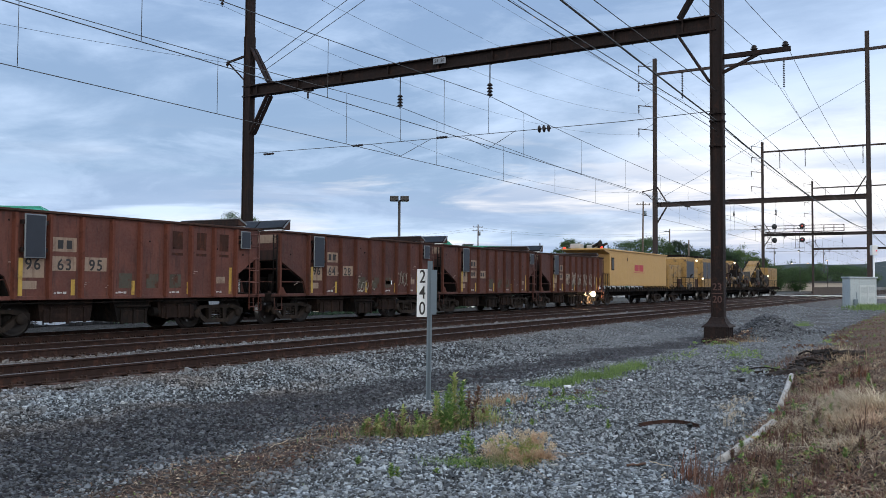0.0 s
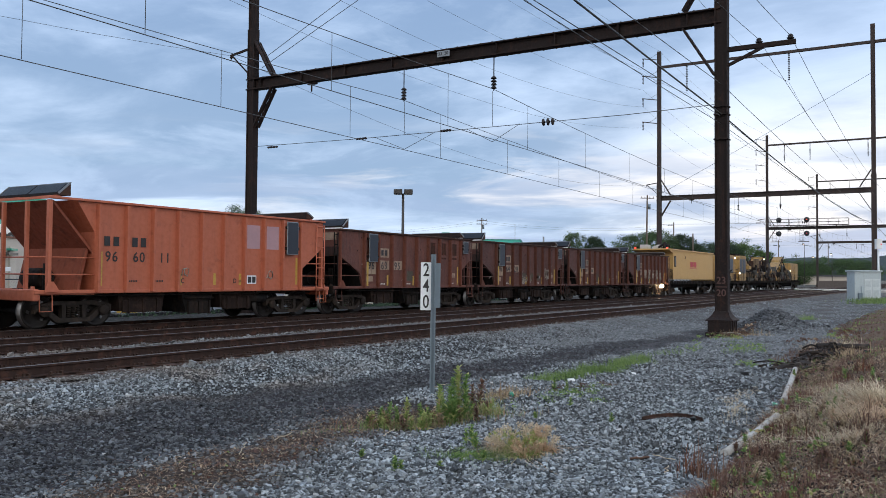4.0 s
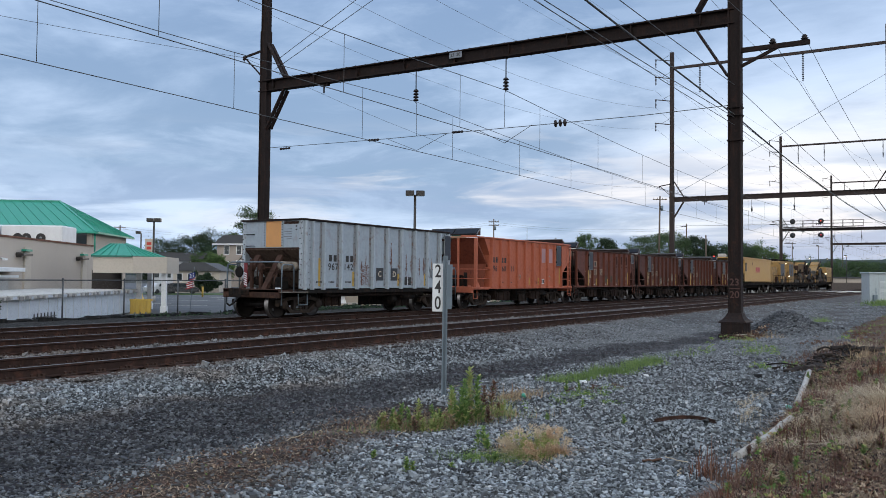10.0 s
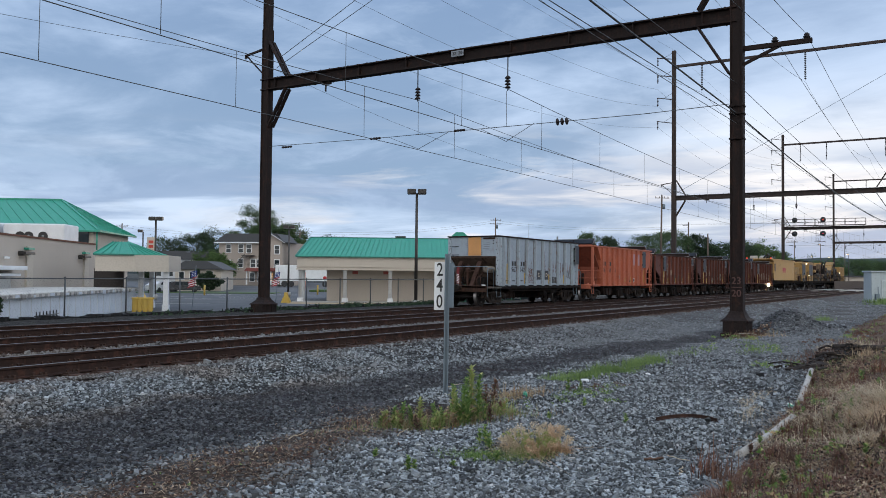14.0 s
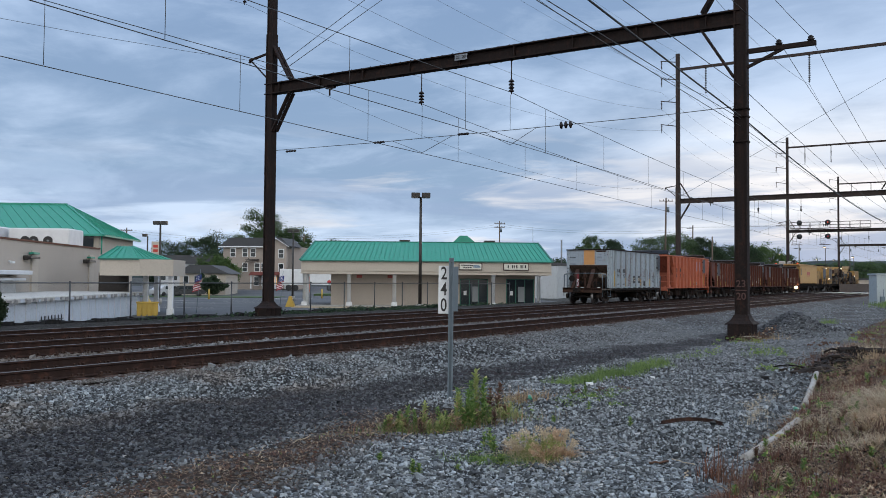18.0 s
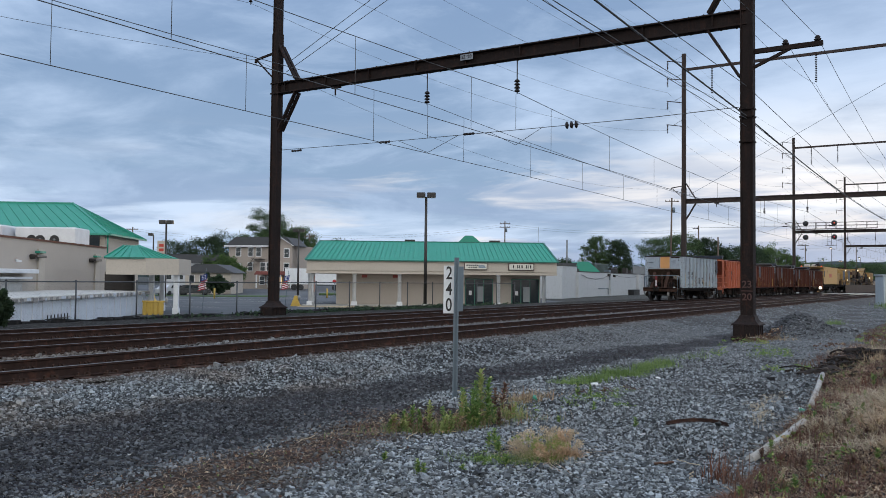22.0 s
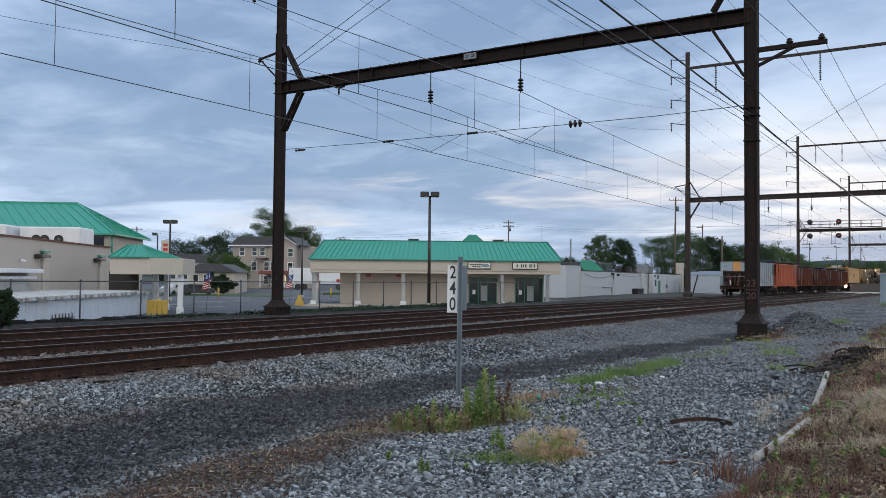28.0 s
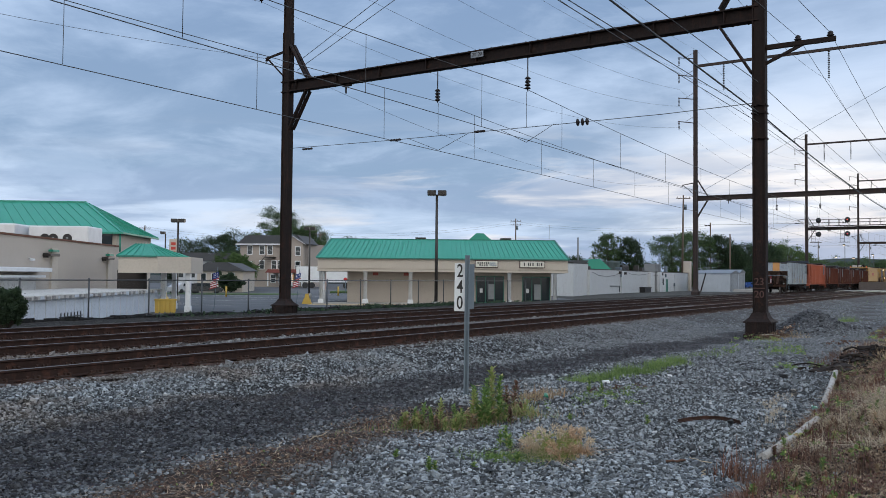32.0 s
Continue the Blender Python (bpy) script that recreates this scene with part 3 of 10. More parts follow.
def stones(name, count, xr, yr, size, keep, material, label, sink=0.35, ridged=False):
    """Angular broken stones strewn over the ground. ridged: a cheaper wedge with one top edge, for stones further off."""
    x, y = rng.uniform(*xr, count), rng.uniform(*yr, count)
    ok = rng.random(count) < keep(x, y)
    x, y = x[ok], y[ok]
    k = len(x)
    s = size * np.exp(rng.normal(0, 0.36, k))
    corner = np.array([(i, j, l) for l in (-1, 1) for i, j in ((-1, -1), (1, -1), (1, 1), (-1, 1))], float)
    v = corner[None] * (0.5 + rng.uniform(-0.26, 0.26, (k, 8, 3))) * np.stack([s, s * rng.uniform(0.55, 0.95, k), s * rng.uniform(0.4, 0.75, k)], -1)[:, None]
    a, t = rng.uniform(0, 6.283, k), rng.normal(0, 0.45, k)
    ca, sa, ct, st = np.cos(a), np.sin(a), np.cos(t), np.sin(t)
    vx, vz = v[..., 0] * ct[:, None] - v[..., 2] * st[:, None], v[..., 0] * st[:, None] + v[..., 2] * ct[:, None]
    wx, wy = vx * ca[:, None] - v[..., 1] * sa[:, None], vx * sa[:, None] + v[..., 1] * ca[:, None]
    pts = np.stack([wx + x[:, None], wy + y[:, None], vz + (ground_z(x, y) + s * (rng.uniform(-0.3, 0.6, k) - sink * 0.3))[:, None]], -1)
    f = np.array([(4, 5, 6, 7), (0, 1, 5, 4), (1, 2, 6, 5), (2, 3, 7, 6), (3, 0, 4, 7)])
    if ridged:
        # the four upper corners draw together into two, so that the top is an edge
        top = np.stack([pts[:, 4] * 0.7 + pts[:, 7] * 0.3, pts[:, 5] * 0.35 + pts[:, 6] * 0.65], 1)
        pts = np.concatenate([pts[:, :4], top], 1)
        f = np.array([(0, 1, 5), (0, 5, 4), (2, 3, 4), (2, 4, 5), (1, 2, 5), (3, 0, 4)])
        faces = (np.arange(k) * 6)[:, None, None] + f[None]
        me = soup(name, pts.reshape(-1, 3), faces.reshape(-1, 3), material)
    else:
        faces = (np.arange(k) * 8)[:, None, None] + f[None]
        me = soup(name, pts.reshape(-1, 3), faces.reshape(-1, 4), material)
    return tagged(part(name, me, None), label, "gravel", kind="stuff")


def bare(x, y):
    """Share of stone cover: thin on the lane, the straw strip and the bank."""
    lane = np.exp(-((y - path_y(x)) / (2.0 - 1.0 * smooth(x, 8, 15))) ** 4)
    straw = np.exp(-((y - (5.45 + 0.13 * x)) / 0.7) ** 2) * (x < 11)
    return np.clip(1 - (0.72 - 0.17 * smooth(x, 10, 13)) * lane - 0.93 * straw, 0.05, 1) * np.where(y < bank_y(x) + 0.1, 0.05, 1.0)


in_sight = lambda x, y: (0.845 * x + 0.535 * y > 6.8) & (y > x * 0.12 - 0.3)
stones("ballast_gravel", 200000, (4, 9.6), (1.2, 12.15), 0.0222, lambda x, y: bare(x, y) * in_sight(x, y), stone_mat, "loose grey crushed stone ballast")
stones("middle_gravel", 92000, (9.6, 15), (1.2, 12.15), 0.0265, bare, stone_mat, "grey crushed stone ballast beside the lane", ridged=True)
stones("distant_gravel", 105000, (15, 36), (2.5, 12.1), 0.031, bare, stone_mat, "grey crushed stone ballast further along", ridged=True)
stones("loose_stone", 1500, (4, 20), (1.8, 12.0), 0.032, lambda x, y: bare(x, y) * in_sight(x, y), stone_mat, "scattered larger stones on the ballast")
n = Nodes("dark_spilled_stone")
rnd = n.add("ShaderNodeNewGeometry").outputs["Random Per Island"]
dark_stone = n.done(n.mix(rnd, (0.016, 0.017, 0.02), (0.115, 0.12, 0.13)), 0.9)
stones("track_gap_gravel", 15000, (7, 50), (14.7, 15.8), 0.042, lambda x, y: np.ones_like(x), stone_mat, "grey ballast between two tracks", ridged=True)
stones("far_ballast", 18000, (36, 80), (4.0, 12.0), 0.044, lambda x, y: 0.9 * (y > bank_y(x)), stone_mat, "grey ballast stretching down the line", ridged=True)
stones("gravel_heap", 34000, (31.5, 41), (4.2, 7.8), 0.047, lambda x, y: np.exp(-(((x - 35.8) / 3.0) ** 2 + ((y - 6.25) / 1.0) ** 2)), dark_stone, "heap of dark spilled ballast beside a mast")

# ---- tracks ----
RAIL = ((-0.070, -0.18), (0.070, -0.18), (0.070, -0.168), (0.012, -0.148), (0.010, -0.045), (0.036, -0.034), (0.037, -0.004), (0.030, 0.0), (-0.030, 0.0), (-0.037, -0.004), (-0.036, -0.034), (-0.010, -0.045), (-0.012, -0.148), (-0.070, -0.168))


def rail_mesh():
    bm = B()
    k = len(RAIL)
    v0, v1 = ([bm.verts.new((x, y, z)) for y, z in RAIL] for x in (-80.0, 620.0))
    for i in range(k):
        f = bm.faces.new((v0[i], v0[(i + 1) % k], v1[(i + 1) % k], v1[i]))
        f.material_index = 1 if i in (6, 7, 8) else 0
    bm.faces.new(v0[::-1]), bm.faces.new(v1)
    bmesh.ops.recalc_face_normals(bm, faces=bm.faces)
    me = bpy.data.meshes.new("rail")
    bm.to_mesh(me)
    bm.free()
    me.materials.append(rail_side), me.materials.append(rail_top)
    return me


RAIL_ME = rail_mesh()
bm = B()
box(bm, -0.115, 0.115, -1.25, 1.25, -0.17, 0.0, 0.012)
for sx in (-1, 1):
    box(bm, -0.10, 0.10, sx * GAUGE / 2 - 0.19, sx * GAUGE / 2 + 0.19, 0.0, 0.022)
    for e in (-0.115, 0.115):
        for q in (-0.055, 0.055):
            box(bm, q - 0.018, q + 0.018, sx * GAUGE / 2 + e - 0.02, sx * GAUGE / 2 + e + 0.02, 0.022, 0.062)
        # a spring anchor gripping the rail's foot beside the tie
        box(bm, 0.125, 0.165, sx * GAUGE / 2 + e * 0.8 - 0.035, sx * GAUGE / 2 + e * 0.8 + 0.035, -0.03, 0.055)
TIE_ME = bpy.data.meshes.new("tie")
bm.to_mesh(TIE_ME)
bm.free()
TIE_ME.materials.append(tie_mat)
for k, (ry, tz) in enumerate(zip(RAIL_Y, TRACK_Z)):
    tr = thing("railway_track", "rusty steel railway track on wooden ties in ballast", "railway track", pose(0, ry + GAUGE / 2, tz), "tracks", "structure")
    for s in (-1, 1):
        part("rail", RAIL_ME, None, tr).location = (0, s * GAUGE / 2, 0)
    near = 150 if k == 0 else 75
    for i in range(near):
        part("tie", TIE_ME, None, tr).matrix_basis = pose(2 + i * 0.54, random.uniform(-0.05, 0.05), -0.176 + random.uniform(-0.006, 0.006), 0, 0, random.uniform(-1.2, 1.2))
    bm = B()
    for i in range(near, near + 330):
        box(bm, 2 + i * 0.54 - 0.115, 2 + i * 0.54 + 0.115, -1.25, 1.25, -0.33, -0.18)
    tagged(part("far_ties", bm, tie_mat, tr), kind="stuff")

# ---- catenary masts and their cross beams ----


def h_column(x, y, z0, z1, w=0.44, d=0.5, t=0.05):
    """A riveted H column: two flanges joined by a web."""
    bm = B()
    q = 0.05
    prism(bm, [(x - w / 2, y - d / 2), (x + w / 2, y - d / 2), (x + w / 2, y - d / 2 + t), (x + q, y - d / 2 + t), (x + q, y + d / 2 - t), (x + w / 2, y + d / 2 - t),
               (x + w / 2, y + d / 2), (x - w / 2, y + d / 2), (x - w / 2, y + d / 2 - t), (x - w / 2 + 0.05, y + d / 2 - t), (x - w / 2 + 0.05, y - d / 2 + t), (x - w / 2, y - d / 2 + t)], z0, z1, "z")
    return bm


def insulator(bm, x, y, z, n=3, gap=0.2, r=0.14):
    """A hanging string of sheds, from z downwards."""
    rod(bm, (x, y, z), (x, y, z - n * gap - 0.1), 0.022, 6)
    for i in range(n):
        lathe(bm, [(0.03, 0.06), (r * 0.5, 0.045), (r, -0.02), (r * 0.95, -0.045), (0.05, -0.02)], (x, y, z - 0.08 - i * gap), seg=10)


def gantry(x, near=False, bridge=True, left=True, right=True):
    g = thing("catenary_gantry", "dark rusted steel catenary gantry spanning the tracks", "gantry", pose(x, 0, 0), "gantries along the railway")
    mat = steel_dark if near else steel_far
    zt = 28.3
    for side, y in (("l", YL), ("r", YR)):
        if (side == "l" and not left) or (side == "r" and not right):
            continue
        part("mast", h_column(0, y, -0.1, 13.6 if near else 12.5, *((0.37, 0.44) if near else (0.44, 0.5))), mat, g)
        part("mast_head", h_column(0, y, 13.6 if near else 12.5, zt, *((0.33, 0.38) if near else (0.38, 0.42))), mat, g)
        bm = box(B(), -0.36, 0.36, y - 0.33, y + 0.33, -0.42, -0.04)
        rings = [[bm.verts.new((a * p, y + b * q, z)) for a, b in ((-1, -1), (1, -1), (1, 1), (-1, 1))] for p, q, z in ((0.51, 0.47, -0.04), (0.51, 0.47, 0.0), (0.37, 0.36, 0.09), (0.27, 0.29, 0.19), (0.21, 0.245, 0.31))]
        for lo, hi in zip(rings, rings[1:]):
            for k in range(4):
                bm.faces.new((lo[k], lo[(k + 1) % 4], hi[(k + 1) % 4], hi[k]))
        bm.faces.new(rings[0][::-1]), bm.faces.new(rings[-1])
        ped = part("pedestal", bm, mat, g)
        for q in (-0.47, -0.16, 0.16, 0.47):
            part("rib", box(B(), q - 0.02, q + 0.02, y - 0.40, y + 0.40, -0.42, -0.043), mat, ped)
        for q in (-0.36, 0.0, 0.36):
            part("rib", box(B(), -0.50, 0.50, y + q - 0.02, y + q + 0.02, -0.42, -0.046), mat, ped)
        part("base_slab", box(B(), -0.56, 0.56, y - 0.47, y + 0.47, -0.66, -0.424, 0.02), mat, ped)
        out = 1 if side == "l" else -1
        if side == "l":
            # outrigger arms with line insulators on the field side
            for za, dz in ((27.3, 0.4), (25.2, 0.4), (22.5, 0.4), (19.7, 0.4)) if not near else ((25.8, 0.4), (22.1, 0.4), (19.1, 0.4), (16.1, 0.4)):
                bm = B()
                beam(bm, (0, y, za), (0, y + 2.05, za + dz), 0.07, 0.09)
                beam(bm, (0, y, za + 0.9), (0, y + 1.2, za + dz * 0.7), 0.03)
                insulator(bm, 0, y + 1.95, za + dz, 6, 0.16, 0.1)
                part("outrigger", bm, mat, g)
            bm = B()
            beam(bm, (0, y + 0.2, 12.7), (0, y + 1.55, 12.5), 0.08, 0.1)
            beam(bm, (0, y + 0.25, 11.4), (0, y + 1.4, 12.45), 0.06)
            insulator(bm, 0, y + 1.5, 12.5, 1, 0.12, 0.08)
            part("bracket_arm", bm, mat, g)
    if bridge:
        bm = B()
        z0, z1 = 10.58, 11.13
        box(bm, -0.03, 0.03, YR, YL + 0.3, z0 + 0.02, z1 - 0.02)
        for q in (z0, z1 - 0.05):
            box(bm, -0.2, 0.2, YR, YL + 0.3, q, q + 0.05)
            for i in range(int((YL - YR) / 0.55)):
                yy = YR + 0.4 + i * 0.55
                for sx in (-0.14, 0.14):
                    lathe(bm, [(0.03, -0.055), (0.03, 0.055), (0.015, 0.065)], (sx, yy, q + 0.025), seg=5)
        for i in range(9):
            yy = YR + 1.2 + i * 2.6
            box(bm, -0.17, 0.17, yy - 0.02, yy + 0.02, z0 + 0.05, z1 - 0.05)
        part("cross_beam", bm, mat, g)
        for y, s in ((YL, -1), (YR, 1)):
            for za, zb in ((z1 + 0.05, z1 + 1.85), (z0 - 0.05, z0 - 1.85)):
                bm = B()
                for sx in (-0.14, 0.14):
                    beam(bm, (sx, y + s * 1.35, za), (sx, y + s * 0.25, zb), 0.07, 0.2, (1, 0, 0))
                for q in (0.2, 0.4, 0.6, 0.8):
                    yy, zz = y + s * (1.35 - 1.1 * q), za + (zb - za) * q
                    box(bm, -0.14, 0.14, yy - 0.03, yy + 0.03, zz - 0.02, zz + 0.02)
                part("knee_brace", bm, mat, g)
        for yy, k in ((20.66, 3), (16.2, 3)):
            bm = B()
            rod(bm, (0, yy, z0), (0, yy, z0 - 0.85), 0.024, 6)
            insulator(bm, 0, yy, z0 - 0.82, k + 1, 0.135, 0.125)
            part("hanging_insulator", bm, glass_ins, g, "brown stacked porcelain insulator")
        bm = B()
        box(bm, -0.08, 0.08, 25.6, 26.1, z0 - 0.12, z0)
        rod(bm, (0, 25.9, z0 - 0.1), (0, 25.9, z0 - 0.45), 0.04)
        part("idle_clamp", bm, mat, g)
    return g


for i in range(4):
    x = X1 + SPAN * i
    g = gantry(x, i == 0)
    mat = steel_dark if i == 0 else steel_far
    if i:
        # light top beam between the mast heads, with long strings
        bm = B()
        z0 = 26.25
        box(bm, -0.12, 0.12, YR - 6 if i == 1 else YR - 2, YL, z0, z0 + 0.3)
        part("top_beam", bm, mat, g)
        for yy in ((26.4, 15.25, 2.8) if i == 1 else (26.6, 22.2, 12.7)):
            if yy < YR and i > 1:
                continue
            bm = B()
            insulator(bm, 0, yy, z0, 15, 0.2, 0.13)
            part("strain_string", bm, glass_ins, g)
    if i == 0:
        bm = B()
        beam(bm, (0, YR, 9.60), (0, 4.55, 9.60), 0.14, 0.16)
        beam(bm, (0, YR, 8.95), (0, 5.6, 9.55), 0.1, 0.1)
        part("side_arm", bm, mat, g)
        for yy in (5.75, 4.72):
            bm = B()
            lathe(bm, [(0.02, -0.08), (0.02, 0.02), (0.10, 0.03), (0.13, 0.07), (0.07, 0.09), (0.10, 0.14), (0.04, 0.20)], (0, yy, 9.68), seg=12)
            part("pin_insulator", bm, glass_ins, g, "brown mushroom pin insulator")
        for zz in (7.55, 7.27, 6.38):
            bm = B()
            box(bm, -0.21, 0.21, YR - 0.25, YR + 0.25, zz, zz + 0.05)
            for sx in (-1, 1):
                rod(bm, (sx * 0.21, YR, zz + 0.025), (sx * 0.34, YR, zz + 0.025), 0.02)
            part("strap", bm, mat, g)
        plate = B()
        box(plate, -0.235, -0.225, 18.2, 18.82, 10.80, 11.05)
        pl = part("number_plate", plate, plain("grimy_plate_paint", (0.22, 0.24, 0.27), 0.7), g, "weathered white number plate")
        for body, q in (("23", 18.66), ("20", 18.36)):
            text("plate_digits", body, 0.19, letter_black, pl, Matrix.Translation((-0.24, q, 10.93)) @ pose(0, 0, 0, 90, 0, -90), squeeze=1.0)
        chalk = plain("chalked_red_digits", (0.10, 0.052, 0.044), 0.9)
        mast = [o for o in g.children if o.name.split(".")[0] == "mast"][1]
        for body, zz in (("23", 1.38), ("20", 0.94)):
            text("chalk_digits", body, 0.34, chalk, mast, Matrix.Translation((-0.19, YR, zz)) @ pose(0, 0, 0, 90, 0, -90), "faded red chalk digits")
        bm = B()
        box(bm, -0.19, -0.186, YR - 0.19, YR + 0.19, 1.145, 1.175)
        part("chalk_bar", bm, chalk, mast)

# ---- overhead wires ----


def sagged(a, b, sag, k=14):
    a, b = Vector(a), Vector(b)
    return [a.lerp(b, i / k) - Vector((0, 0, sag * 4 * (i / k) * (1 - i / k))) for i in range(k + 1)]


def span_wire(bm, y, z, sag, r, runs=7, first=-2, before=0.0, near_sag=None, at_first=0.0):
    """One unbroken wire sagging from mast to mast. before: how much higher it hangs on the masts behind; at_first: on the first mast."""
    lift = lambda i: before if i < 0 else at_first if i == 0 else 0.0
    pts = []
    for i in range(first, first + runs):
        pts += sagged((X1 + SPAN * i, y, z + lift(i)), (X1 + SPAN * (i + 1), y, z + lift(i + 1)), near_sag if near_sag and i < 0 else sag, 16)[:-1]
    tube(bm, pts + [(X1 + SPAN * (first + runs), y, z)], r, 5)


for y, zm, zc in ((20.62, 9.17, 6.98), (16.25, 9.22, 7.11)):
    c = thing("catenary_line", "thin overhead contact line with hangers over a track", "overhead wire", pose(0, 0, 0), "overhead lines")
    bm = B()
    span_wire(bm, y, zm, 0.62, 0.013)
    part("messenger_wire", bm, wire_mat, c)
    bm = B()
    tube(bm, [(-110 + 30 * i, y + 0.12 * (-1) ** i, zc) for i in range(17)], 0.014, 5)
    part("contact_wire", bm, wire_mat, c)
    for k in range(36):
        x = (20.0 if y > 18 else 20.3) + 6.98 * (k - 2)
        u = ((x - X1) / SPAN) % 1
        bm = B()
        rod(bm, (x, y, zc), (x, y, zm - 0.62 * 4 * u * (1 - u)), 0.009, 4)
        part("hanger", bm, wire_mat, c)

c = thing("cross_span", "insulated cross-span wire between two masts", "overhead wire", pose(0, 0, 0))
for i in range(3):
    x = X1 + SPAN * i
    bm = B()
    pts = [(x, YR, 7.69), (x, 10.5, 7.62), (x, 16.2, 7.64), (x, 20.6, 7.66), (x, 23, 7.67), (x, YL, 7.78)]
    tube(bm, pts, 0.014, 5)
    part("span_wire", bm, wire_mat, c)
    bm = B()
    for yy in (13.55, 13.75, 13.95):
        lathe(bm, [(0.03, -0.08), (0.05, -0.03), (0.15, 0.0), (0.14, 0.025), (0.04, 0.03), (0.03, 0.08)], (x, yy, 7.63), axis="y", seg=12)
    part("strain_insulator", bm, glass_ins, c, "row of dark bell insulators")
    for yy, w in ((22.95, 0.45), (18.5, 0.4), (28.3, 0.5)):
        bm = B()
        for k in range(4):
            lathe(bm, [(0.02, -0.08), (0.055, -0.04), (0.055, 0.04), (0.02, 0.08)], (x, yy - w / 2 + k * w / 3, 7.665), axis="y", seg=8)
        part("rod_insulator", bm, glass_ins, c)
    for ya, yb in ((22.2, 20.6), (19.0, 20.6), (15.0, 16.25), (17.5, 16.25)):
        bm = B()
        rod(bm, (x, ya, 7.66), (x, yb, 7.02), 0.012, 4)
        part("steady_wire", bm, wire_mat, c)
    for yy, zz in ((20.62, 9.17), (16.25, 9.16)):
        bm = B()
        rod(bm, (x, yy, zz - 0.05), (x, yy, 7.66), 0.01, 4)
        part("dropper", bm, wire_mat, c)

# side, height at a mast, sag, radius, then how much higher on the masts behind, the sag behind, and the lift at the first mast
FEED = ((7.02, 7.30, 0.60, 0.026, 1.93, 0.3, 0.0), (7.02, 7.22, 0.45, 0.011, 0, None, 0), (7.02, 6.95, 0.25, 0.010, 0, None, 0), (7.02, 8.38, 0.5, 0.012, 0, None, 0),
        (5.75, 9.82, 1.3, 0.009, 0, None, 0), (4.72, 9.82, 1.4, 0.009, 0, None, 0), (26.4, 23.0, 1.6, 0.014, 0, None, 0), (15.25, 23.0, 1.9, 0.014, 0, None, 0), (2.8, 23.0, 1.7, 0.013, 0, None, 0),
        (31.6, 26.3, 1.2, 0.010, -1.1, None, -1.1), (31.6, 23.9, 1.6, 0.010, -2.4, None, -2.4), (31.6, 21.9, 1.9, 0.010, -3.4, None, -3.4), (31.6, 19.4, 1.9, 0.009, -3.9, None, -3.9),
        (31.15, 12.5, 2.1, 0.009, 0, None, 0), (29.66, 28.4, 1.2, 0.009, 0, None, 0))
for y, z, sag, r, before, near_sag, at_first in FEED:
    bm = B()
    span_wire(bm, y, z, sag, r, 6, -2, before, near_sag, at_first)
    solo("feeder_wire", bm, wire_mat, "dark line wire strung along the masts", "overhead wire", group="feeder wires")
for z0, z1 in ((12.03, 21.87), (11.64, 20.7)):
    bm = B()
    tube(bm, sagged((X1, YL - 0.6, z0), (X1, YR + 0.2, z1), 0.0), 0.016, 5)
    solo("guy_wire", bm, wire_mat, "thin stay crossing between two mast heads", "overhead wire", group="mast stays")
bm = B()
tube(bm, sagged((X1 + SPAN, YR + 0.2, 23.1), (X1 + SPAN, YL - 0.2, 11.4), 0.05), 0.022, 5)
solo("guy_wire", bm, galv, "pale diagonal stay between two masts", "overhead wire")

# ---- signals on the third gantry ----
sb = thing("signal_bridge", "railway signal heads on a walkway over the tracks", "railway signal", pose(X1 + SPAN * 2 - 1.0, 0, 0))
bm = B()
box(bm, -0.55, 0.55, 15.8, 29.0, 11.2, 11.3)
part("walkway", bm, steel_far, sb)
for q in (-0.55, 0.55):
    bm = B()
    for zz in (11.85, 12.4):
        beam(bm, (q, 15.8, zz), (q, 29.0, zz), 0.05)
    for k in range(9):
        beam(bm, (q, 15.8 + k * 1.65, 11.3), (q, 15.8 + k * 1.65, 12.4), 0.05)
    part("handrail", bm, steel_far, sb)
amber, red_on = glowing("amber_signal_lens", (0.60, 0.05, 0.02), 0.7), glowing("red_signal_lens", (0.55, 0.02, 0.04), 0.6)
dark_lens = plain("unlit_lens", (0.02, 0.02, 0.022), 0.3)
hood = plain("black_signal_target", (0.015, 0.015, 0.017), 0.6)
for yy, lit in ((27.35, (None, None)), (22.6, (amber, red_on))):
    for s_ in (-0.35, 0.35):
        bm = B()
        beam(bm, (-0.2, yy + s_ + 0.9, 8.3), (-0.2, yy + s_ + 0.9, 11.3), 0.05)
        part("cage_rail", bm, steel_far, sb)
    for k in range(6):
        bm = B()
        beam(bm, (-0.2, yy + 0.55, 8.5 + k * 0.45), (-0.2, yy + 1.25, 8.5 + k * 0.45), 0.04)
        part("cage_rung", bm, steel_far, sb)
    bm = B()
    box(bm, -0.5, 0.1, yy - 0.3, yy + 1.5, 8.25, 8.33)
    part("cage_floor", bm, steel_far, sb)
    for zz, lens in ((12.25, lit[0]), (9.75, lit[1])):
        bm = B()
        lathe(bm, [(0.0001, -0.06), (0.46, -0.06), (0.48, 0.0), (0.46, 0.06), (0.0001, 0.06)], (-0.75, yy, zz), axis="x", seg=20)
        box(bm, -0.7, -0.1, yy - 0.2, yy + 0.2, zz - 0.45, zz + 0.3)
        h = part("signal_head", bm, hood, sb, "round black signal target")
        bm = B()
        lathe(bm, [(0.0001, -0.05), (0.115, -0.04), (0.115, 0.0)], (-0.84, yy, zz), axis="x", seg=16)
        part("lens", bm, lens or dark_lens, h)

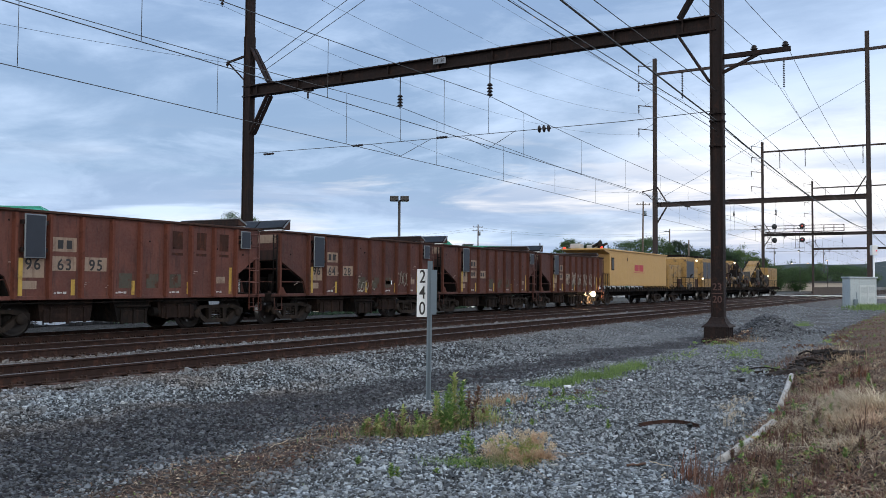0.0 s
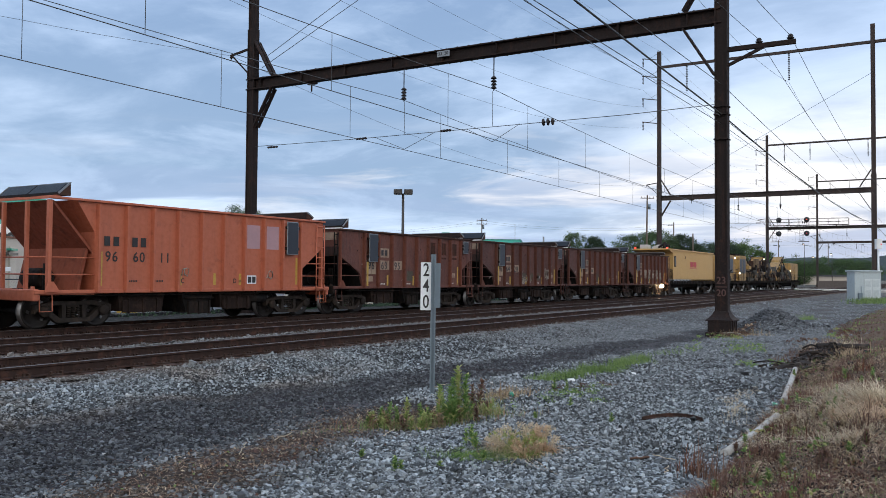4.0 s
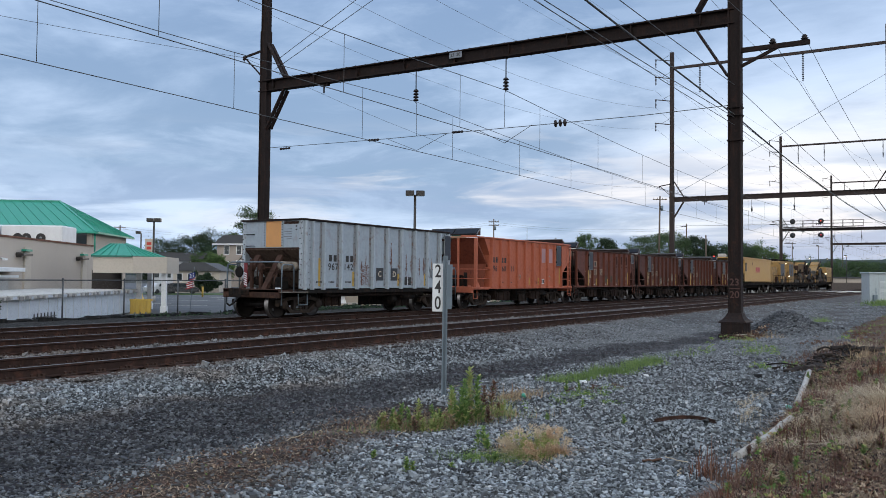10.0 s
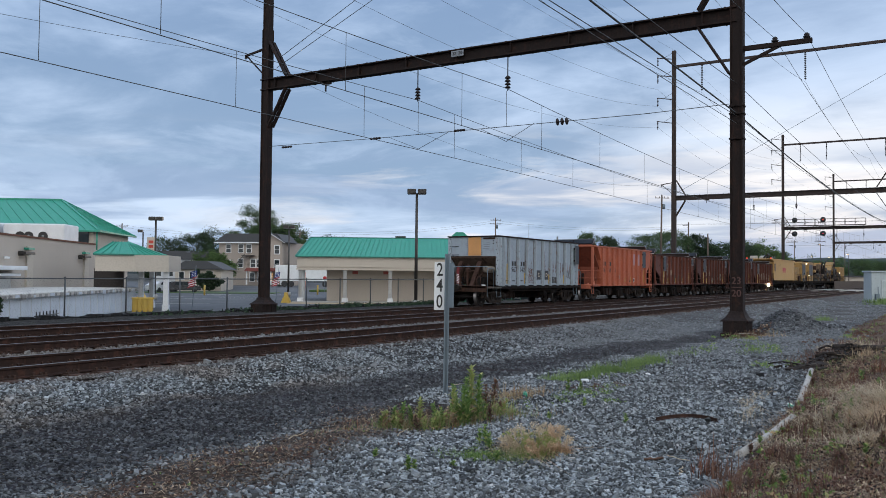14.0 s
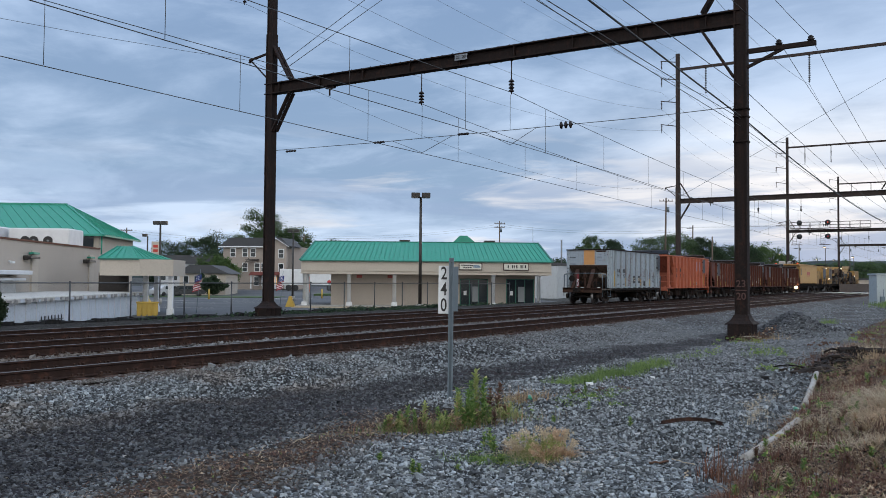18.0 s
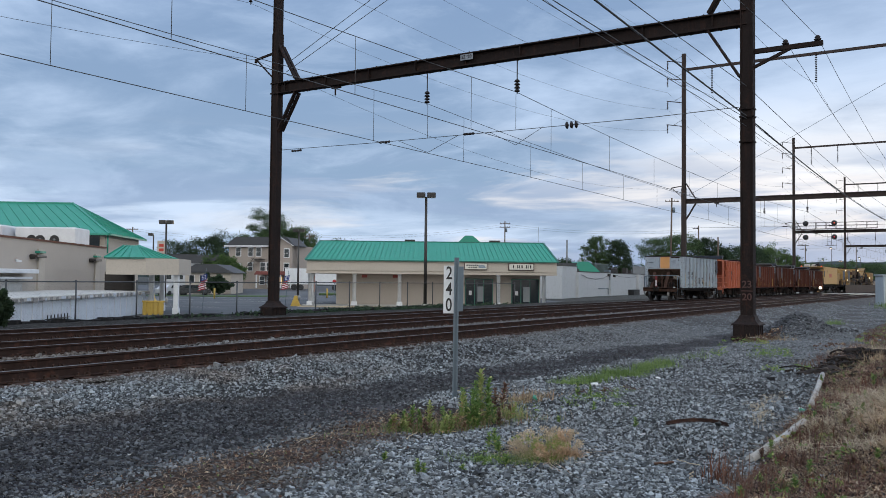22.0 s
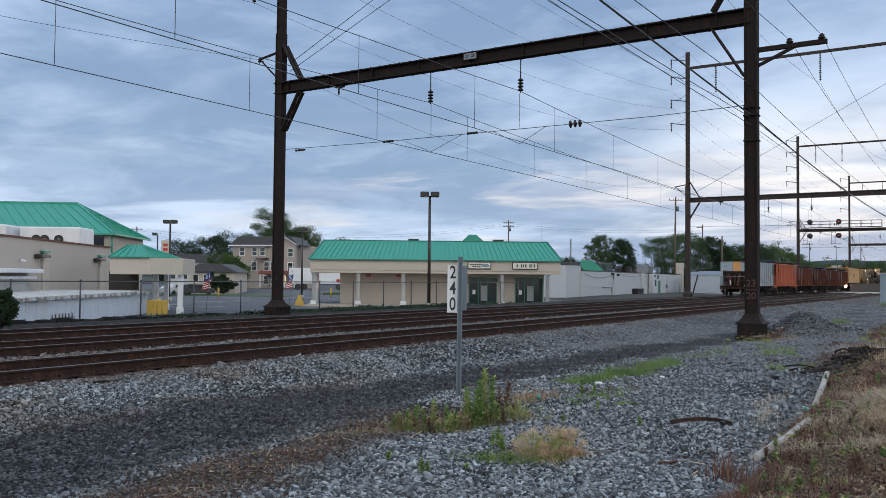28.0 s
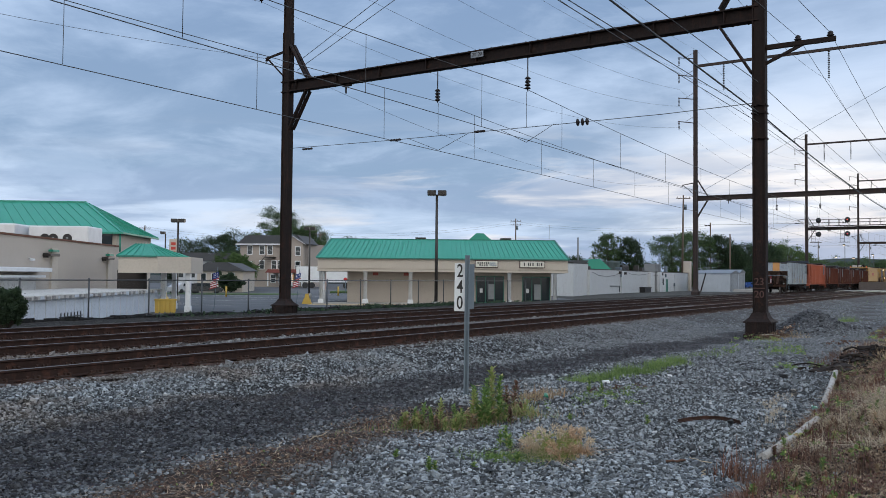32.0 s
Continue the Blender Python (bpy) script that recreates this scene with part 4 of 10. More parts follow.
# ---- speed post ----
sp = thing("speed_post", "grey steel post with a white track board reading 240", "sign", pose(11.62, 7.18, -0.635, 0, 0.3, -57))
bm = B()
for q in ((-0.03, 0.03, 0.0, 0.008), (-0.03, -0.02, -0.035, 0.0), (0.02, 0.03, -0.035, 0.0), (-0.04, -0.02, -0.043, -0.035), (0.02, 0.04, -0.043, -0.035)):
    box(bm, q[0], q[1], q[2], q[3], 0, 2.44)
part("post", bm, galv, sp)
bm = B()
box(bm, -0.205, 0.03, 0.012, 0.02, 1.54, 2.31, 0.002)
brd = part("board", bm, white_paint, sp, "white board with black numerals")
for i, ch in enumerate("240"):
    text("numeral", ch, 0.29, letter_black, brd, Matrix.Translation((-0.118, 0.009, 2.18 - i * 0.255)) @ pose(0, 0, 0, 90, 0, 0), squeeze=0.72)
bm = B()
box(bm, 0.03, 0.115, 0.06, 0.07, 1.58, 2.30, 0.002)
part("back_board", bm, galv, sp, "bare grey back of a second board")
for zz in (1.65, 2.2, 1.2, 0.45):
    bm = B()
    rod(bm, (0.0, -0.02, zz), (0.0, 0.07, zz), 0.012, 6)
    part("bolt", bm, galv, sp)
# ---- the train on the far track ----
TZ = TRACK_Z[2]
ROLLING, WHEELS = [], []                 # (thing, offset along the train), wheelsets


def run(t):
    """Metres that the train has gone at t seconds."""
    return 8.4 + 3.462 * t - 0.0024 * max(0.0, t - 14) ** 2


# shared truck meshes
def truck_meshes():
    bm = B()
    for s in (-1, 1):
        y = s * 1.0
        # cast side frame: top chord, bottom chord, diagonals, pedestals
        prism(bm, [(-1.12, 0.40), (-1.12, 0.60), (-0.62, 0.70), (0.62, 0.70), (1.12, 0.60), (1.12, 0.40), (0.98, 0.50), (0.55, 0.60), (-0.55, 0.60), (-0.98, 0.50)], y - 0.07, y + 0.07)
        prism(bm, [(-0.50, 0.16), (0.50, 0.16), (0.44, 0.27), (-0.44, 0.27)], y - 0.08, y + 0.08)
        for q in (-1, 1):
            prism(bm, [(q * 0.50, 0.16), (q * 0.92, 0.48), (q * 0.80, 0.56), (q * 0.40, 0.26)], y - 0.07, y + 0.07)
            prism(bm, [(q * 0.24, 0.26), (q * 0.36, 0.26), (q * 0.36, 0.61), (q * 0.24, 0.61)], y - 0.07, y + 0.07)
            lathe(bm, [(0.0001, 0), (0.13, 0), (0.15, 0.05), (0.12, 0.12), (0.0001, 0.13)], (q * 0.865, y + s * 0.03 - (0.13 if s < 0 else 0), 0.455), axis="y", seg=12)
        for k in (-0.14, 0.0, 0.14):
            for h in range(5):
                lathe(bm, [(0.045, -0.018), (0.062, 0.0), (0.045, 0.018)], (k, y + s * 0.02, 0.31 + h * 0.055), seg=8)
    box(bm, -0.2, 0.2, -1.0, 1.0, 0.42, 0.68, 0.02)
    frame_me = bpy.data.meshes.new("truck_frame")
    bm.to_mesh(frame_me)
    bm.free()
    frame_me.materials.append(truck_mat)
    bm = B()
    for s in (-1, 1):
        y = s * (GAUGE / 2 - 0.02)
        prof = [(0.0001, -0.07), (0.10, -0.07), (0.12, -0.03), (0.36, -0.03), (0.38, -0.06), (0.455, -0.065), (0.457, 0.05), (0.49, 0.06), (0.485, 0.085), (0.38, 0.07), (0.36, 0.0), (0.0001, 0.03)]
        lathe(bm, [(r, -h * s if s > 0 else h) for r, h in prof][::1 if s < 0 else -1], (0, y, 0), axis="y", seg=26)
        # marks on the wheel plate so that it is seen to turn
        for k in range(3):
            a = k * 2.094
            c = Vector((math.cos(a) * 0.25, y + s * 0.045, math.sin(a) * 0.25))
            box(bm, c.x - 0.035, c.x + 0.035, c.y - 0.02, c.y + 0.02, c.z - 0.035, c.z + 0.035, mi=1)
    rod(bm, (0, -0.95, 0), (0, 0.95, 0), 0.085, 12)
    for f in bm.faces:
        c = f.calc_center_median()
        if (c.x ** 2 + c.z ** 2) ** 0.5 > 0.452:
            f.material_index = 1
    set_me = bpy.data.meshes.new("wheelset")
    bm.to_mesh(set_me)
    bm.free()
    set_me.materials.append(wheel_mat), set_me.materials.append(tread_mat)
    return frame_me, set_me


TRUCK_ME, WHEEL_ME = truck_meshes()


def truck(car, x):
    tf = part("truck", TRUCK_ME, None, car)
    tf.location = (x, 0, 0)
    for q in (-0.865, 0.865):
        w = part("wheelset", WHEEL_ME, None, tf)
        w.location = (q, 0, 0.457)
        WHEELS.append((w, q))


def coupler(car, x, s):
    bm = B()
    box(bm, min(x, x + s * 0.5), max(x, x + s * 0.5), -0.07, 0.07, 0.78, 0.94, 0.015)
    prism(bm, [(x + s * 0.48, -0.16), (x + s * 0.74, -0.1), (x + s * 0.66, 0.05), (x + s * 0.74, 0.16), (x + s * 0.48, 0.16)], 0.72, 1.0, "z")
    part("coupler", bm, black_gear, car)
    bm = B()
    tube(bm, [(x, 0.35, 0.8), (x + s * 0.25, 0.34, 0.55), (x + s * 0.55, 0.30, 0.42), (x + s * 0.72, 0.25, 0.5)], 0.03, 6)
    part("air_hose", bm, black_gear, car)


def ladder(car, x, y, z0, z1, mat, along="x", w=0.42):
    bm = B()
    d = (w, 0) if along == "x" else (0, w)
    for k in (0, 1):
        rod(bm, (x + d[0] * k, y + d[1] * k, z0), (x + d[0] * k, y + d[1] * k, z1), 0.022, 6)
    n = int((z1 - z0) / 0.36)
    for i in range(n + 1):
        z = z0 + 0.08 + i * (z1 - z0 - 0.16) / max(1, n)
        rod(bm, (x, y, z), (x + d[0], y + d[1], z), 0.016, 6)
    return part("ladder", bm, mat, car)


def side_solar(car, x, z0, z1, w=0.56):
    bm = B()
    box(bm, x, x + w, -1.64, -1.60, z0, z1, 0.008)
    p_ = part("solar_panel", bm, alu_mat, car, "side solar panel in an aluminium frame")
    bm = B()
    box(bm, x + 0.03, x + w - 0.03, -1.648, -1.641, z0 + 0.03, z1 - 0.03)
    part("cell_sheet", bm, solar_mat, p_)
    for zz in (z0 + 0.2, z1 - 0.2):
        for q in (x - 0.06, x + w):
            part("bracket", box(B(), q, q + 0.06, -1.63, -1.53, zz - 0.05, zz + 0.05), steel_dark, p_)


def sign_patch(car, name, x0, x1, z0, z1, mat, y=-1.474, label=""):
    bm = B()
    box(bm, x0, x1, y - 0.004, y, z0, z1)
    return part(name, bm, mat, car, label)


def digits(car, body, x, z, size, mat=None, y=-1.482, sq=0.95):
    for k, ch in enumerate(body):
        q = x + (k - (len(body) - 1) / 2) * size * sq * 0.60
        text("car_number", ch, size, mat or letter_black, car, Matrix.Translation((q, y, z)) @ pose(0, 0, 0, 90, 0, 0), squeeze=sq)


def bars(car, x, z, size, count, mat, y=-1.484, name="reporting_mark"):
    """Unreadable or withheld lettering as plain upright bars."""
    bm = B()
    for i in range(count):
        q = x + (i - (count - 1) / 2) * size * 0.95
        box(bm, q - size * 0.3, q + size * 0.3, y, y + 0.004, z - size * 0.42, z + size * 0.42)
    part(name, bm, mat, car)


def scrawl(car, x, z, w, h, mat, seed, y=-1.484):
    """A sprayed squiggle with no letters in it."""
    r = random.Random(seed)
    for k in range(max(2, int(w / 0.22))):
        q, pts = x + k * 0.22, []
        for i in range(9):
            a = i / 8 * 6.2 + r.uniform(0, 1)
            pts.append((q + math.cos(a) * 0.1 * r.uniform(0.5, 1.1) + i * 0.008, y, z + h / 2 + math.sin(a) * h * 0.45 * r.uniform(0.5, 1)))
        part("spray_scrawl", tube(B(), pts, 0.017, 4), mat, car, "sprayed scribble")


def under_gear(car, L, bays, half=1.22):
    """Low discharge chutes under the body, with open daylight between them. bays: (from, to, 0 shallow rusty chute or 1 deep black hopper)."""
    bm = B()
    box(bm, 0.1, L - 0.1, -0.17, 0.17, 0.78, 1.02)
    part("centre_sill", bm, black_gear, car)
    for x0, x1, deep in bays:
        bm = B()
        q, zb = (0.22, 0.30) if deep else (0.08, 0.40)
        prism(bm, [(x0, 1.0), (x1, 1.0), (x1 - q, zb), (x0 + q, zb)], -half, half)
        bay = part("hopper_bay", bm, black_gear if deep else chute_mat, car)
        for s in (-1, 1):
            bm = B()
            box(bm, x0 + q + 0.05, x1 - q - 0.05, s * (half + 0.04) - 0.03, s * (half + 0.04) + 0.03, zb - 0.04, zb + 0.30, 0.012)
            for k in (0.2, 0.5, 0.8):
                xx = x0 + (x1 - x0) * k
                box(bm, xx - 0.03, xx + 0.03, s * (half + 0.08) - 0.03, s * (half + 0.08) + 0.03, zb - 0.06, zb + 0.34)
            part("bay_door", bm, grime if deep else chute_mat, bay)
        bm = B()
        rod(bm, (x0 + 0.1, -half - 0.08, zb + 0.42), (x1 - 0.1, -half - 0.08, zb + 0.42), 0.03, 6)
        part("operating_shaft", bm, grime, bay)
    bm = B()
    rod(bm, (L * 0.68, -1.15, 0.66), (L * 0.68 + 0.75, -1.15, 0.66), 0.13, 12)
    tube(bm, [(0.5, -1.32, 0.86), (L * 0.3, -1.34, 0.84), (L * 0.7, -1.34, 0.86), (L - 0.5, -1.32, 0.84)], 0.022, 5)
    rod(bm, (L * 0.6, -1.1, 0.55), (L * 0.6 + 0.35, -1.1, 0.55), 0.13, 10)
    part("brake_gear", bm, black_gear, car)


def roof_wedge(car, x, s, top, mat):
    """A steep solar housing across the car's end. s: -1 faces the tail, 1 faces the head."""
    a, b = x - s * 0.30, x - s * 0.66
    hi = top + (0.38 if s < 0 else 0.26)
    bm = prism(B(), [(a, top + 0.06), (b, top + 0.06), (b, hi), (b + s * 0.04, hi + 0.01), (a, top + 0.10)], -1.3, 1.3)
    w = part("solar_housing", bm, [end_rust, steel_dark], car, "wedge-shaped roof housing with dark panels")
    for f in w.data.polygons:
        if abs(f.normal.y) < 0.5:
            f.material_index = 1
    n_ = Vector((s * (hi - top - 0.1), 0, 0.36)).normalized()
    for y0, y1 in ((-1.24, -0.03), (0.03, 1.24)):
        bm = B()
        q = [Vector((a - s * 0.015, y, top + 0.122)) + n_ * 0.012 for y in (y0, y1)] + [Vector((b + s * 0.055, y, hi - 0.005)) + n_ * 0.012 for y in (y1, y0)]
        f = bm.faces.new([bm.verts.new(v) for v in q])
        bmesh.ops.solidify(bm, geom=[f], thickness=0.01)
        part("solar_sheet", bm, solar_mat, w)
    part("edge_strip", beam(B(), (b + s * 0.02, -1.32, hi + 0.015), (b + s * 0.02, 1.32, hi + 0.015), 0.05, 0.02), alu_mat, w, "pale edge strip")
    for y in (-1.312, 1.312):
        part("edge_strip", beam(B(), (a, y, top + 0.10), (b + s * 0.03, y, hi + 0.01), 0.02, 0.05), alu_mat, w, "pale edge strip")
    for y0, y1 in ((-1.25, -0.45), (0.35, 1.25)):
        part("foot_board", box(B(), min(a, a - s * 0.1), max(a, a - s * 0.1), y0, y1, top - 0.005, top + 0.06), white_paint if mat in (rust_brown, dark_oxide) else mat, w, "packing board")


def end_slope_car(name, label, L, top, sill, mat, posts, rear, front, seed, open_tail=False):
    """A ballast hopper whose side sheets are cut to the slope of its ends. rear, front: overhang past the outer posts."""
    brown_ = mat in (rust_brown, dark_oxide)
    low = grime if brown_ else mat
    post_mat = {rust_brown: post_paint, dark_oxide: dark_post_paint}.get(mat, mat)
    car = thing(name, label, "freight car", None, "hopper cars of the train")
    outline = [(0.0, top), (0.0, top - 0.95), (rear - 0.2, sill + 0.50), (rear, sill), (L - front, sill), (L - front + 0.1, sill + 0.62), (L, top - 0.9), (L, top)]
    if open_tail:
        # the side sheets stop at the outer post with a corner gusset; the slope sheet lies inside
        outline[:4] = [(rear - 0.62, top), (rear - 0.08, top - 0.80), (rear - 0.04, sill + 0.4), (rear, sill)]
        bm = prism(B(), [(0.12, top - 0.05), (0.20, top - 0.05), (rear + 0.05, sill + 0.95), (rear + 0.05, sill + 0.85)], -1.36, 1.36)
        part("slope_sheet", bm, sooty_orange, car, "sooted slope sheet")
        bm = prism(B(), [(rear - 0.45, sill), (rear - 0.38, sill), (rear - 0.1, sill + 1.2), (rear - 0.17, sill + 1.2)], -1.3, 1.3)
        part("bulkhead", bm, sooty_orange, car, "sooted bulkhead")
    bm = B()
    prism(bm, outline, -1.47, 1.47)
    part("body", bm, mat, car)
    # shade painted as black sheets under the end slopes; dark platform gear below
    if not open_tail:
        part("slope_shade", prism(B(), [(0.02, top - 0.962), (rear - 0.19, sill + 0.49), (rear - 0.02, sill), (rear - 0.06, sill), (rear - 0.23, sill + 0.47), (0.02, top - 1.0)], -1.40, 1.40), shade_soot_mat, car, "black sheet standing for shade under an end slope")
    part("slope_shade", prism(B(), [(L - 0.02, top - 0.912), (L - front + 0.11, sill + 0.605), (L - front + 0.02, sill), (L - front + 0.06, sill), (L - front + 0.15, sill + 0.58), (L - 0.02, top - 0.95)], -1.40, 1.40), shade_soot_mat, car, "black sheet standing for shade under an end slope")
    part("corner_post", box(B(), -0.03, 0.06, -1.53, -1.43, sill - 0.02, top - 0.07, 0.008), post_mat, car)
    part("corner_gusset", prism(B(), [(-0.12, sill - 0.02), (0.30, sill - 0.02), (0.12, sill + 0.24), (-0.03, sill + 0.24)], -1.545, -1.525), post_mat, car)
    if not open_tail:
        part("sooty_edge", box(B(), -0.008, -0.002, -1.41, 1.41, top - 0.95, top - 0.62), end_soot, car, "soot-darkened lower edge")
    bm = B()
    for s in (-1, 1):
        box(bm, -0.04, L + 0.04, s * 1.5 - 0.055, s * 1.5 + 0.055, top - 0.03, top + 0.035, 0.01)
    for x in (-0.03, L - 0.02):
        box(bm, x, x + 0.05, -1.5, 1.5, top - 0.03, top + 0.035)
    part("top_chord", bm, end_rust if brown_ else mat, car)
    bm = B()
    for s in (-1, 1):
        box(bm, -0.35, L + 0.35, s * 1.42 - 0.07, s * 1.42 + 0.07, sill - 0.07, sill + 0.03, 0.012)
    part("side_sill", bm, mat, car)
    for k in range(posts):
        x = rear + (L - front - rear) * k / (posts - 1)
        for s in (-1, 1):
            bm = B()
            prism(bm, [(x - 0.05, s * 1.465), (x + 0.05, s * 1.465), (x + 0.036, s * 1.60), (x - 0.036, s * 1.60)], sill - 0.03, top - 0.06, "z")
            part("side_post", bm, post_mat, car)
    for x in (0.05, L - 0.05):
        for s, q in ((-1.42, 0.06), (1.42, 0.06), (-0.5, 0.04), (0.5, 0.04)):
            part("end_post", box(B(), x - 0.05, x + 0.05, s - q, s + q, sill, top - (0.05 if open_tail and x < 1 else 0.9), 0.008), mat, car)
        bm = B()
        for zz in (sill + 0.42, sill + 0.85):
            rod(bm, (x, -1.44, zz), (x, 1.44, zz), 0.018, 6)
            rod(bm, (x, -1.44, zz), (x + (rear if x < 1 else -front), -1.44, zz), 0.018, 6)
        part("grab_rail", bm, mat, car)
    for x0, x1 in ((-0.35, rear), (L - front, L + 0.35)):
        part("end_platform", box(B(), x0, x1, -1.4, 1.4, sill - 0.10, sill - 0.02), low, car)
    for x, s in ((-0.36, 1), (L + 0.2, 1)):
        bm = B()
        box(bm, x, x + 0.16, -1.45, 1.45, sill - 0.24, sill + 0.05, 0.02)
        for q in (-1.3, 1.3):
            rod(bm, (x + 0.08, q, sill - 0.15), (x + 0.08, q, sill + 0.12), 0.05, 8)
        part("end_sill", bm, low, car)
    bm = B()
    lathe(bm, [(0.25, -0.4), (0.27, -0.3), (0.27, 0.3), (0.25, 0.4)], (0.75, 0.1, sill + 0.32), axis="y", seg=14)
    rod(bm, (0.55, -0.6, sill), (0.55, -0.6, sill + 0.7), 0.09, 8)
    part("brake_cylinder", bm, black_gear, car)
    ladder(car, L - 0.42, -1.53, sill - 0.45, top - 0.1, mat)
    if not open_tail:
        ladder(car, -0.07, -1.42, sill - 0.4, top - 0.1, shade_soot_mat, "y", 0.16)
    for x in (-0.2, L - 0.15):
        part("step_stirrup", tube(B(), [(x, -1.45, sill - 0.1), (x, -1.47, sill - 0.5), (x + 0.35, -1.47, sill - 0.5), (x + 0.35, -1.45, sill - 0.1)], 0.018, 5), mat, car)
    under_gear(car, L, ((2.25, 3.85, 0), (4.42, 5.75, 1), (5.95, 7.4, 0)))
    truck(car, 1.05)
    truck(car, L - 1.32)
    coupler(car, -0.35, -1)
    coupler(car, L + 0.35, 1)
    roof_wedge(car, 0.05, -1, top + 0.04, mat)
    roof_wedge(car, L - 0.05, 1, top + 0.04, mat)
    return car


lamp_white = glowing("headlamp_glow", (1.0, 0.72, 0.40), 260.0)
chalk_white = painted("white_chalk", (0.55, 0.53, 0.50), (0.12, 0.05, 0.035), 0.5, 0.9)
chalk_mat = painted("pale_chalk", (0.34, 0.27, 0.235), (0.10, 0.04, 0.028), 0.5, 0.9)
WHITE_LET = painted("cream_spray", (0.34, 0.30, 0.26), (0.12, 0.06, 0.045), 0.4, 0.8)
dull_patch = painted("grey_green_primer_patch", (0.085, 0.078, 0.062), (0.09, 0.035, 0.022), 0.5, 0.85, vary=0.35)
old_mark = painted("faded_dark_mark", (0.050, 0.024, 0.018), (0.10, 0.036, 0.022), 0.5, 0.85)
for i, (off, num) in enumerate(((2.30, ("96", "63", "95")), (13.10, ("96", "64", "28")), (23.70, None), (34.15, None))):
    L, P, R_, F_ = 9.75, 9, 1.42, 1.03
    lab = ("oxide-brown ballast hopper with buff number patches", "oxide-brown ballast hopper with pale scribbles low on its side", "faded brown ballast hopper with buff patches", "brown ballast hopper sprayed with large pale graffiti")[i]
    car = end_slope_car("hopper_car", lab, L, 3.10, 1.0, dark_oxide if i else rust_brown, P, R_, F_, 10 + i)
    w = (L - F_ - R_) / (P - 1)
    px = lambda k: R_ + w * k
    side_solar(car, px(0) + 0.18, 1.95, 3.02)
    if i < 3:
        side_solar(car, px(8) + 0.12, 2.45, 3.0, 0.42)
    sign_patch(car, "number_patch", px(0) + 0.12, px(1) - 0.10, 1.48, 1.94, patch_mat)
    sign_patch(car, "mark_patch", px(1) + 0.10, px(2) - 0.12, 2.14, 2.50, patch_mat)
    sign_patch(car, "number_patch", px(1) + 0.10, px(2) - 0.12, 1.66, 2.02, patch_mat)
    sign_patch(car, "number_patch", px(2) + 0.10, px(3) - 0.12, 1.66, 2.02, patch_mat)
    bars(car, px(1.5), 2.32, 0.26, 2, letter_black)
    if num:
        for k, d in enumerate(num):
            digits(car, d, px(k + 0.5) + (0.05 if k == 0 else 0), 1.80, 0.40)
    else:
        for k in range(3):
            bars(car, px(k + 0.5), 1.84, 0.22, 2, letter_black)
    for k, z1 in ((0.06, 1.95), (1.72, 1.50), (3.75, 1.48), (5.9, 1.46), (7.75, 1.85)):
        sign_patch(car, "reflective_strip", px(k), px(k) + 0.11, 1.04, z1 if z1 > 1.8 else z1 - 0.06, stripe_mat, -1.603 if k < 1 else -1.474)
    sign_patch(car, "tack_board", px(0) + 0.2, px(0) + 0.62, 1.20, 1.40, patch_mat)
    for k in (3.3, 4.3, 5.2):
        sign_patch(car, "primer_patch", px(k), px(k) + 0.42, 1.22, 1.62, dull_patch)
    sign_patch(car, "data_patch", px(7.1), px(7.1) + 0.42, 1.36, 1.56, patch_mat)
    for k in (1.2, 3.2, 5.2, 7.05):
        for q in range(4):
            a_ = px(k) + q * 0.085
            sign_patch(car, "chalk_smear", a_, a_ + 0.06 + 0.03 * (q % 2), 1.075 + 0.008 * (q % 3), 1.12 + 0.012 * (q % 2), chalk_white)
    r_ = random.Random(70 + i)
    for q in range(7):
        a_, z_ = r_.uniform(0.3, 8.6), r_.uniform(1.15, 2.0)
        for h in range(3):
            sign_patch(car, "chalk_mark", a_ + h * 0.07, a_ + h * 0.07 + r_.uniform(0.05, 0.16), z_ + h * 0.05, z_ + h * 0.05 + r_.uniform(0.012, 0.03), chalk_mat)
    for q in range(8):
        a_, z_ = r_.uniform(0.2, 9.3), r_.uniform(2.2, 2.9)
        sign_patch(car, "dent_mark", a_, a_ + 0.05, z_, z_ + 0.045, shade_soot_mat)
    bm = B()
    box(bm, -0.012, -0.004, -1.3, -0.35, 2.72, 3.0)
    part("end_patch", bm, patch_mat, car)
    if i == 0:
        for k in range(3):
            bars(car, px(5.5 + k), 2.60, 0.62, 1, old_mark, y=-1.478, name="faded_mark")
            sign_patch(car, "faded_rule", px(5.5 + k) - 0.2, px(5.5 + k) + 0.2, 2.16, 2.24, old_mark, -1.472)
    if i == 1:
        scrawl(car, px(3.1), 1.05, 1.5, 0.55, WHITE_LET, 5)
        scrawl(car, px(6.2), 1.2, 1.2, 0.75, WHITE_LET, 6)
        sign_patch(car, "data_plate", px(5.25), px(5.25) + 0.45, 1.35, 1.5, white_paint)
    if i == 3:
        scrawl(car, px(2.0), 1.15, 5.2, 1.0, WHITE_LET, 9)
        bm = lathe(B(), [(0.0001, -0.15), (0.10, -0.125), (0.14, -0.03), (0.14, 0.02), (0.09, 0.08)], (8.12, -1.42, 0.80), axis="x", seg=14)
        lamp = part("headlamp", bm, lamp_white, car, "bright lit headlamp")
        part("lamp_bracket", box(B(), 8.18, 8.26, -1.45, -1.39, 0.80, 0.94), black_gear, lamp)
    ROLLING.append((car, off))

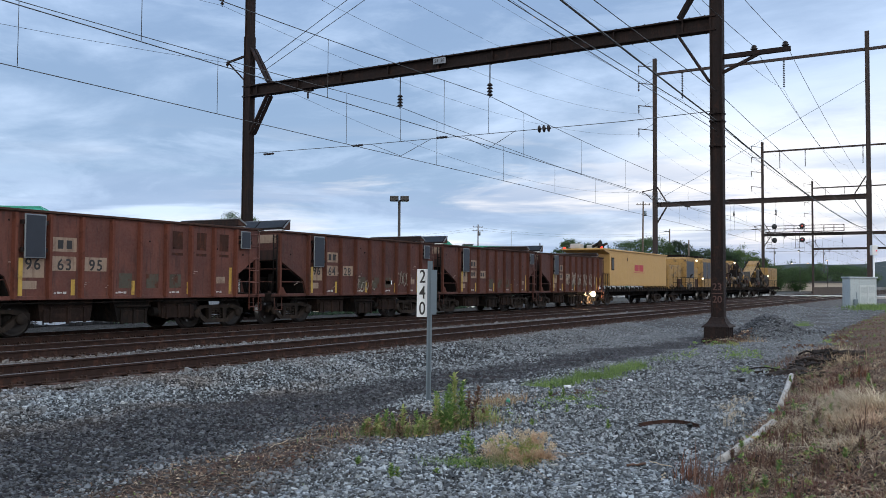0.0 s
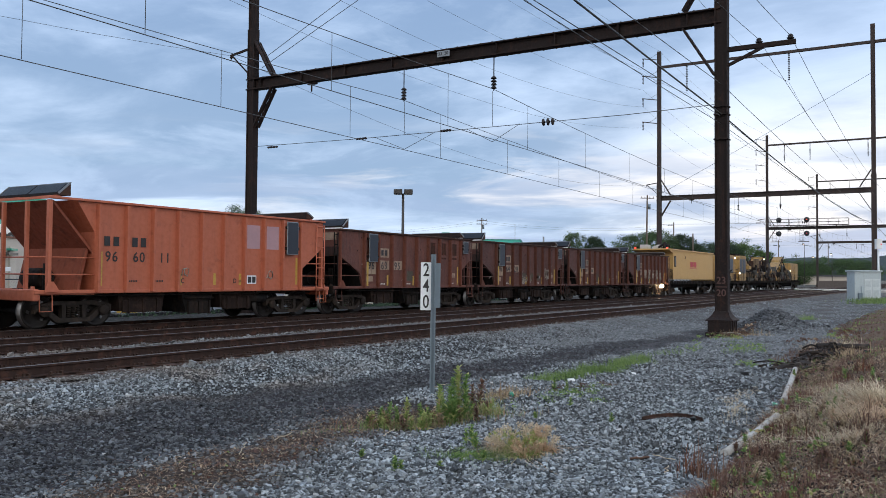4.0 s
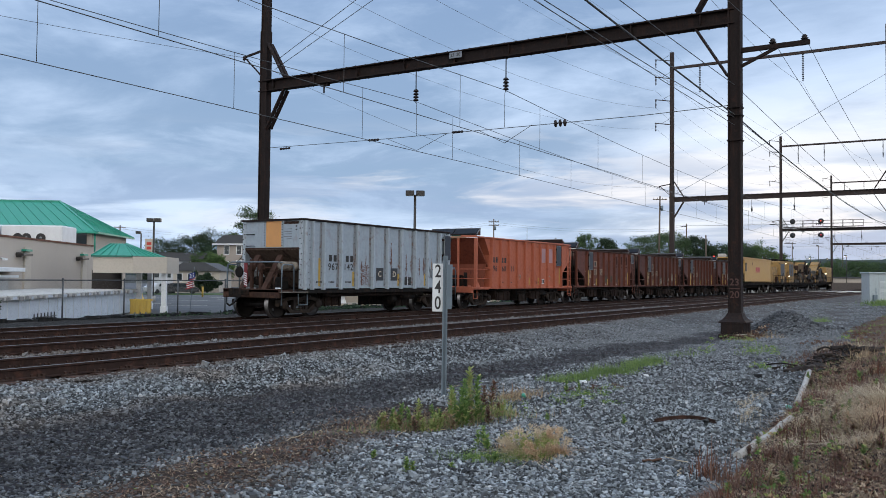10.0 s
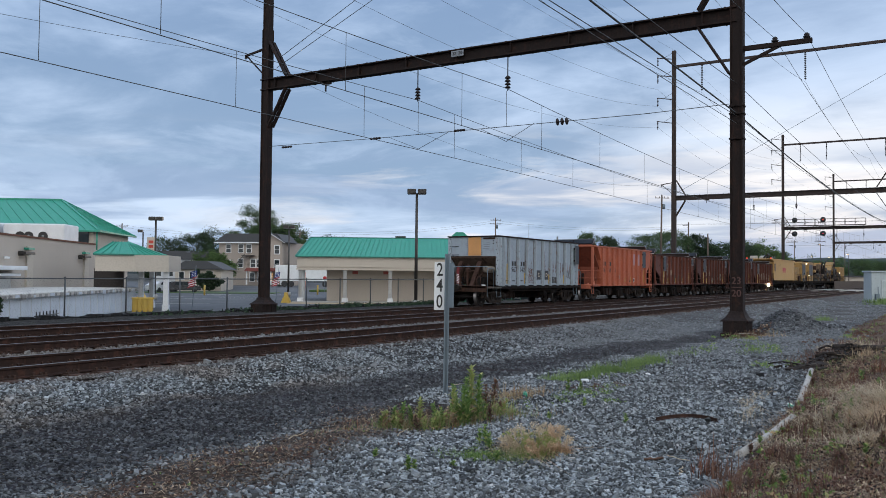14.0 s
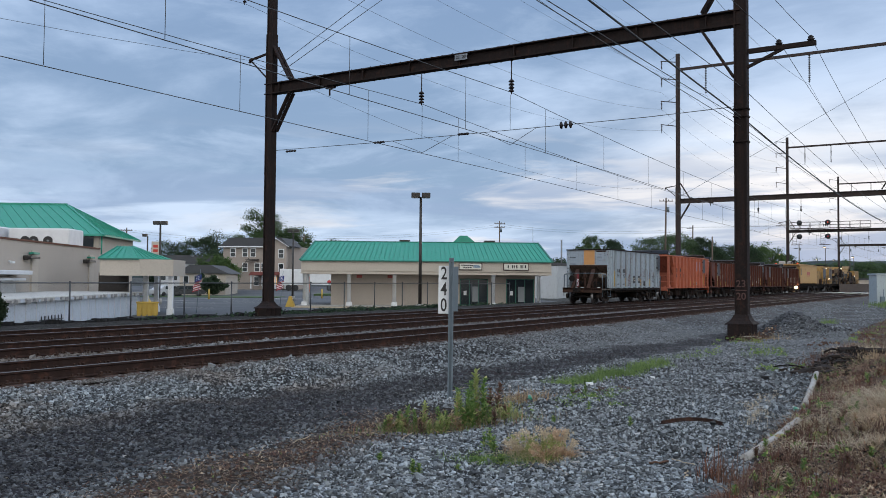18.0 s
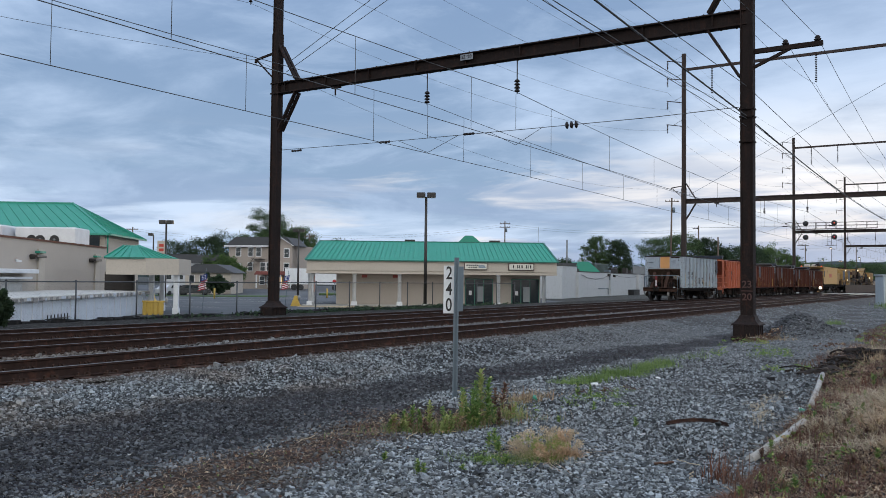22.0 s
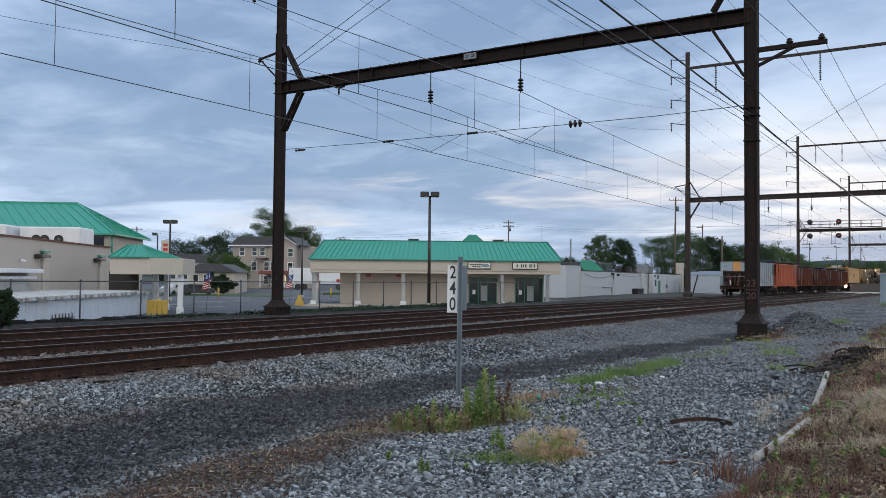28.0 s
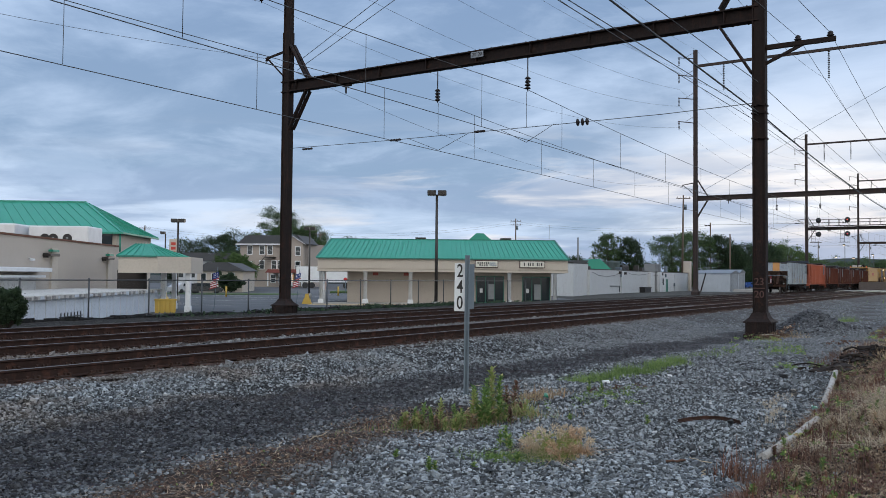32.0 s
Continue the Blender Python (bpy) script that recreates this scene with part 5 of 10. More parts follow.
# orange hopper
L, P, R_, F_ = 10.65, 10, 1.39, 1.28
car = end_slope_car("hopper_car", "faded orange ballast hopper with black numerals and mauve patches", L, 3.30, 0.97, orange_paint, P, R_, F_, 20, True)
w = (L - F_ - R_) / (P - 1)
px = lambda k: R_ + w * k
side_solar(car, px(8) + 0.10, 2.1, 3.2)
for k, d in enumerate(("96", "60", "11")):
    digits(car, d, px(k + 0.5), 1.86, 0.38)
for k in range(2):
    bars(car, px(k + 0.5), 2.28, 0.30, 2, letter_black)
mauve = plain("mauve_repaint", (0.40, 0.24, 0.26), 0.6)
for k in (6, 7):
    sign_patch(car, "repaint_patch", px(k) + 0.14, px(k + 1) - 0.14, 2.25, 3.0, mauve)
for k, z1 in ((0.08, 2.0), (3.1, 1.45), (4.6, 1.45), (5.8, 1.45), (8.8, 2.0)):
    sign_patch(car, "reflective_strip", px(k), px(k) + 0.10, 1.10, z1, stripe_mat)
digits(car, "C", px(3.25), 1.22, 0.2)
digits(car, "D", px(5.6), 1.22, 0.2)
b_ = sign_patch(car, "data_plate", px(6.2), px(6.2) + 0.42, 1.13, 1.40, white_paint)
for q in (0, 1):
    sign_patch(car, "data_block", px(6.2) + 0.04 + q * 0.19, px(6.2) + 0.19 + q * 0.19, 1.17, 1.36, letter_black, -1.479)
scrawl(car, px(3.1), 1.3, 0.6, 0.4, WHITE_LET, 30)
scrawl(car, px(7.1), 1.2, 0.6, 0.42, WHITE_LET, 31)
for k in (1.3, 2.3):
    bars(car, px(k), 1.22, 0.06, 5, letter_black, name="data_line")
ROLLING.append((car, -9.33))

# pale grey hopper with upright ends, at the tail
L, top, sill = 9.4, 3.34, 1.0
FAR = 1.24                               # its far side lies this far over the middle of the track
car = thing("hopper_car", "pale grey ballast hopper with rust runs and an orange end panel", "freight car", None, "hopper cars of the train")
bm = B()
prism(bm, [(0, top), (0, 2.38), (0.9, 1.55), (1.3, sill), (L - 1.3, sill), (L - 0.9, 1.55), (L, 2.38), (L, top)], -1.40, FAR - 0.06)
part("body", bm, grey_paint, car)
for y in (-1.44, FAR - 0.02):
    part("side_sheet", box(B(), 0, L, y - 0.04, y + 0.04, sill, top), grey_paint, car)
for y in (-1.50, FAR + 0.05):
    part("top_chord", box(B(), -0.06, L + 0.06, y - 0.06, y + 0.06, top - 0.02, top + 0.045, 0.01), steel_dark, car, "dark worn top chord")
for x in (-0.07, L):
    part("end_chord", box(B(), x, x + 0.07, -1.438, FAR - 0.012, top - 0.02, top + 0.04), steel_dark, car, "dark worn end chord")
P = 10
gx_ = lambda k: 1.07 + 0.95 * (k - 1)
for xk in [0.10, 0.47] + [gx_(k) for k in range(1, 10)] + [9.35]:
    for y, s in ((-1.47, -1), (FAR + 0.01, 1)):
        bm = prism(B(), [(xk - 0.05, y), (xk + 0.05, y), (xk + 0.04, y + s * 0.12), (xk - 0.04, y + s * 0.12)], sill - 0.04, top - 0.03, "z")
        post = part("side_post", bm, grey_post, car)
        bm = B()
        for j in range(11):
            lathe(bm, [(0.020, 0), (0.014, 0.016)], (xk - 0.12 + 0.03 * math.sin(j * 7.3 + xk * 5), y + s * 0.013 - (0.016 if s < 0 else 0), sill + 0.12 + j * 0.215), axis="y", seg=5)
        tagged(part("rivet_row", bm, rivet_mat, post, "row of soiled rivets"), kind="stuff")
for x in (-0.01, L):
    for y in (-1.43, FAR - 0.03):
        bm = box(B(), x - 0.02, x + 0.03, y - 0.07, y + 0.07, sill, top - 0.03)
        post = part("corner_post", bm, grey_post, car)
        bm = B()
        for j in range(13):
            lathe(bm, [(0.022, -0.04), (0.022, 0.05)], (x, y + 0.03 * (1 if j % 2 else -1), sill + 0.12 + j * 0.175), axis="x", seg=5)
        tagged(part("rivet_row", bm, rivet_mat, post, "row of soiled rivets"), kind="stuff")
part("end_panel", box(B(), -0.022, -0.002, -0.54, 0.17, 2.42, 3.31), plain("orange_end_panel", (0.60, 0.29, 0.10), 0.6), car, "bright orange end panel")
for y in (-0.59, 0.22):
    bm = box(B(), -0.032, -0.001, y - 0.045, y + 0.045, 2.40, 3.32)
    strip = part("end_stiffener", bm, grey_paint, car)
    bm = B()
    for j in range(10):
        lathe(bm, [(0.024, -0.012), (0.018, 0.0)], (-0.033, y, 2.47 + j * 0.09), axis="x", seg=5)
    tagged(part("rivet_row", bm, rivet_mat, strip, "row of soiled rivets"), kind="stuff")
bm = box(B(), -0.035, 0.0, -1.35, FAR - 0.1, 2.345, 2.395)
for j in range(17):
    prism(bm, [(-1.3 + j * 0.145, 2.35), (-1.19 + j * 0.145, 2.35), (-1.245 + j * 0.145, 2.30)], -0.03, -0.005, "x")
part("panel_edge", bm, rusty_gear, car, "ragged rusted lower edge")
part("worn_edge", box(B(), -0.006, -0.002, -1.30, -0.65, 3.20, 3.29), rusty_gear, car, "rust-worn upper edge")
for z in (2.46, 2.86):
    part("grab_iron", tube(B(), [(-0.01, 1.06, z), (-0.08, 1.06, z), (-0.08, 0.72, z), (-0.01, 0.72, z)], 0.016, 5), black_gear, car)
for z, w_ in ((3.02, 0.20), (2.93, 0.34), (2.85, 0.30), (2.76, 0.36), (2.68, 0.24)):
    part("stencil_line", box(B(), -0.006, -0.002, -1.0, -1.0 + w_, z, z + 0.022), letter_grey, car)
for z in (2.98, 3.1):
    part("stencil_mark", box(B(), -0.006, -0.002, -1.24, -1.17, z, z + 0.05), letter_black, car)
part("end_slope_sheet", prism(B(), [(-0.02, 2.36), (0.888, 1.55), (1.288, sill), (1.272, sill), (0.872, 1.53), (-0.035, 2.33)], -1.38, FAR - 0.08), slope_rust, car, "rust-stained slope sheet")
for x0, x1 in ((-1.04, 1.2), (L - 1.2, L + 0.9)):
    bm = box(B(), x0, x1, -1.38, FAR - 0.1, sill - 0.12, sill - 0.05)
    part("end_platform", bm, rusty_gear, car)
    q = x0 if x0 < 0 else x1 - 0.14
    part("end_sill", box(B(), q, q + 0.14, -1.40, FAR - 0.08, sill - 0.32, sill - 0.01, 0.02), rusty_gear, car)
part("step_board", box(B(), -1.0, 0.26, -1.55, -1.385, sill - 0.14, sill - 0.10, 0.01), painted("dusty_step_board", (0.17, 0.155, 0.135), (0.07, 0.04, 0.03), 0.35, 0.8), car, "dusty pale step board")
for y in (-1.42, FAR):
    part("side_sill", box(B(), -0.2, L + 0.2, y - 0.07, y + 0.07, sill - 0.17, sill - 0.045, 0.012), black_gear, car)
for x0, q in ((-0.90, -1), (L + 0.78, 1)):
    for y in (-1.40, FAR - 0.12):
        bm = tube(B(), [(x0, y, sill - 0.55), (x0, y, sill + 0.72), (x0 - q * 0.08, y, sill + 0.80), (x0 - q * 0.50, y, sill + 0.80), (x0 - q * 0.58, y, sill + 0.72), (x0 - q * 0.58, y, sill - 0.1)], 0.024, 6)
        part("hand_rail", bm, galv, car)
    part("end_rail", tube(B(), [(x0 - 0.05 * q, -1.38, sill + 0.86), (x0, -1.2, sill + 0.88), (x0, FAR - 0.34, sill + 0.88), (x0, FAR - 0.16, sill + 0.80), (x0, FAR - 0.12, sill - 0.5)], 0.024, 6), galv, car)
    for y in (-0.42, 0.62):
        bm = beam(B(), (x0 + 0.1 - q * 0.1, y, sill - 0.05), (x0 - q * 1.0, y, 2.12), 0.22, 0.10)
        part("end_brace", bm, end_rust, car, "broad rusted diagonal brace")
    for y in (-0.13, 0.30):
        bm = box(B(), x0 - q * 0.35 - 0.05, x0 - q * 0.35 + 0.05, y - 0.05, y + 0.05, sill - 0.05, sill + 0.98)
        box(bm, x0 - q * 0.35 - 0.10, x0 - q * 0.35 + 0.10, y - 0.10, y + 0.10, sill + 0.60, sill + 0.80, 0.02)
        part("end_stanchion", bm, end_rust, car, "rusted stanchion")
bm = lathe(B(), [(0.10, -0.41), (0.155, -0.36), (0.16, -0.13), (0.145, -0.12), (0.145, -0.10), (0.16, -0.09), (0.16, 0.12), (0.145, 0.13), (0.145, 0.15), (0.16, 0.16), (0.155, 0.36), (0.10, 0.41)], (-0.36, -1.18, sill + 0.75), axis="x", seg=16)
tank = part("air_reservoir", bm, painted("dirty_buff_tank", (0.22, 0.19, 0.155), (0.06, 0.035, 0.026), 0.45, 0.75), car, "dirty buff air reservoir")
for x in (-0.62, -0.10):
    part("tank_strap", box(B(), x - 0.03, x + 0.03, -1.16, -0.6, sill + 0.56, sill + 0.60), rusty_gear, tank)
part("striped_board", box(B(), -0.98, -0.95, 0.10, 0.24, sill + 0.05, sill + 0.85), plain("red_board", (0.16, 0.016, 0.02), 0.7), car, "red board with white slanted stripes")
for j in range(6):
    part("white_stripe", prism(B(), [(0.10, sill + 0.08 + j * 0.075), (0.24, sill + 0.13 + j * 0.075), (0.24, sill + 0.165 + j * 0.075), (0.10, sill + 0.115 + j * 0.075)], -0.986, -0.981, "x"), white_paint, car)
part("valve_box", box(B(), -0.45, -0.05, -0.95, -0.55, sill - 0.04, sill + 0.38, 0.03), black_gear, car)
part("brake_cylinder", lathe(B(), [(0.0001, -0.25), (0.15, -0.24), (0.16, 0.0), (0.12, 0.22), (0.0001, 0.24)], (-0.25, 0.15, sill + 0.25), axis="x", seg=12), black_gear, car)
part("hand_brake_wheel", lathe(B(), [(0.17, -0.03), (0.2, 0), (0.17, 0.03)], (-0.82, 0.62, sill + 0.55), axis="x", seg=14), black_gear, car)
for a_, b_ in (((-0.78, -0.95, sill), (-0.3, -0.75, sill + 0.42)), ((-0.7, -0.7, sill), (-0.15, -1.05, sill + 0.55)), ((-0.55, 0.05, sill + 0.3), (-0.1, -0.5, sill + 0.62))):
    part("air_pipe", tube(B(), [a_, (a_[0], a_[1], a_[2] + 0.3), ((a_[0] + b_[0]) / 2, (a_[1] + b_[1]) / 2, b_[2] + 0.08), b_], 0.024, 6), end_rust, car)
part("rag", box(B(), -0.86, -0.70, -1.2, -1.05, sill - 0.05, sill + 0.03, 0.02), white_paint, car)
for q in (-0.15, L - 0.4):
    part("step_stirrup", tube(B(), [(q, -1.45, sill - 0.1), (q, -1.47, sill - 0.55), (q + 0.45, -1.47, sill - 0.55), (q + 0.45, -1.45, sill - 0.1)], 0.02, 5), galv, car)
under_gear(car, L, ((1.6, 2.95, 0), (6.0, 7.5, 1)), 0.85)
# added dark box, standing for the darkness under the side sill
part("under_sill_shade", box(B(), 1.5, 7.8, -1.30, -1.12, 0.70, 0.83, 0.02), grime, car)
truck(car, 0.42)
truck(car, L - 0.42)
coupler(car, -1.0, -1)
coupler(car, L + 0.9, 1)
side_solar(car, gx_(9) + 0.2, 2.15, 3.22, 0.5)
digits(car, "967", gx_(1.5) + 0.08, 1.75, 0.34, y=-1.49)
digits(car, "142", gx_(2.5), 1.75, 0.34, y=-1.49)
for k in (1.5, 2.5):
    bars(car, gx_(k) + 0.06, 2.06, 0.27, 2, letter_black, y=-1.49)
for k, ch in ((4.5, "C"), (5.5, "D")):
    b_ = sign_patch(car, "bay_plate", gx_(k) - 0.20, gx_(k) + 0.26, 1.28, 1.76, plain("dark_bay_plate", (0.03, 0.032, 0.038), 0.6), -1.485, "dark square bay letter plate")
    text("bay_letter", ch, 0.30, plain("stained_cream_letter", (0.6, 0.52, 0.40), 0.7), b_, Matrix.Translation((gx_(k) + 0.03, -1.495, 1.52)) @ pose(0, 0, 0, 90, 0, 0))
for k, z1 in ((0.75, 2.05), (2.75, 1.6), (5.78, 1.55), (7.78, 1.55), (9.72, 2.0)):
    sign_patch(car, "reflective_strip", gx_(k), gx_(k) + 0.1, 1.08, z1, stripe_mat, -1.485)
b_ = sign_patch(car, "data_plate", gx_(6.3), gx_(6.3) + 0.46, 1.1, 1.42, letter_black, -1.485)
b_ = sign_patch(car, "data_rule", gx_(6.3) + 0.2, gx_(6.3) + 0.23, 1.1, 1.42, white_paint, -1.49)
stained = painted("stained_grey_paint", (0.20, 0.215, 0.23), (0.13, 0.06, 0.035), 0.4, 0.7)
pale_rust = plain("orange_rust_bloom", (0.26, 0.13, 0.065), 0.85, vary=0.3)
for k in range(1, P):
    sign_patch(car, "rivet_strip", gx_(k) - 0.19, gx_(k) - 0.065, sill + 0.05, top - 0.08, stained, -1.4815, "soiled strip of rivets")
r_ = random.Random(3)
for k, z0, z1, w_, n_ in ((4.87, 1.95, 2.95, 0.07, 9), (5.32, 1.60, 2.75, 0.05, 8), (6.42, 1.3, 2.35, 0.05, 8), (6.78, 1.6, 2.25, 0.025, 5), (7.02, 2.1, 2.85, 0.03, 5), (7.42, 1.4, 2.2, 0.025, 5), (7.75, 1.5, 2.2, 0.03, 5),
                          (5.95, 1.5, 2.6, 0.02, 4), (3.35, 1.1, 2.0, 0.05, 7), (3.62, 1.2, 2.2, 0.04, 6), (4.35, 1.2, 1.75, 0.03, 5), (2.9, 1.7, 2.9, 0.03, 5), (1.9, 2.2, 3.0, 0.02, 4), (8.4, 1.7, 2.2, 0.02, 4), (8.75, 1.6, 2.1, 0.02, 4), (5.05, 1.1, 3.1, 0.015, 4), (0.4, 1.3, 2.4, 0.03, 5)):
    bm, z, x = B(), z1, gx_(k)
    core = 0.006 + 0.0022 * n_
    while z > z0:
        u = (z1 - z) / (z1 - z0)
        h_ = r_.uniform(0.02, 0.08)
        half = core * (0.35 + 1.1 * math.sin(math.pi * min(1, 0.15 + u * 0.8))) * r_.uniform(0.4, 1.2)
        x = gx_(k) + (x - gx_(k)) * 0.8 + r_.gauss(0, 0.006)
        if r_.random() < 0.88:
            box(bm, x - half, x + half, -1.4842, -1.480, z - h_, z)
        z -= h_
    for _ in range(n_ * 4):
        q, zz, e = gx_(k) + r_.gauss(0, w_ * 0.7 + 0.01), r_.triangular(z0, z1, z0 + 0.35 * (z1 - z0)), r_.uniform(0.003, 0.009)
        box(bm, q - e, q + e, -1.4852, -1.480, zz, zz + r_.uniform(0.01, 0.09))
    tagged(part("rust_run", bm, rust_stain if n_ > 4 else pale_rust, car, "reddish ragged rust run"), kind="stuff")
bm = B()
for _ in range(150):
    q, zz, e = gx_(3.25) + r_.uniform(0, 0.62), r_.uniform(1.1, 1.85), r_.uniform(0.012, 0.06)
    box(bm, q - e, q + e, -1.4848, -1.480, zz, zz + r_.uniform(0.006, 0.02))
tagged(part("rust_patch", bm, rust_stain, car, "hatched patch of surface rust"), kind="stuff")
scrawl(car, gx_(8.2), 1.2, 0.7, 0.75, letter_grey, 41, -1.49)
for k in (0.6, 1.3, 2.3):
    bars(car, gx_(k + 0.2), 1.22, 0.07, 5, letter_black, y=-1.49, name="data_line")
ROLLING.append((car, -21.2))

# yellow crew and machine cars ahead of the hoppers
lamp_small = glowing("work_lamp_glow", (1.0, 0.78, 0.50), 4.0)
pale_box = plain("pale_roof_box_paint", (0.42, 0.40, 0.37), 0.6)
tan_gear = painted("dusty_tan_machinery", (0.15, 0.105, 0.07), (0.04, 0.028, 0.02), 0.45, 0.8, vary=0.3)
grey_gear = painted("dusty_grey_machinery", (0.085, 0.08, 0.075), (0.03, 0.024, 0.02), 0.45, 0.8, vary=0.3)
lamp_red = glowing("red_marker_glow", (1.0, 0.045, 0.02), 1.2)


def flat_deck(car, L, mat=None):
    bm = B()
    box(bm, 0, L, -1.4, 1.4, 0.92, 1.08, 0.02)
    prism(bm, [(0.6, 0.92), (L - 0.6, 0.92), (L - 3, 0.62), (3, 0.62)], -0.5, 0.5)
    part("deck", bm, black_gear, car)
    for i in range(int(L / 0.5)):
        bm = box(B(), 0.2 + i * 0.5, 0.32 + i * 0.5, -1.47, -1.38, 0.96, 1.22)
        if i % 2 == 0:
            beam(bm, (0.25 + i * 0.5, -1.4, 1.1), (0.55 + i * 0.5, -1.1, 1.28), 0.06)
        part("stake_pocket", bm, black_gear, car)
    truck(car, 1.9)
    truck(car, L - 1.9)
    coupler(car, 0, -1)
    coupler(car, L, 1)


car = thing("crew_car", "yellow crew cabin on a black flat car with an end porch", "rail car", None, "yellow work cars of the train")
flat_deck(car, 15.0)
bm = B()
box(bm, 1.5, 14.5, -1.42, 1.42, 1.32, 3.68, 0.03)
part("cabin", bm, yellow_paint, car)
bm = B()
box(bm, 0.15, 14.55, -1.5, 1.5, 3.66, 3.76, 0.02)
prism(bm, [(0.15, 3.66), (1.5, 3.66), (1.5, 3.42)], -1.45, 1.45)
part("roof", bm, yellow_paint, car)
for x in (1.75,):
    bm = B()
    box(bm, x, x + 0.52, -1.447, -1.42, 2.35, 3.2, 0.01)
    w_ = part("window", bm, steel_dark, car)
    bm = B()
    box(bm, x + 0.06, x + 0.46, -1.455, -1.447, 2.42, 3.13)
    part("pane", bm, solar_mat, w_)
bm = B()
box(bm, 1.46, 1.5, -0.5, 0.3, 1.35, 3.2)
part("door", bm, steel_dark, car)
for q in range(5):
    part("porch_post", rod(B(), (0.1 + q * 0.32, -1.4, 1.08), (0.1 + q * 0.32, -1.4, 2.1), 0.02, 5), black_gear, car)
for zz in (1.5, 2.1):
    part("porch_rail", tube(B(), [(1.45, -1.4, zz), (0.1, -1.4, zz), (0.1, 1.4, zz)], 0.02, 5), black_gear, car)
red_mark = plain("red_brand_block", (0.42, 0.02, 0.03), 0.5)
for x0, x1 in ((6.6, 7.5), (7.65, 8.6)):
    sign_patch(car, "brand_block", x0, x1, 2.36, 2.82, red_mark, -1.424)
sign_patch(car, "brand_rule", 6.5, 8.7, 2.24, 2.28, red_mark, -1.422)
bars(car, 5.0, 3.15, 0.3, 1, steel_dark, y=-1.43, name="vent")
for y in (-1.3, 1.3):
    part("marker_lamp", lathe(B(), [(0.07, 0), (0.085, 0.09), (0.03, 0.14)], (0.25, y, 3.74), seg=10), lamp_red, car, "lit red marker lamp")
for x0, x1, y0, y1, h_ in ((0.5, 1.2, 0.3, 1.0, 0.34), (1.4, 2.3, -0.5, 0.2, 0.28), (2.6, 3.0, -0.4, 0.3, 0.4)):
    part("roof_box", box(B(), x0, x1, y0, y1, 3.76, 3.76 + h_, 0.05), pale_box, car, "pale roof box")
bm = B()
for q in (-0.9, 0.0, 0.9):
    rod(bm, (2.5 + q, -0.6, 3.76), (2.5 + q, -0.6, 4.1), 0.04, 6)
tube(bm, [(1.0, -0.4, 3.9), (1.8, -0.5, 4.15), (2.6, -0.4, 4.0), (3.4, -0.5, 4.2)], 0.09, 6)
lathe(bm, [(0.28, -0.06), (0.32, 0.0), (0.28, 0.06)], (1.6, -0.7, 4.05), axis="y", seg=14)
part("roof_gear", bm, black_gear, car)
ROLLING.append((car, 43.9))


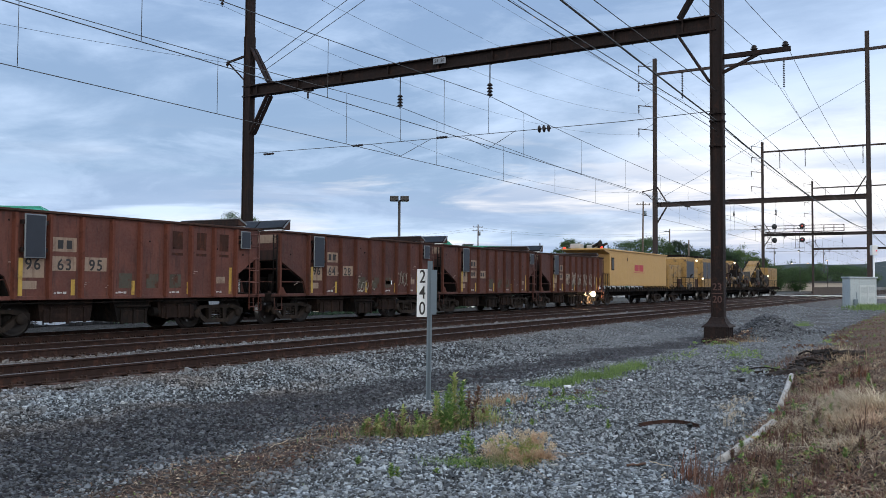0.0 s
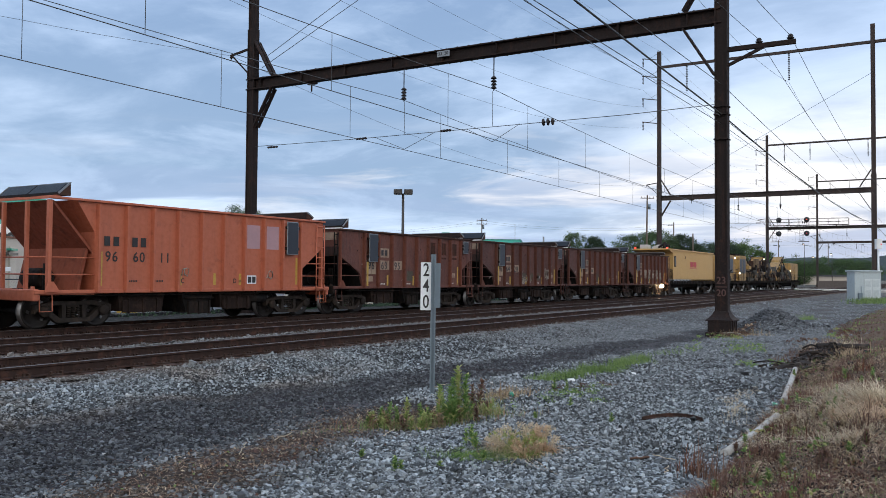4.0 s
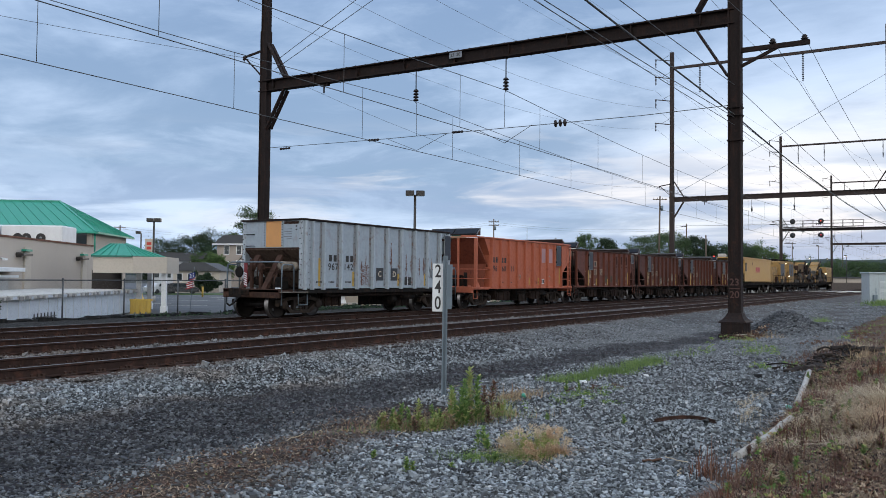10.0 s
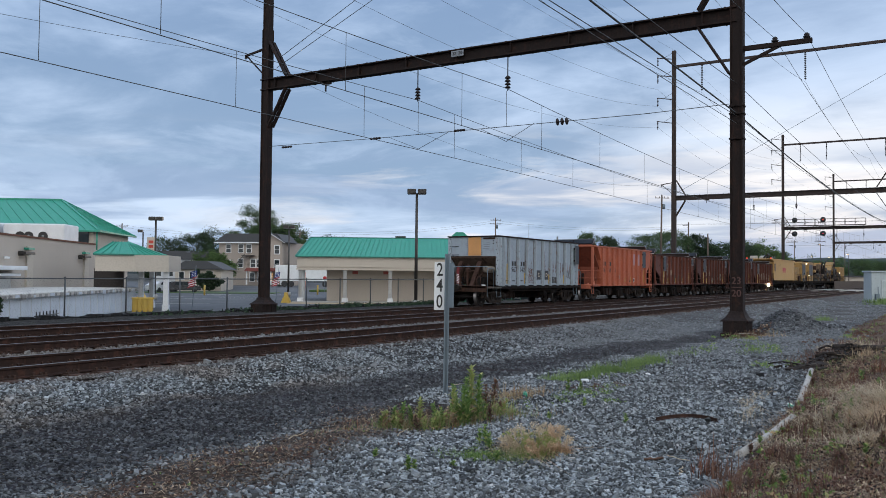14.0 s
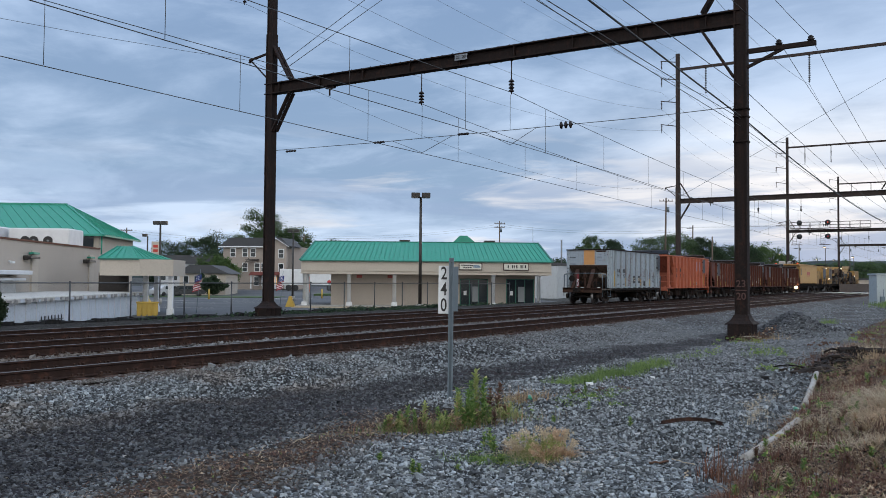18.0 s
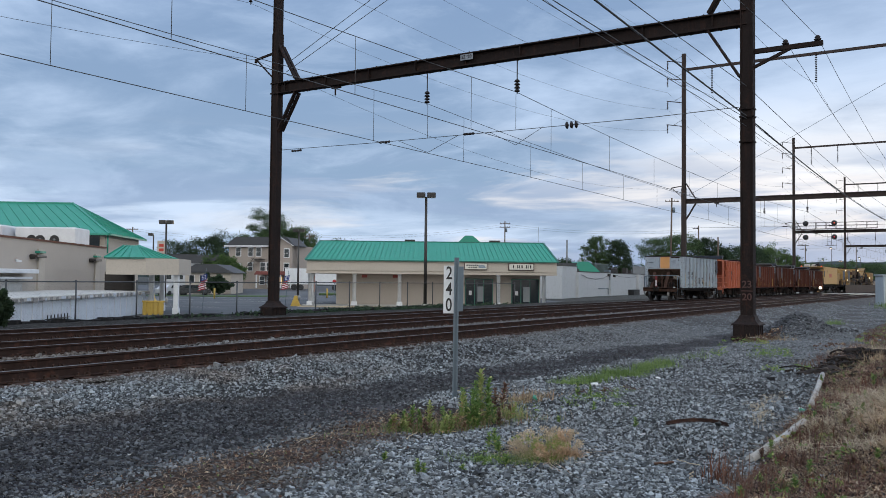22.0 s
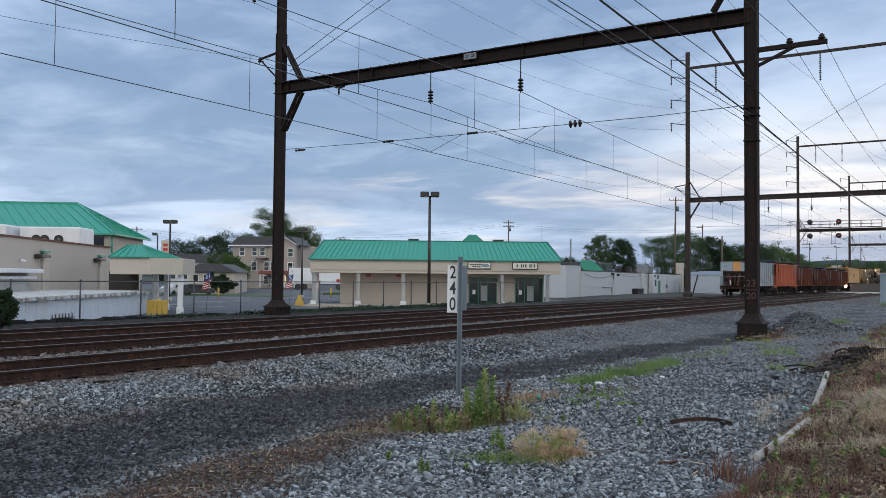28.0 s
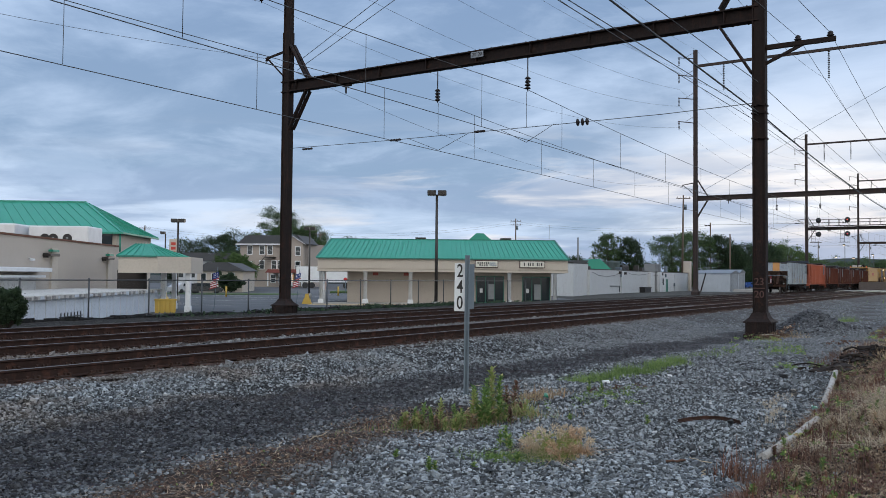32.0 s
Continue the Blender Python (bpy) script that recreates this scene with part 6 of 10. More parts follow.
def work_car(label, L, blocks, clutter, lamps, seed, tall=2.8, till=1.0):
    """A low machine car: yellow housings and cabs between black frames and conveyors."""
    r = random.Random(seed)
    car = thing("work_car", label, "rail car", None, "yellow work cars of the train")
    flat_deck(car, L)
    for kind, x0, x1, z0, z1 in blocks:
        bm = B()
        if kind == "cab":
            prism(bm, [(x0, z0), (x1, z0), (x1, z1 - 0.15), (x1 - 0.2, z1), (x0 + 0.2, z1), (x0, z1 - 0.15)], -1.38, 1.38)
            hb = part("cab", bm, grimy_yellow, car)
            n_ = max(1, int((x1 - x0) / 1.6))
            for k in range(n_):
                bm = B()
                a = x0 + 0.25 + k * (x1 - x0 - 0.3) / n_
                box(bm, a, a + (x1 - x0 - 0.3) / n_ - 0.3, -1.40, -1.378, z0 + 0.9, z1 - 0.35)
                part("window", bm, solar_mat, hb)
            bm = B()
            for q in range(3):
                box(bm, x0 + 0.4 + q * 0.9, x0 + 0.9 + q * 0.9, -0.9, 0.9, z1, z1 + 0.22, 0.02)
            part("roof_unit", bm, black_gear, hb)
        elif kind == "hood":
            box(bm, x0, x1, -1.1, 1.1, z0, z1, 0.05)
            hb = part("engine_hood", bm, grimy_yellow, car)
            for k in range(max(1, int((x1 - x0) / 1.2))):
                bm = B()
                a = x0 + 0.12 + k * 1.2
                box(bm, a, a + 0.95, -1.13, -1.1, z0 + 0.2, z1 - 0.2, 0.01)
                box(bm, a + 0.8, a + 0.86, -1.16, -1.13, (z0 + z1) / 2 - 0.1, (z0 + z1) / 2 + 0.1)
                part("hood_door", bm, grimy_yellow, hb)
        elif kind == "belt":
            beam(bm, (x0, 0, z0), (x1, 0, z1), 1.3, 0.35)
            hb = part("conveyor", bm, grimy_yellow, car)
            bm = B()
            d = Vector((x1 - x0, 0, z1 - z0))
            for s in (-0.7, 0.7):
                beam(bm, Vector((x0, s, z0 + 0.3)), Vector((x1, s, z1 + 0.3)), 0.08)
                for k in range(8):
                    c0 = Vector((x0, s, z0)) + d * (k / 7)
                    beam(bm, c0, c0 + Vector((0, 0, 0.34)), 0.05)
            part("truss", bm, black_gear, hb)
    for k in range(clutter):
        bm = B()
        x = r.uniform(0.6, (L - 1.2) * till)
        q = r.random()
        rise = tall * (0.75 + 0.25 * math.sin(x * 1.1 + seed))
        if q < 0.40:
            s, z0 = r.uniform(0.3, 1.1), r.uniform(1.08, max(1.1, rise - 1.0))
            box(bm, x, x + s, -1.35, r.uniform(-0.9, 0.6), z0, min(rise, z0 + r.uniform(0.3, 1.3)), 0.03)
        elif q < 0.75:
            beam(bm, (x, r.uniform(-1.3, -0.6), 1.08), (x + r.uniform(-1.6, 1.6), r.uniform(-1.2, 0.5), r.uniform(0.7, 1.0) * rise), r.uniform(0.12, 0.34))
        else:
            rr, z0 = r.uniform(0.10, 0.30), r.uniform(1.3, max(1.4, rise - 0.6))
            rod(bm, (x, -1.25, z0), (x + r.uniform(0.5, 1.3), -1.2, z0 + r.uniform(-0.3, 0.4)), rr, 10)
        part("machinery", bm, r.choice((black_gear, steel_dark, grey_gear, grey_gear, tan_gear, tan_gear, grimy_yellow, end_rust)), car)
    bm = B()
    for q in range(int(L / 1.3)):
        rod(bm, (0.4 + q * 1.3, -1.42, 1.08), (0.4 + q * 1.3, -1.42, 2.05), 0.02, 5)
    for zz in (1.6, 2.05):
        rod(bm, (0.4, -1.42, zz), (0.4 + (int(L / 1.3) - 1) * 1.3, -1.42, zz), 0.02, 5)
    part("deck_rail", bm, black_gear, car)
    for x, y, z in lamps:
        bm = B()
        lathe(bm, [(0.0001, -0.07), (0.06, -0.05), (0.085, 0.0)], (x, y, z), axis="x", seg=10)
        part("work_lamp", bm, lamp_small, car, "lit work lamp")
    return car


ROLLING.append((work_car("yellow engine car with a hood and railed deck", 13.8, [("hood", 0.3, 4.2, 1.1, 3.05), ("cab", 4.5, 7.4, 1.1, 3.8), ("hood", 7.6, 9.6, 1.1, 2.9), ("cab", 10.2, 13.5, 1.1, 3.85)], 26, [(8.2, -1.35, 3.55), (10.1, -1.42, 2.0)], 51, 3.0), 59.9))
ROLLING.append((work_car("dark ballast machine car crowded with conveyors", 18.0, [("belt", 1.0, 8.0, 3.7, 1.6), ("belt", 5.0, 13.0, 1.5, 3.9), ("belt", 12.0, 17.5, 3.9, 2.0)], 150, [(9.0, -1.38, 3.75)], 52, 4.0), 74.6))
ROLLING.append((work_car("ballast machine car with a raised conveyor and yellow hood", 17.4, [("belt", 0.5, 8.0, 1.5, 4.3), ("belt", 6.0, 10.5, 3.8, 2.0), ("hood", 10.6, 17.2, 1.1, 3.65)], 75, [(10.4, -1.15, 2.6)], 53, 3.9, 0.58), 93.6))
# ---- across the tracks: parking lot, shops, houses ----
LOT_A, OLD_A = 34.0, 37.0                # bearings of the two street grids
LOT_Z = -1.06


def lot(r, d, z=0.0, a=LOT_A, turn=0.0):
    """A pose r metres to the side and d metres out along a bearing; local x runs sideways, local y away."""
    c, s = math.cos(radians(a)), math.sin(radians(a))
    return pose(d * c + r * s, d * s - r * c, z, 0, 0, a - 90 + turn)


def lot_xy(r, d, a=LOT_A):
    c, s = math.cos(radians(a)), math.sin(radians(a))
    return d * c + r * s, d * s - r * c


n = Nodes("worn_asphalt")
f1, f2, f3 = n.noise(3.0, 5, 0.6, "World"), n.noise(60, 4, 0.6, "World"), n.noise(0.15, 3, 0.5, "World")
c = n.mix(f1, (0.05, 0.052, 0.056), (0.085, 0.087, 0.092))
c = n.mix(n.ramp(f3, 0.4, 0.65, 0, 0.6), c, (0.12, 0.122, 0.126))
c = n.mix(n.ramp(f2, 0.55, 0.75, 0, 0.5), c, (0.14, 0.14, 0.14))
n.bump(f2, 0.4, 0.01)
asphalt = n.done(c, 0.88)
beige = painted("beige_stucco", (0.46, 0.405, 0.35), (0.30, 0.26, 0.22), 0.06, 0.85, grain=20, bump=0.3, vary=0.05)
beige_trim = painted("pale_stucco_trim", (0.50, 0.445, 0.38), (0.3, 0.25, 0.2), 0.07, 0.8, vary=0.05)
white_block = painted("white_painted_block", (0.51, 0.525, 0.54), (0.30, 0.29, 0.28), 0.18, 0.8, vary=0.05)
white_wall = painted("white_painted_wall", (0.58, 0.62, 0.68), (0.36, 0.37, 0.38), 0.16, 0.8, vary=0.05)
green_roof = painted("green_standing_seam_metal", (0.028, 0.27, 0.185), (0.05, 0.30, 0.22), 0.10, 0.45, streak=False, vary=0.06, metal=0.0)
green_dark = plain("dark_green_trim", (0.02, 0.14, 0.10), 0.5)
brown_roof = plain("tan_roof_membrane", (0.50, 0.46, 0.42), 0.9)
glass_dark = plain("shop_glass", (0.02, 0.028, 0.032), 0.08, 0.0, 6, 0.2, 0.0)
concrete = plain("concrete", (0.36, 0.35, 0.33), 0.9, vary=0.12)
yellow_post = plain("safety_yellow_paint", (0.50, 0.33, 0.06), 0.55)
lamp_bronze = plain("bronze_lamp_metal", (0.03, 0.025, 0.022), 0.5)
siding = painted("tan_lap_siding", (0.36, 0.31, 0.27), (0.22, 0.19, 0.17), 0.12, 0.8, vary=0.05)
shingle = plain("grey_shingle", (0.07, 0.072, 0.078), 0.95, scale=6)
wood_grey = painted("weathered_pole_wood", (0.13, 0.10, 0.08), (0.07, 0.055, 0.045), 0.3, 0.9)

bm = B()
corners = [(10, 36.2), (84, 36.2), (170, 130), (60, 190), (-40, 120)]
f = bm.faces.new([bm.verts.new((x, y, LOT_Z + 0.015)) for x, y in corners])
bmesh.ops.triangulate(bm, faces=[f])
bmesh.ops.subdivide_edges(bm, edges=bm.edges, cuts=14, use_grid_fill=True)
for v in bm.verts:
    v.co.z = max(float(ground_z(v.co.x, v.co.y)), LOT_Z) + 0.03
solo("parking_lot", bm, asphalt, "grey asphalt parking lot", "parking lot", kind="structure")
paint_white = plain("faded_road_paint", (0.55, 0.55, 0.52), 0.8)
for r, d in ((-22, 84), (-17.5, 88), (-20, 96), (-24, 102), (-15, 104), (-12.5, 112), (-27, 92), (-9, 86), (-19, 70), (-23, 74)):
    x, y = lot_xy(r, d)
    bm = B()
    box(bm, -2.4, 2.4, -0.06, 0.06, 0, 0.008)
    solo("bay_line", bm, paint_white, "faded white parking bay line on asphalt", "road marking", lot(r, d, max(float(ground_z(x, y)), LOT_Z) + 0.045, turn=random.choice((0, 8, -6))), "bay lines")


def seam_roof(parent, quad, count, mat, name="roof_panel"):
    """Standing-seam sheets laid on a slope. quad: eave left, eave right, ridge right, ridge left."""
    a, b, c, d = (Vector(q) for q in quad)
    nrm = (b - a).cross(d - a).normalized()
    if nrm.z < 0:
        nrm.negate()
    for k in range(count):
        u, v = k / count, (k + 1) / count
        p0, p1, p2, p3 = a.lerp(b, u), a.lerp(b, v), d.lerp(c, v), d.lerp(c, u)
        bm = B()
        lo, hi = [bm.verts.new(q) for q in (p0, p1, p2, p3)], [bm.verts.new(q + nrm * 0.03) for q in (p0, p1, p2, p3)]
        bm.faces.new(hi)
        for i in range(4):
            bm.faces.new((lo[i], lo[(i + 1) % 4], hi[(i + 1) % 4], hi[i]))
        beam(bm, p0 + nrm * 0.05, p3 + nrm * 0.05, 0.05, 0.07, nrm)
        part(name, bm, mat, parent)


# shop with a green mansard roof
fs = thing("shop_building", "beige strip shop with a green metal mansard roof", "building", lot(0, 76, LOT_Z))
H = -LOT_Z
ez, rz_, sz = 3.07 + H, 4.92 + H, 1.92 + H
XL, XR = -10.3, 12.1
bm = B()
box(bm, -7.9, XR - 1.1, 2.6, 15.0, 0, sz + 0.3)
part("wall", bm, beige, fs)
bm = B()
box(bm, XL + 0.2, XR - 0.3, 0.3, 14.8, ez - 0.1, ez + 0.15)
part("roof_deck", bm, brown_roof, fs)
for q in ((XL, XR, 0.0, 0.22), (XL, XL + 0.22, 0.22, 14), (XR - 0.22, XR, 0.22, 14)):
    part("fascia", box(B(), q[0], q[1], q[2], q[3], sz, ez), beige_trim, fs)
bm = B()
box(bm, XL - 0.05, XR + 0.05, -0.06, 0.0, sz - 0.02, sz + 0.12)
box(bm, XL - 0.05, XR + 0.05, -0.09, 0.0, sz + 0.25, sz + 0.31)
part("fascia_moulding", bm, beige_trim, fs)
bm = B()
box(bm, XL + 0.22, XR - 0.22, 0.22, 2.6, sz - 0.05, sz)
part("soffit", bm, beige_trim, fs)
seam_roof(fs, ((XL - 0.1, -0.15, ez), (XR + 0.1, -0.15, ez), (XR - 0.75, 3.4, rz_), (XL + 0.8, 3.4, rz_)), 52, green_roof)
seam_roof(fs, ((XR + 0.1, -0.15, ez), (XR + 0.1, 14.2, ez), (XR - 0.75, 10.7, rz_), (XR - 0.75, 3.4, rz_)), 20, green_roof)
seam_roof(fs, ((XL - 0.1, 14.2, ez), (XL - 0.1, -0.15, ez), (XL + 0.8, 3.4, rz_), (XL + 0.8, 10.7, rz_)), 20, green_roof)
bm = B()
beam(bm, (XL + 0.7, 3.4, rz_ + 0.03), (XR - 0.65, 3.4, rz_ + 0.03), 0.2, 0.08)
beam(bm, (XL - 0.12, -0.18, ez), (XR + 0.12, -0.18, ez), 0.06, 0.1)
for a_, b_ in (((XL - 0.1, -0.15, ez), (XL + 0.8, 3.4, rz_)), ((XR + 0.1, -0.15, ez), (XR - 0.75, 3.4, rz_))):
    beam(bm, Vector(a_) + Vector((0, 0, 0.06)), Vector(b_) + Vector((0, 0, 0.06)), 0.16, 0.06)
part("roof_trim", bm, green_dark, fs)
for x in (XL + 0.28, -6.05, -2.0, 2.2, 6.9, 11.0):
    bm = B()
    lathe(bm, [(0.17, 0), (0.17, sz - 0.12), (0.24, sz - 0.1), (0.24, sz)], (x, 0.35, 0), seg=14)
    box(bm, x - 0.25, x + 0.25, 0.1, 0.6, 0, 0.45, 0.02)
    part("column", bm, white_paint, fs, "white round porch column")
bm = B()
lathe(bm, [(0.15, 0), (0.15, sz)], (XL + 0.28, 2.5, 0), seg=12)
part("column", bm, white_paint, fs)
bm = B()
box(bm, XL - 0.4, XR, -0.3, 2.6, -0.05, 0.13)
part("walkway_slab", bm, concrete, fs)
part("sand_strip", box(B(), XL - 0.4, 3.5, -3.4, -0.32, -0.04, 0.05), plain("bare_tan_sand", (0.40, 0.31, 0.20), 0.95, scale=3.0, vary=0.25), fs, "bare tan strip before the porch")
for x0, x1 in ((4.0, 6.6), (8.3, 10.9)):
    bm = B()
    box(bm, x0, x1, 2.52, 2.6, 0.15, 2.62)
    w_ = part("shop_front", bm, green_dark, fs, "dark framed glass shop front")
    n_ = 3
    for k in range(n_):
        bm = B()
        a_ = x0 + 0.08 + k * (x1 - x0 - 0.08) / n_
        box(bm, a_, a_ + (x1 - x0 - 0.08) / n_ - 0.08, 2.505, 2.52, 0.22, 2.54)
        part("pane", bm, glass_dark, w_)
    bm = B()
    box(bm, x0 + 0.35, x0 + 0.62, 2.49, 2.503, 1.1, 1.5)
    part("door_notice", bm, white_paint, w_, "white paper notice on glass")
    bm = B()
    box(bm, x0 + 1.1, x0 + 1.7, 2.49, 2.503, 0.5, 1.9)
    part("window_poster", bm, plain("pale_poster", (0.25, 0.27, 0.28), 0.5), w_)
for x0, x1 in ((3.75, 5.85), (7.75, 10.05)):
    bm = B()
    box(bm, x0, x1, -0.2, 0.0, 2.33 + H, 2.97 + H, 0.02)
    s_ = part("shop_sign", bm, plain("maroon_sign_case", (0.06, 0.022, 0.02), 0.5), fs, "framed white shop sign")
    bm = B()
    box(bm, x0 + 0.07, x1 - 0.07, -0.215, -0.2, 2.39 + H, 2.91 + H)
    part("sign_face", bm, plain("lit_white_sign_face", (0.62, 0.60, 0.52), 0.4), s_)
    if x0 > 6:
        for k in range(5):
            q = x0 + 0.38 + k * 0.385
            part("sign_bar", box(B(), q, q + 0.11, -0.222, -0.215, 2.51 + H, 2.80 + H), letter_black, s_)
            if k % 2:
                part("sign_bar", box(B(), q + 0.17, q + 0.25, -0.222, -0.215, 2.51 + H, 2.80 + H), letter_black, s_)
    else:
        for k in range(6):
            part("sign_bar", box(B(), x0 + 0.22 + k * 0.185, x0 + 0.35 + k * 0.185, -0.222, -0.215, 2.68 + H, 2.80 + H), letter_black, s_)
        for k in range(4):
            part("sign_bar", box(B(), x0 + 0.4 + k * 0.2, x0 + 0.55 + k * 0.2, -0.222, -0.215, 2.5 + H, 2.61 + H), letter_black, s_)
        for k in range(3):
            part("sign_wave", box(B(), x0 + 1.3, x0 + 1.95 - k * 0.06, -0.222, -0.215, 2.52 + k * 0.1 + H, 2.58 + k * 0.1 + H), plain("slate_blue_sign_paint", (0.12, 0.2, 0.3), 0.5), s_)
for x0 in (-5.55, -2.7):
    bm = B()
    box(bm, x0, x0 + 0.5, 2.56, 2.6, 1.55 + H, 1.82 + H)
    part("wall_notice", bm, plain("faded_red_notice", (0.40, 0.10, 0.09), 0.7), fs)
bm = B()
prism(bm, [(3.3, rz_), (5.7, rz_), (4.8, rz_ + 0.75), (4.1, rz_ + 0.75)], 5, 7.5)
part("cupola", bm, green_roof, fs, "small green roof lantern")
for x in (-1.6, 6.6):
    bm = box(B(), x, x + 0.8, 5.5, 6.5, rz_ - 0.2, rz_ + 0.2)
    box(bm, x - 0.1, x + 0.9, 5.4, 6.6, rz_ + 0.2, rz_ + 0.32)
    part("roof_vent", bm, lamp_bronze, fs)

# long white block building beyond the shop, with pilasters
wb = thing("white_block_building", "low white-painted block building with roof units", "building", lot(17.4, 104, -0.98, turn=58.7))
for x0, x1, zt, dy in ((0, 5.0, 4.25, 0.15), (5.0, 17.5, 3.55, 0.0), (17.5, 31.0, 3.5, 0.25), (31.0, 36.0, 3.45, 0.6), (36.0, 54.0, 3.45, 0.0)):
    bm = B()
    box(bm, x0, x1, dy, 12, 0, zt)
    part("wall", bm, white_block, wb)
    bm = B()
    box(bm, x0 - 0.05, x1 + 0.05, dy - 0.08, 12.1, zt, zt + 0.12)
    part("coping", bm, lamp_bronze, wb)
    for k in range(int(zt / 0.42)):
        bm = B()
        box(bm, x0 + 0.5, x1 - 0.5, dy - 0.035, dy, 0.2 + k * 0.42, 0.2 + k * 0.42 + 0.375)
        part("block_course", bm, white_block, wb)
for x in (5.0, 17.5, 31.0, 36.0):
    bm = B()
    box(bm, x - 0.45, x + 0.45, -0.25, 0.3, 0, 3.5)
    part("pilaster", bm, white_block, wb)
    bm = B()
    box(bm, x - 0.9, x + 0.6, -0.5, 0.2, 0, 0.16)
    part("kerb", bm, concrete, wb)
bm = B()
box(bm, 53.5, 54.7, -0.3, 0.9, 0, 5.6, 0.02)
part("chimney", bm, beige_trim, wb, "pale square chimney stack")
bm = B()
box(bm, 39.5, 40.7, -0.05, 0.02, 0.3, 2.4)
part("door", bm, green_dark, wb, "dark green steel door")
bm = B()
box(bm, 37.6, 38.4, -0.04, 0.02, 1.5, 2.5)
part("window", bm, glass_dark, wb)
for x, z_, s_ in ((16.3, 3.1, 0.5), (18.6, 3.0, 0.4), (36.5, 3.0, 0.5)):
    bm = B()
    box(bm, x, x + s_, -0.35, 0.0, z_, z_ + 0.35)
    part("wall_lamp", bm, lamp_bronze, wb)
bm = B()
tube(bm, [(12.5, -0.1, 1.4), (16.4, -0.1, 1.4), (16.4, -0.1, 0.6)], 0.06, 6)
part("pipe", bm, galv, wb)
unit_green = plain("dark_green_unit", (0.06, 0.085, 0.075), 0.7)
for x, w_, h_, m_ in ((19.5, 6.0, 1.4, unit_green), (26.8, 3.0, 0.9, lamp_bronze), (44.0, 3.2, 1.4, alu_mat)):
    bm = B()
    box(bm, x, x + w_, 3, 5, 3.6, 3.6 + h_, 0.05)
    for k in range(int(w_ / 0.5)):
        box(bm, x + 0.1 + k * 0.5, x + 0.45 + k * 0.5, 2.95, 3.0, 3.7, 3.4 + h_)
    part("rooftop_unit", bm, m_, wb)
bm = B()
lathe(bm, [(0.0001, 0.0), (0.8, 0.25), (0.85, 0.3), (0.0001, 0.08)], (17.0, 4, 4.7), axis="y", seg=20)
rod(bm, (17.0, 4.1, 3.5), (17.0, 4.1, 4.7), 0.07)
part("roof_dish", bm, alu_mat, wb, "pale roof dish")
for x, d, z, q in ((15.0, 5.5, 8.2, 0.13), (6.0, 6.0, 9.5, 0.03)):
    part("roof_pole", rod(B(), (x, d, 3.6), (x, d, z), q, 8), alu_mat, wb)
for x0, x1, z0, dz in ((6.0, 16.5, 3.2, 0.5), (16.8, 18.4, 3.2, 0.35), (19.5, 30.5, 3.3, 0.3), (31.5, 36.5, 3.2, 0.25)):
    part("wall_cable", tube(B(), [(x0 + (x1 - x0) * k / 10, -0.08, z0 - dz * 4 * (k / 10) * (1 - k / 10) + 0.05 * math.sin(k * 2.1)) for k in range(11)], 0.025, 5), lamp_bronze, wb)
for x, z1 in ((5.6, 3.5), (17.9, 3.4), (30.6, 3.4), (44.5, 3.2), (52.6, 3.3)):
    part("downpipe", tube(B(), [(x, -0.12, z1), (x, -0.12, 0.25), (x, -0.4, 0.12)], 0.06, 6), white_block, wb)
for x, z_ in ((17.2, 1.3), (17.0, 2.6), (38.9, 2.7), (44.0, 1.2)):
    part("meter_box", box(B(), x, x + 0.45, -0.22, 0.0, z_, z_ + 0.6, 0.02), galv, wb)
for x, w_, h_ in ((23.5, 0.9, 0.5), (31.8, 0.7, 0.9), (34.0, 1.2, 0.6), (47.8, 0.5, 1.1), (10.5, 0.8, 0.5)):
    part("roof_vent", box(B(), x, x + w_, 2.2, 2.2 + w_, 3.5, 3.6 + h_, 0.03), (alu_mat, lamp_bronze, galv)[int(x) % 3], wb)
part("service_mast", rod(B(), (46.2, 3.0, 3.5), (46.2, 3.0, 6.6), 0.06, 6), galv, wb)
sk = plain("black_bin_plastic", (0.02, 0.02, 0.022), 0.5)
bm = B()
prism(bm, [(-1.4, 0), (1.4, 0), (1.55, 1.1), (-1.55, 1.1)], -0.8, 0.8)
dump = thing("trash_dumpster", "black steel dumpster beside a white wall", "dumpster", lot(31.8, 128, -0.98, turn=58.7))
part("bin", bm, sk, dump)
bm = B()
box(bm, -1.6, 1.6, -0.9, 0.9, 1.1, 1.2, 0.03)
part("lid", bm, sk, dump)

# a second small green-hipped roof behind the shop
bk = thing("rear_shop_building", "small building with a dark roof and green hip", "building", lot(15.2, 118, LOT_Z))
bm = B()
box(bm, 0, 9, 0, 8, 0, 3.4)
part("wall", bm, beige, bk)
bm = B()
prism(bm, [(0, 3.4), (6.5, 3.4), (6.5, 5.0), (0.5, 5.0)], -0.3, 5)
part("roof", bm, shingle, bk)
bm = B()
prism(bm, [(5.4, 3.4), (10.0, 3.4), (8.0, 5.2), (6.6, 5.2)], -0.5, 5)
part("green_hip", bm, green_roof, bk)

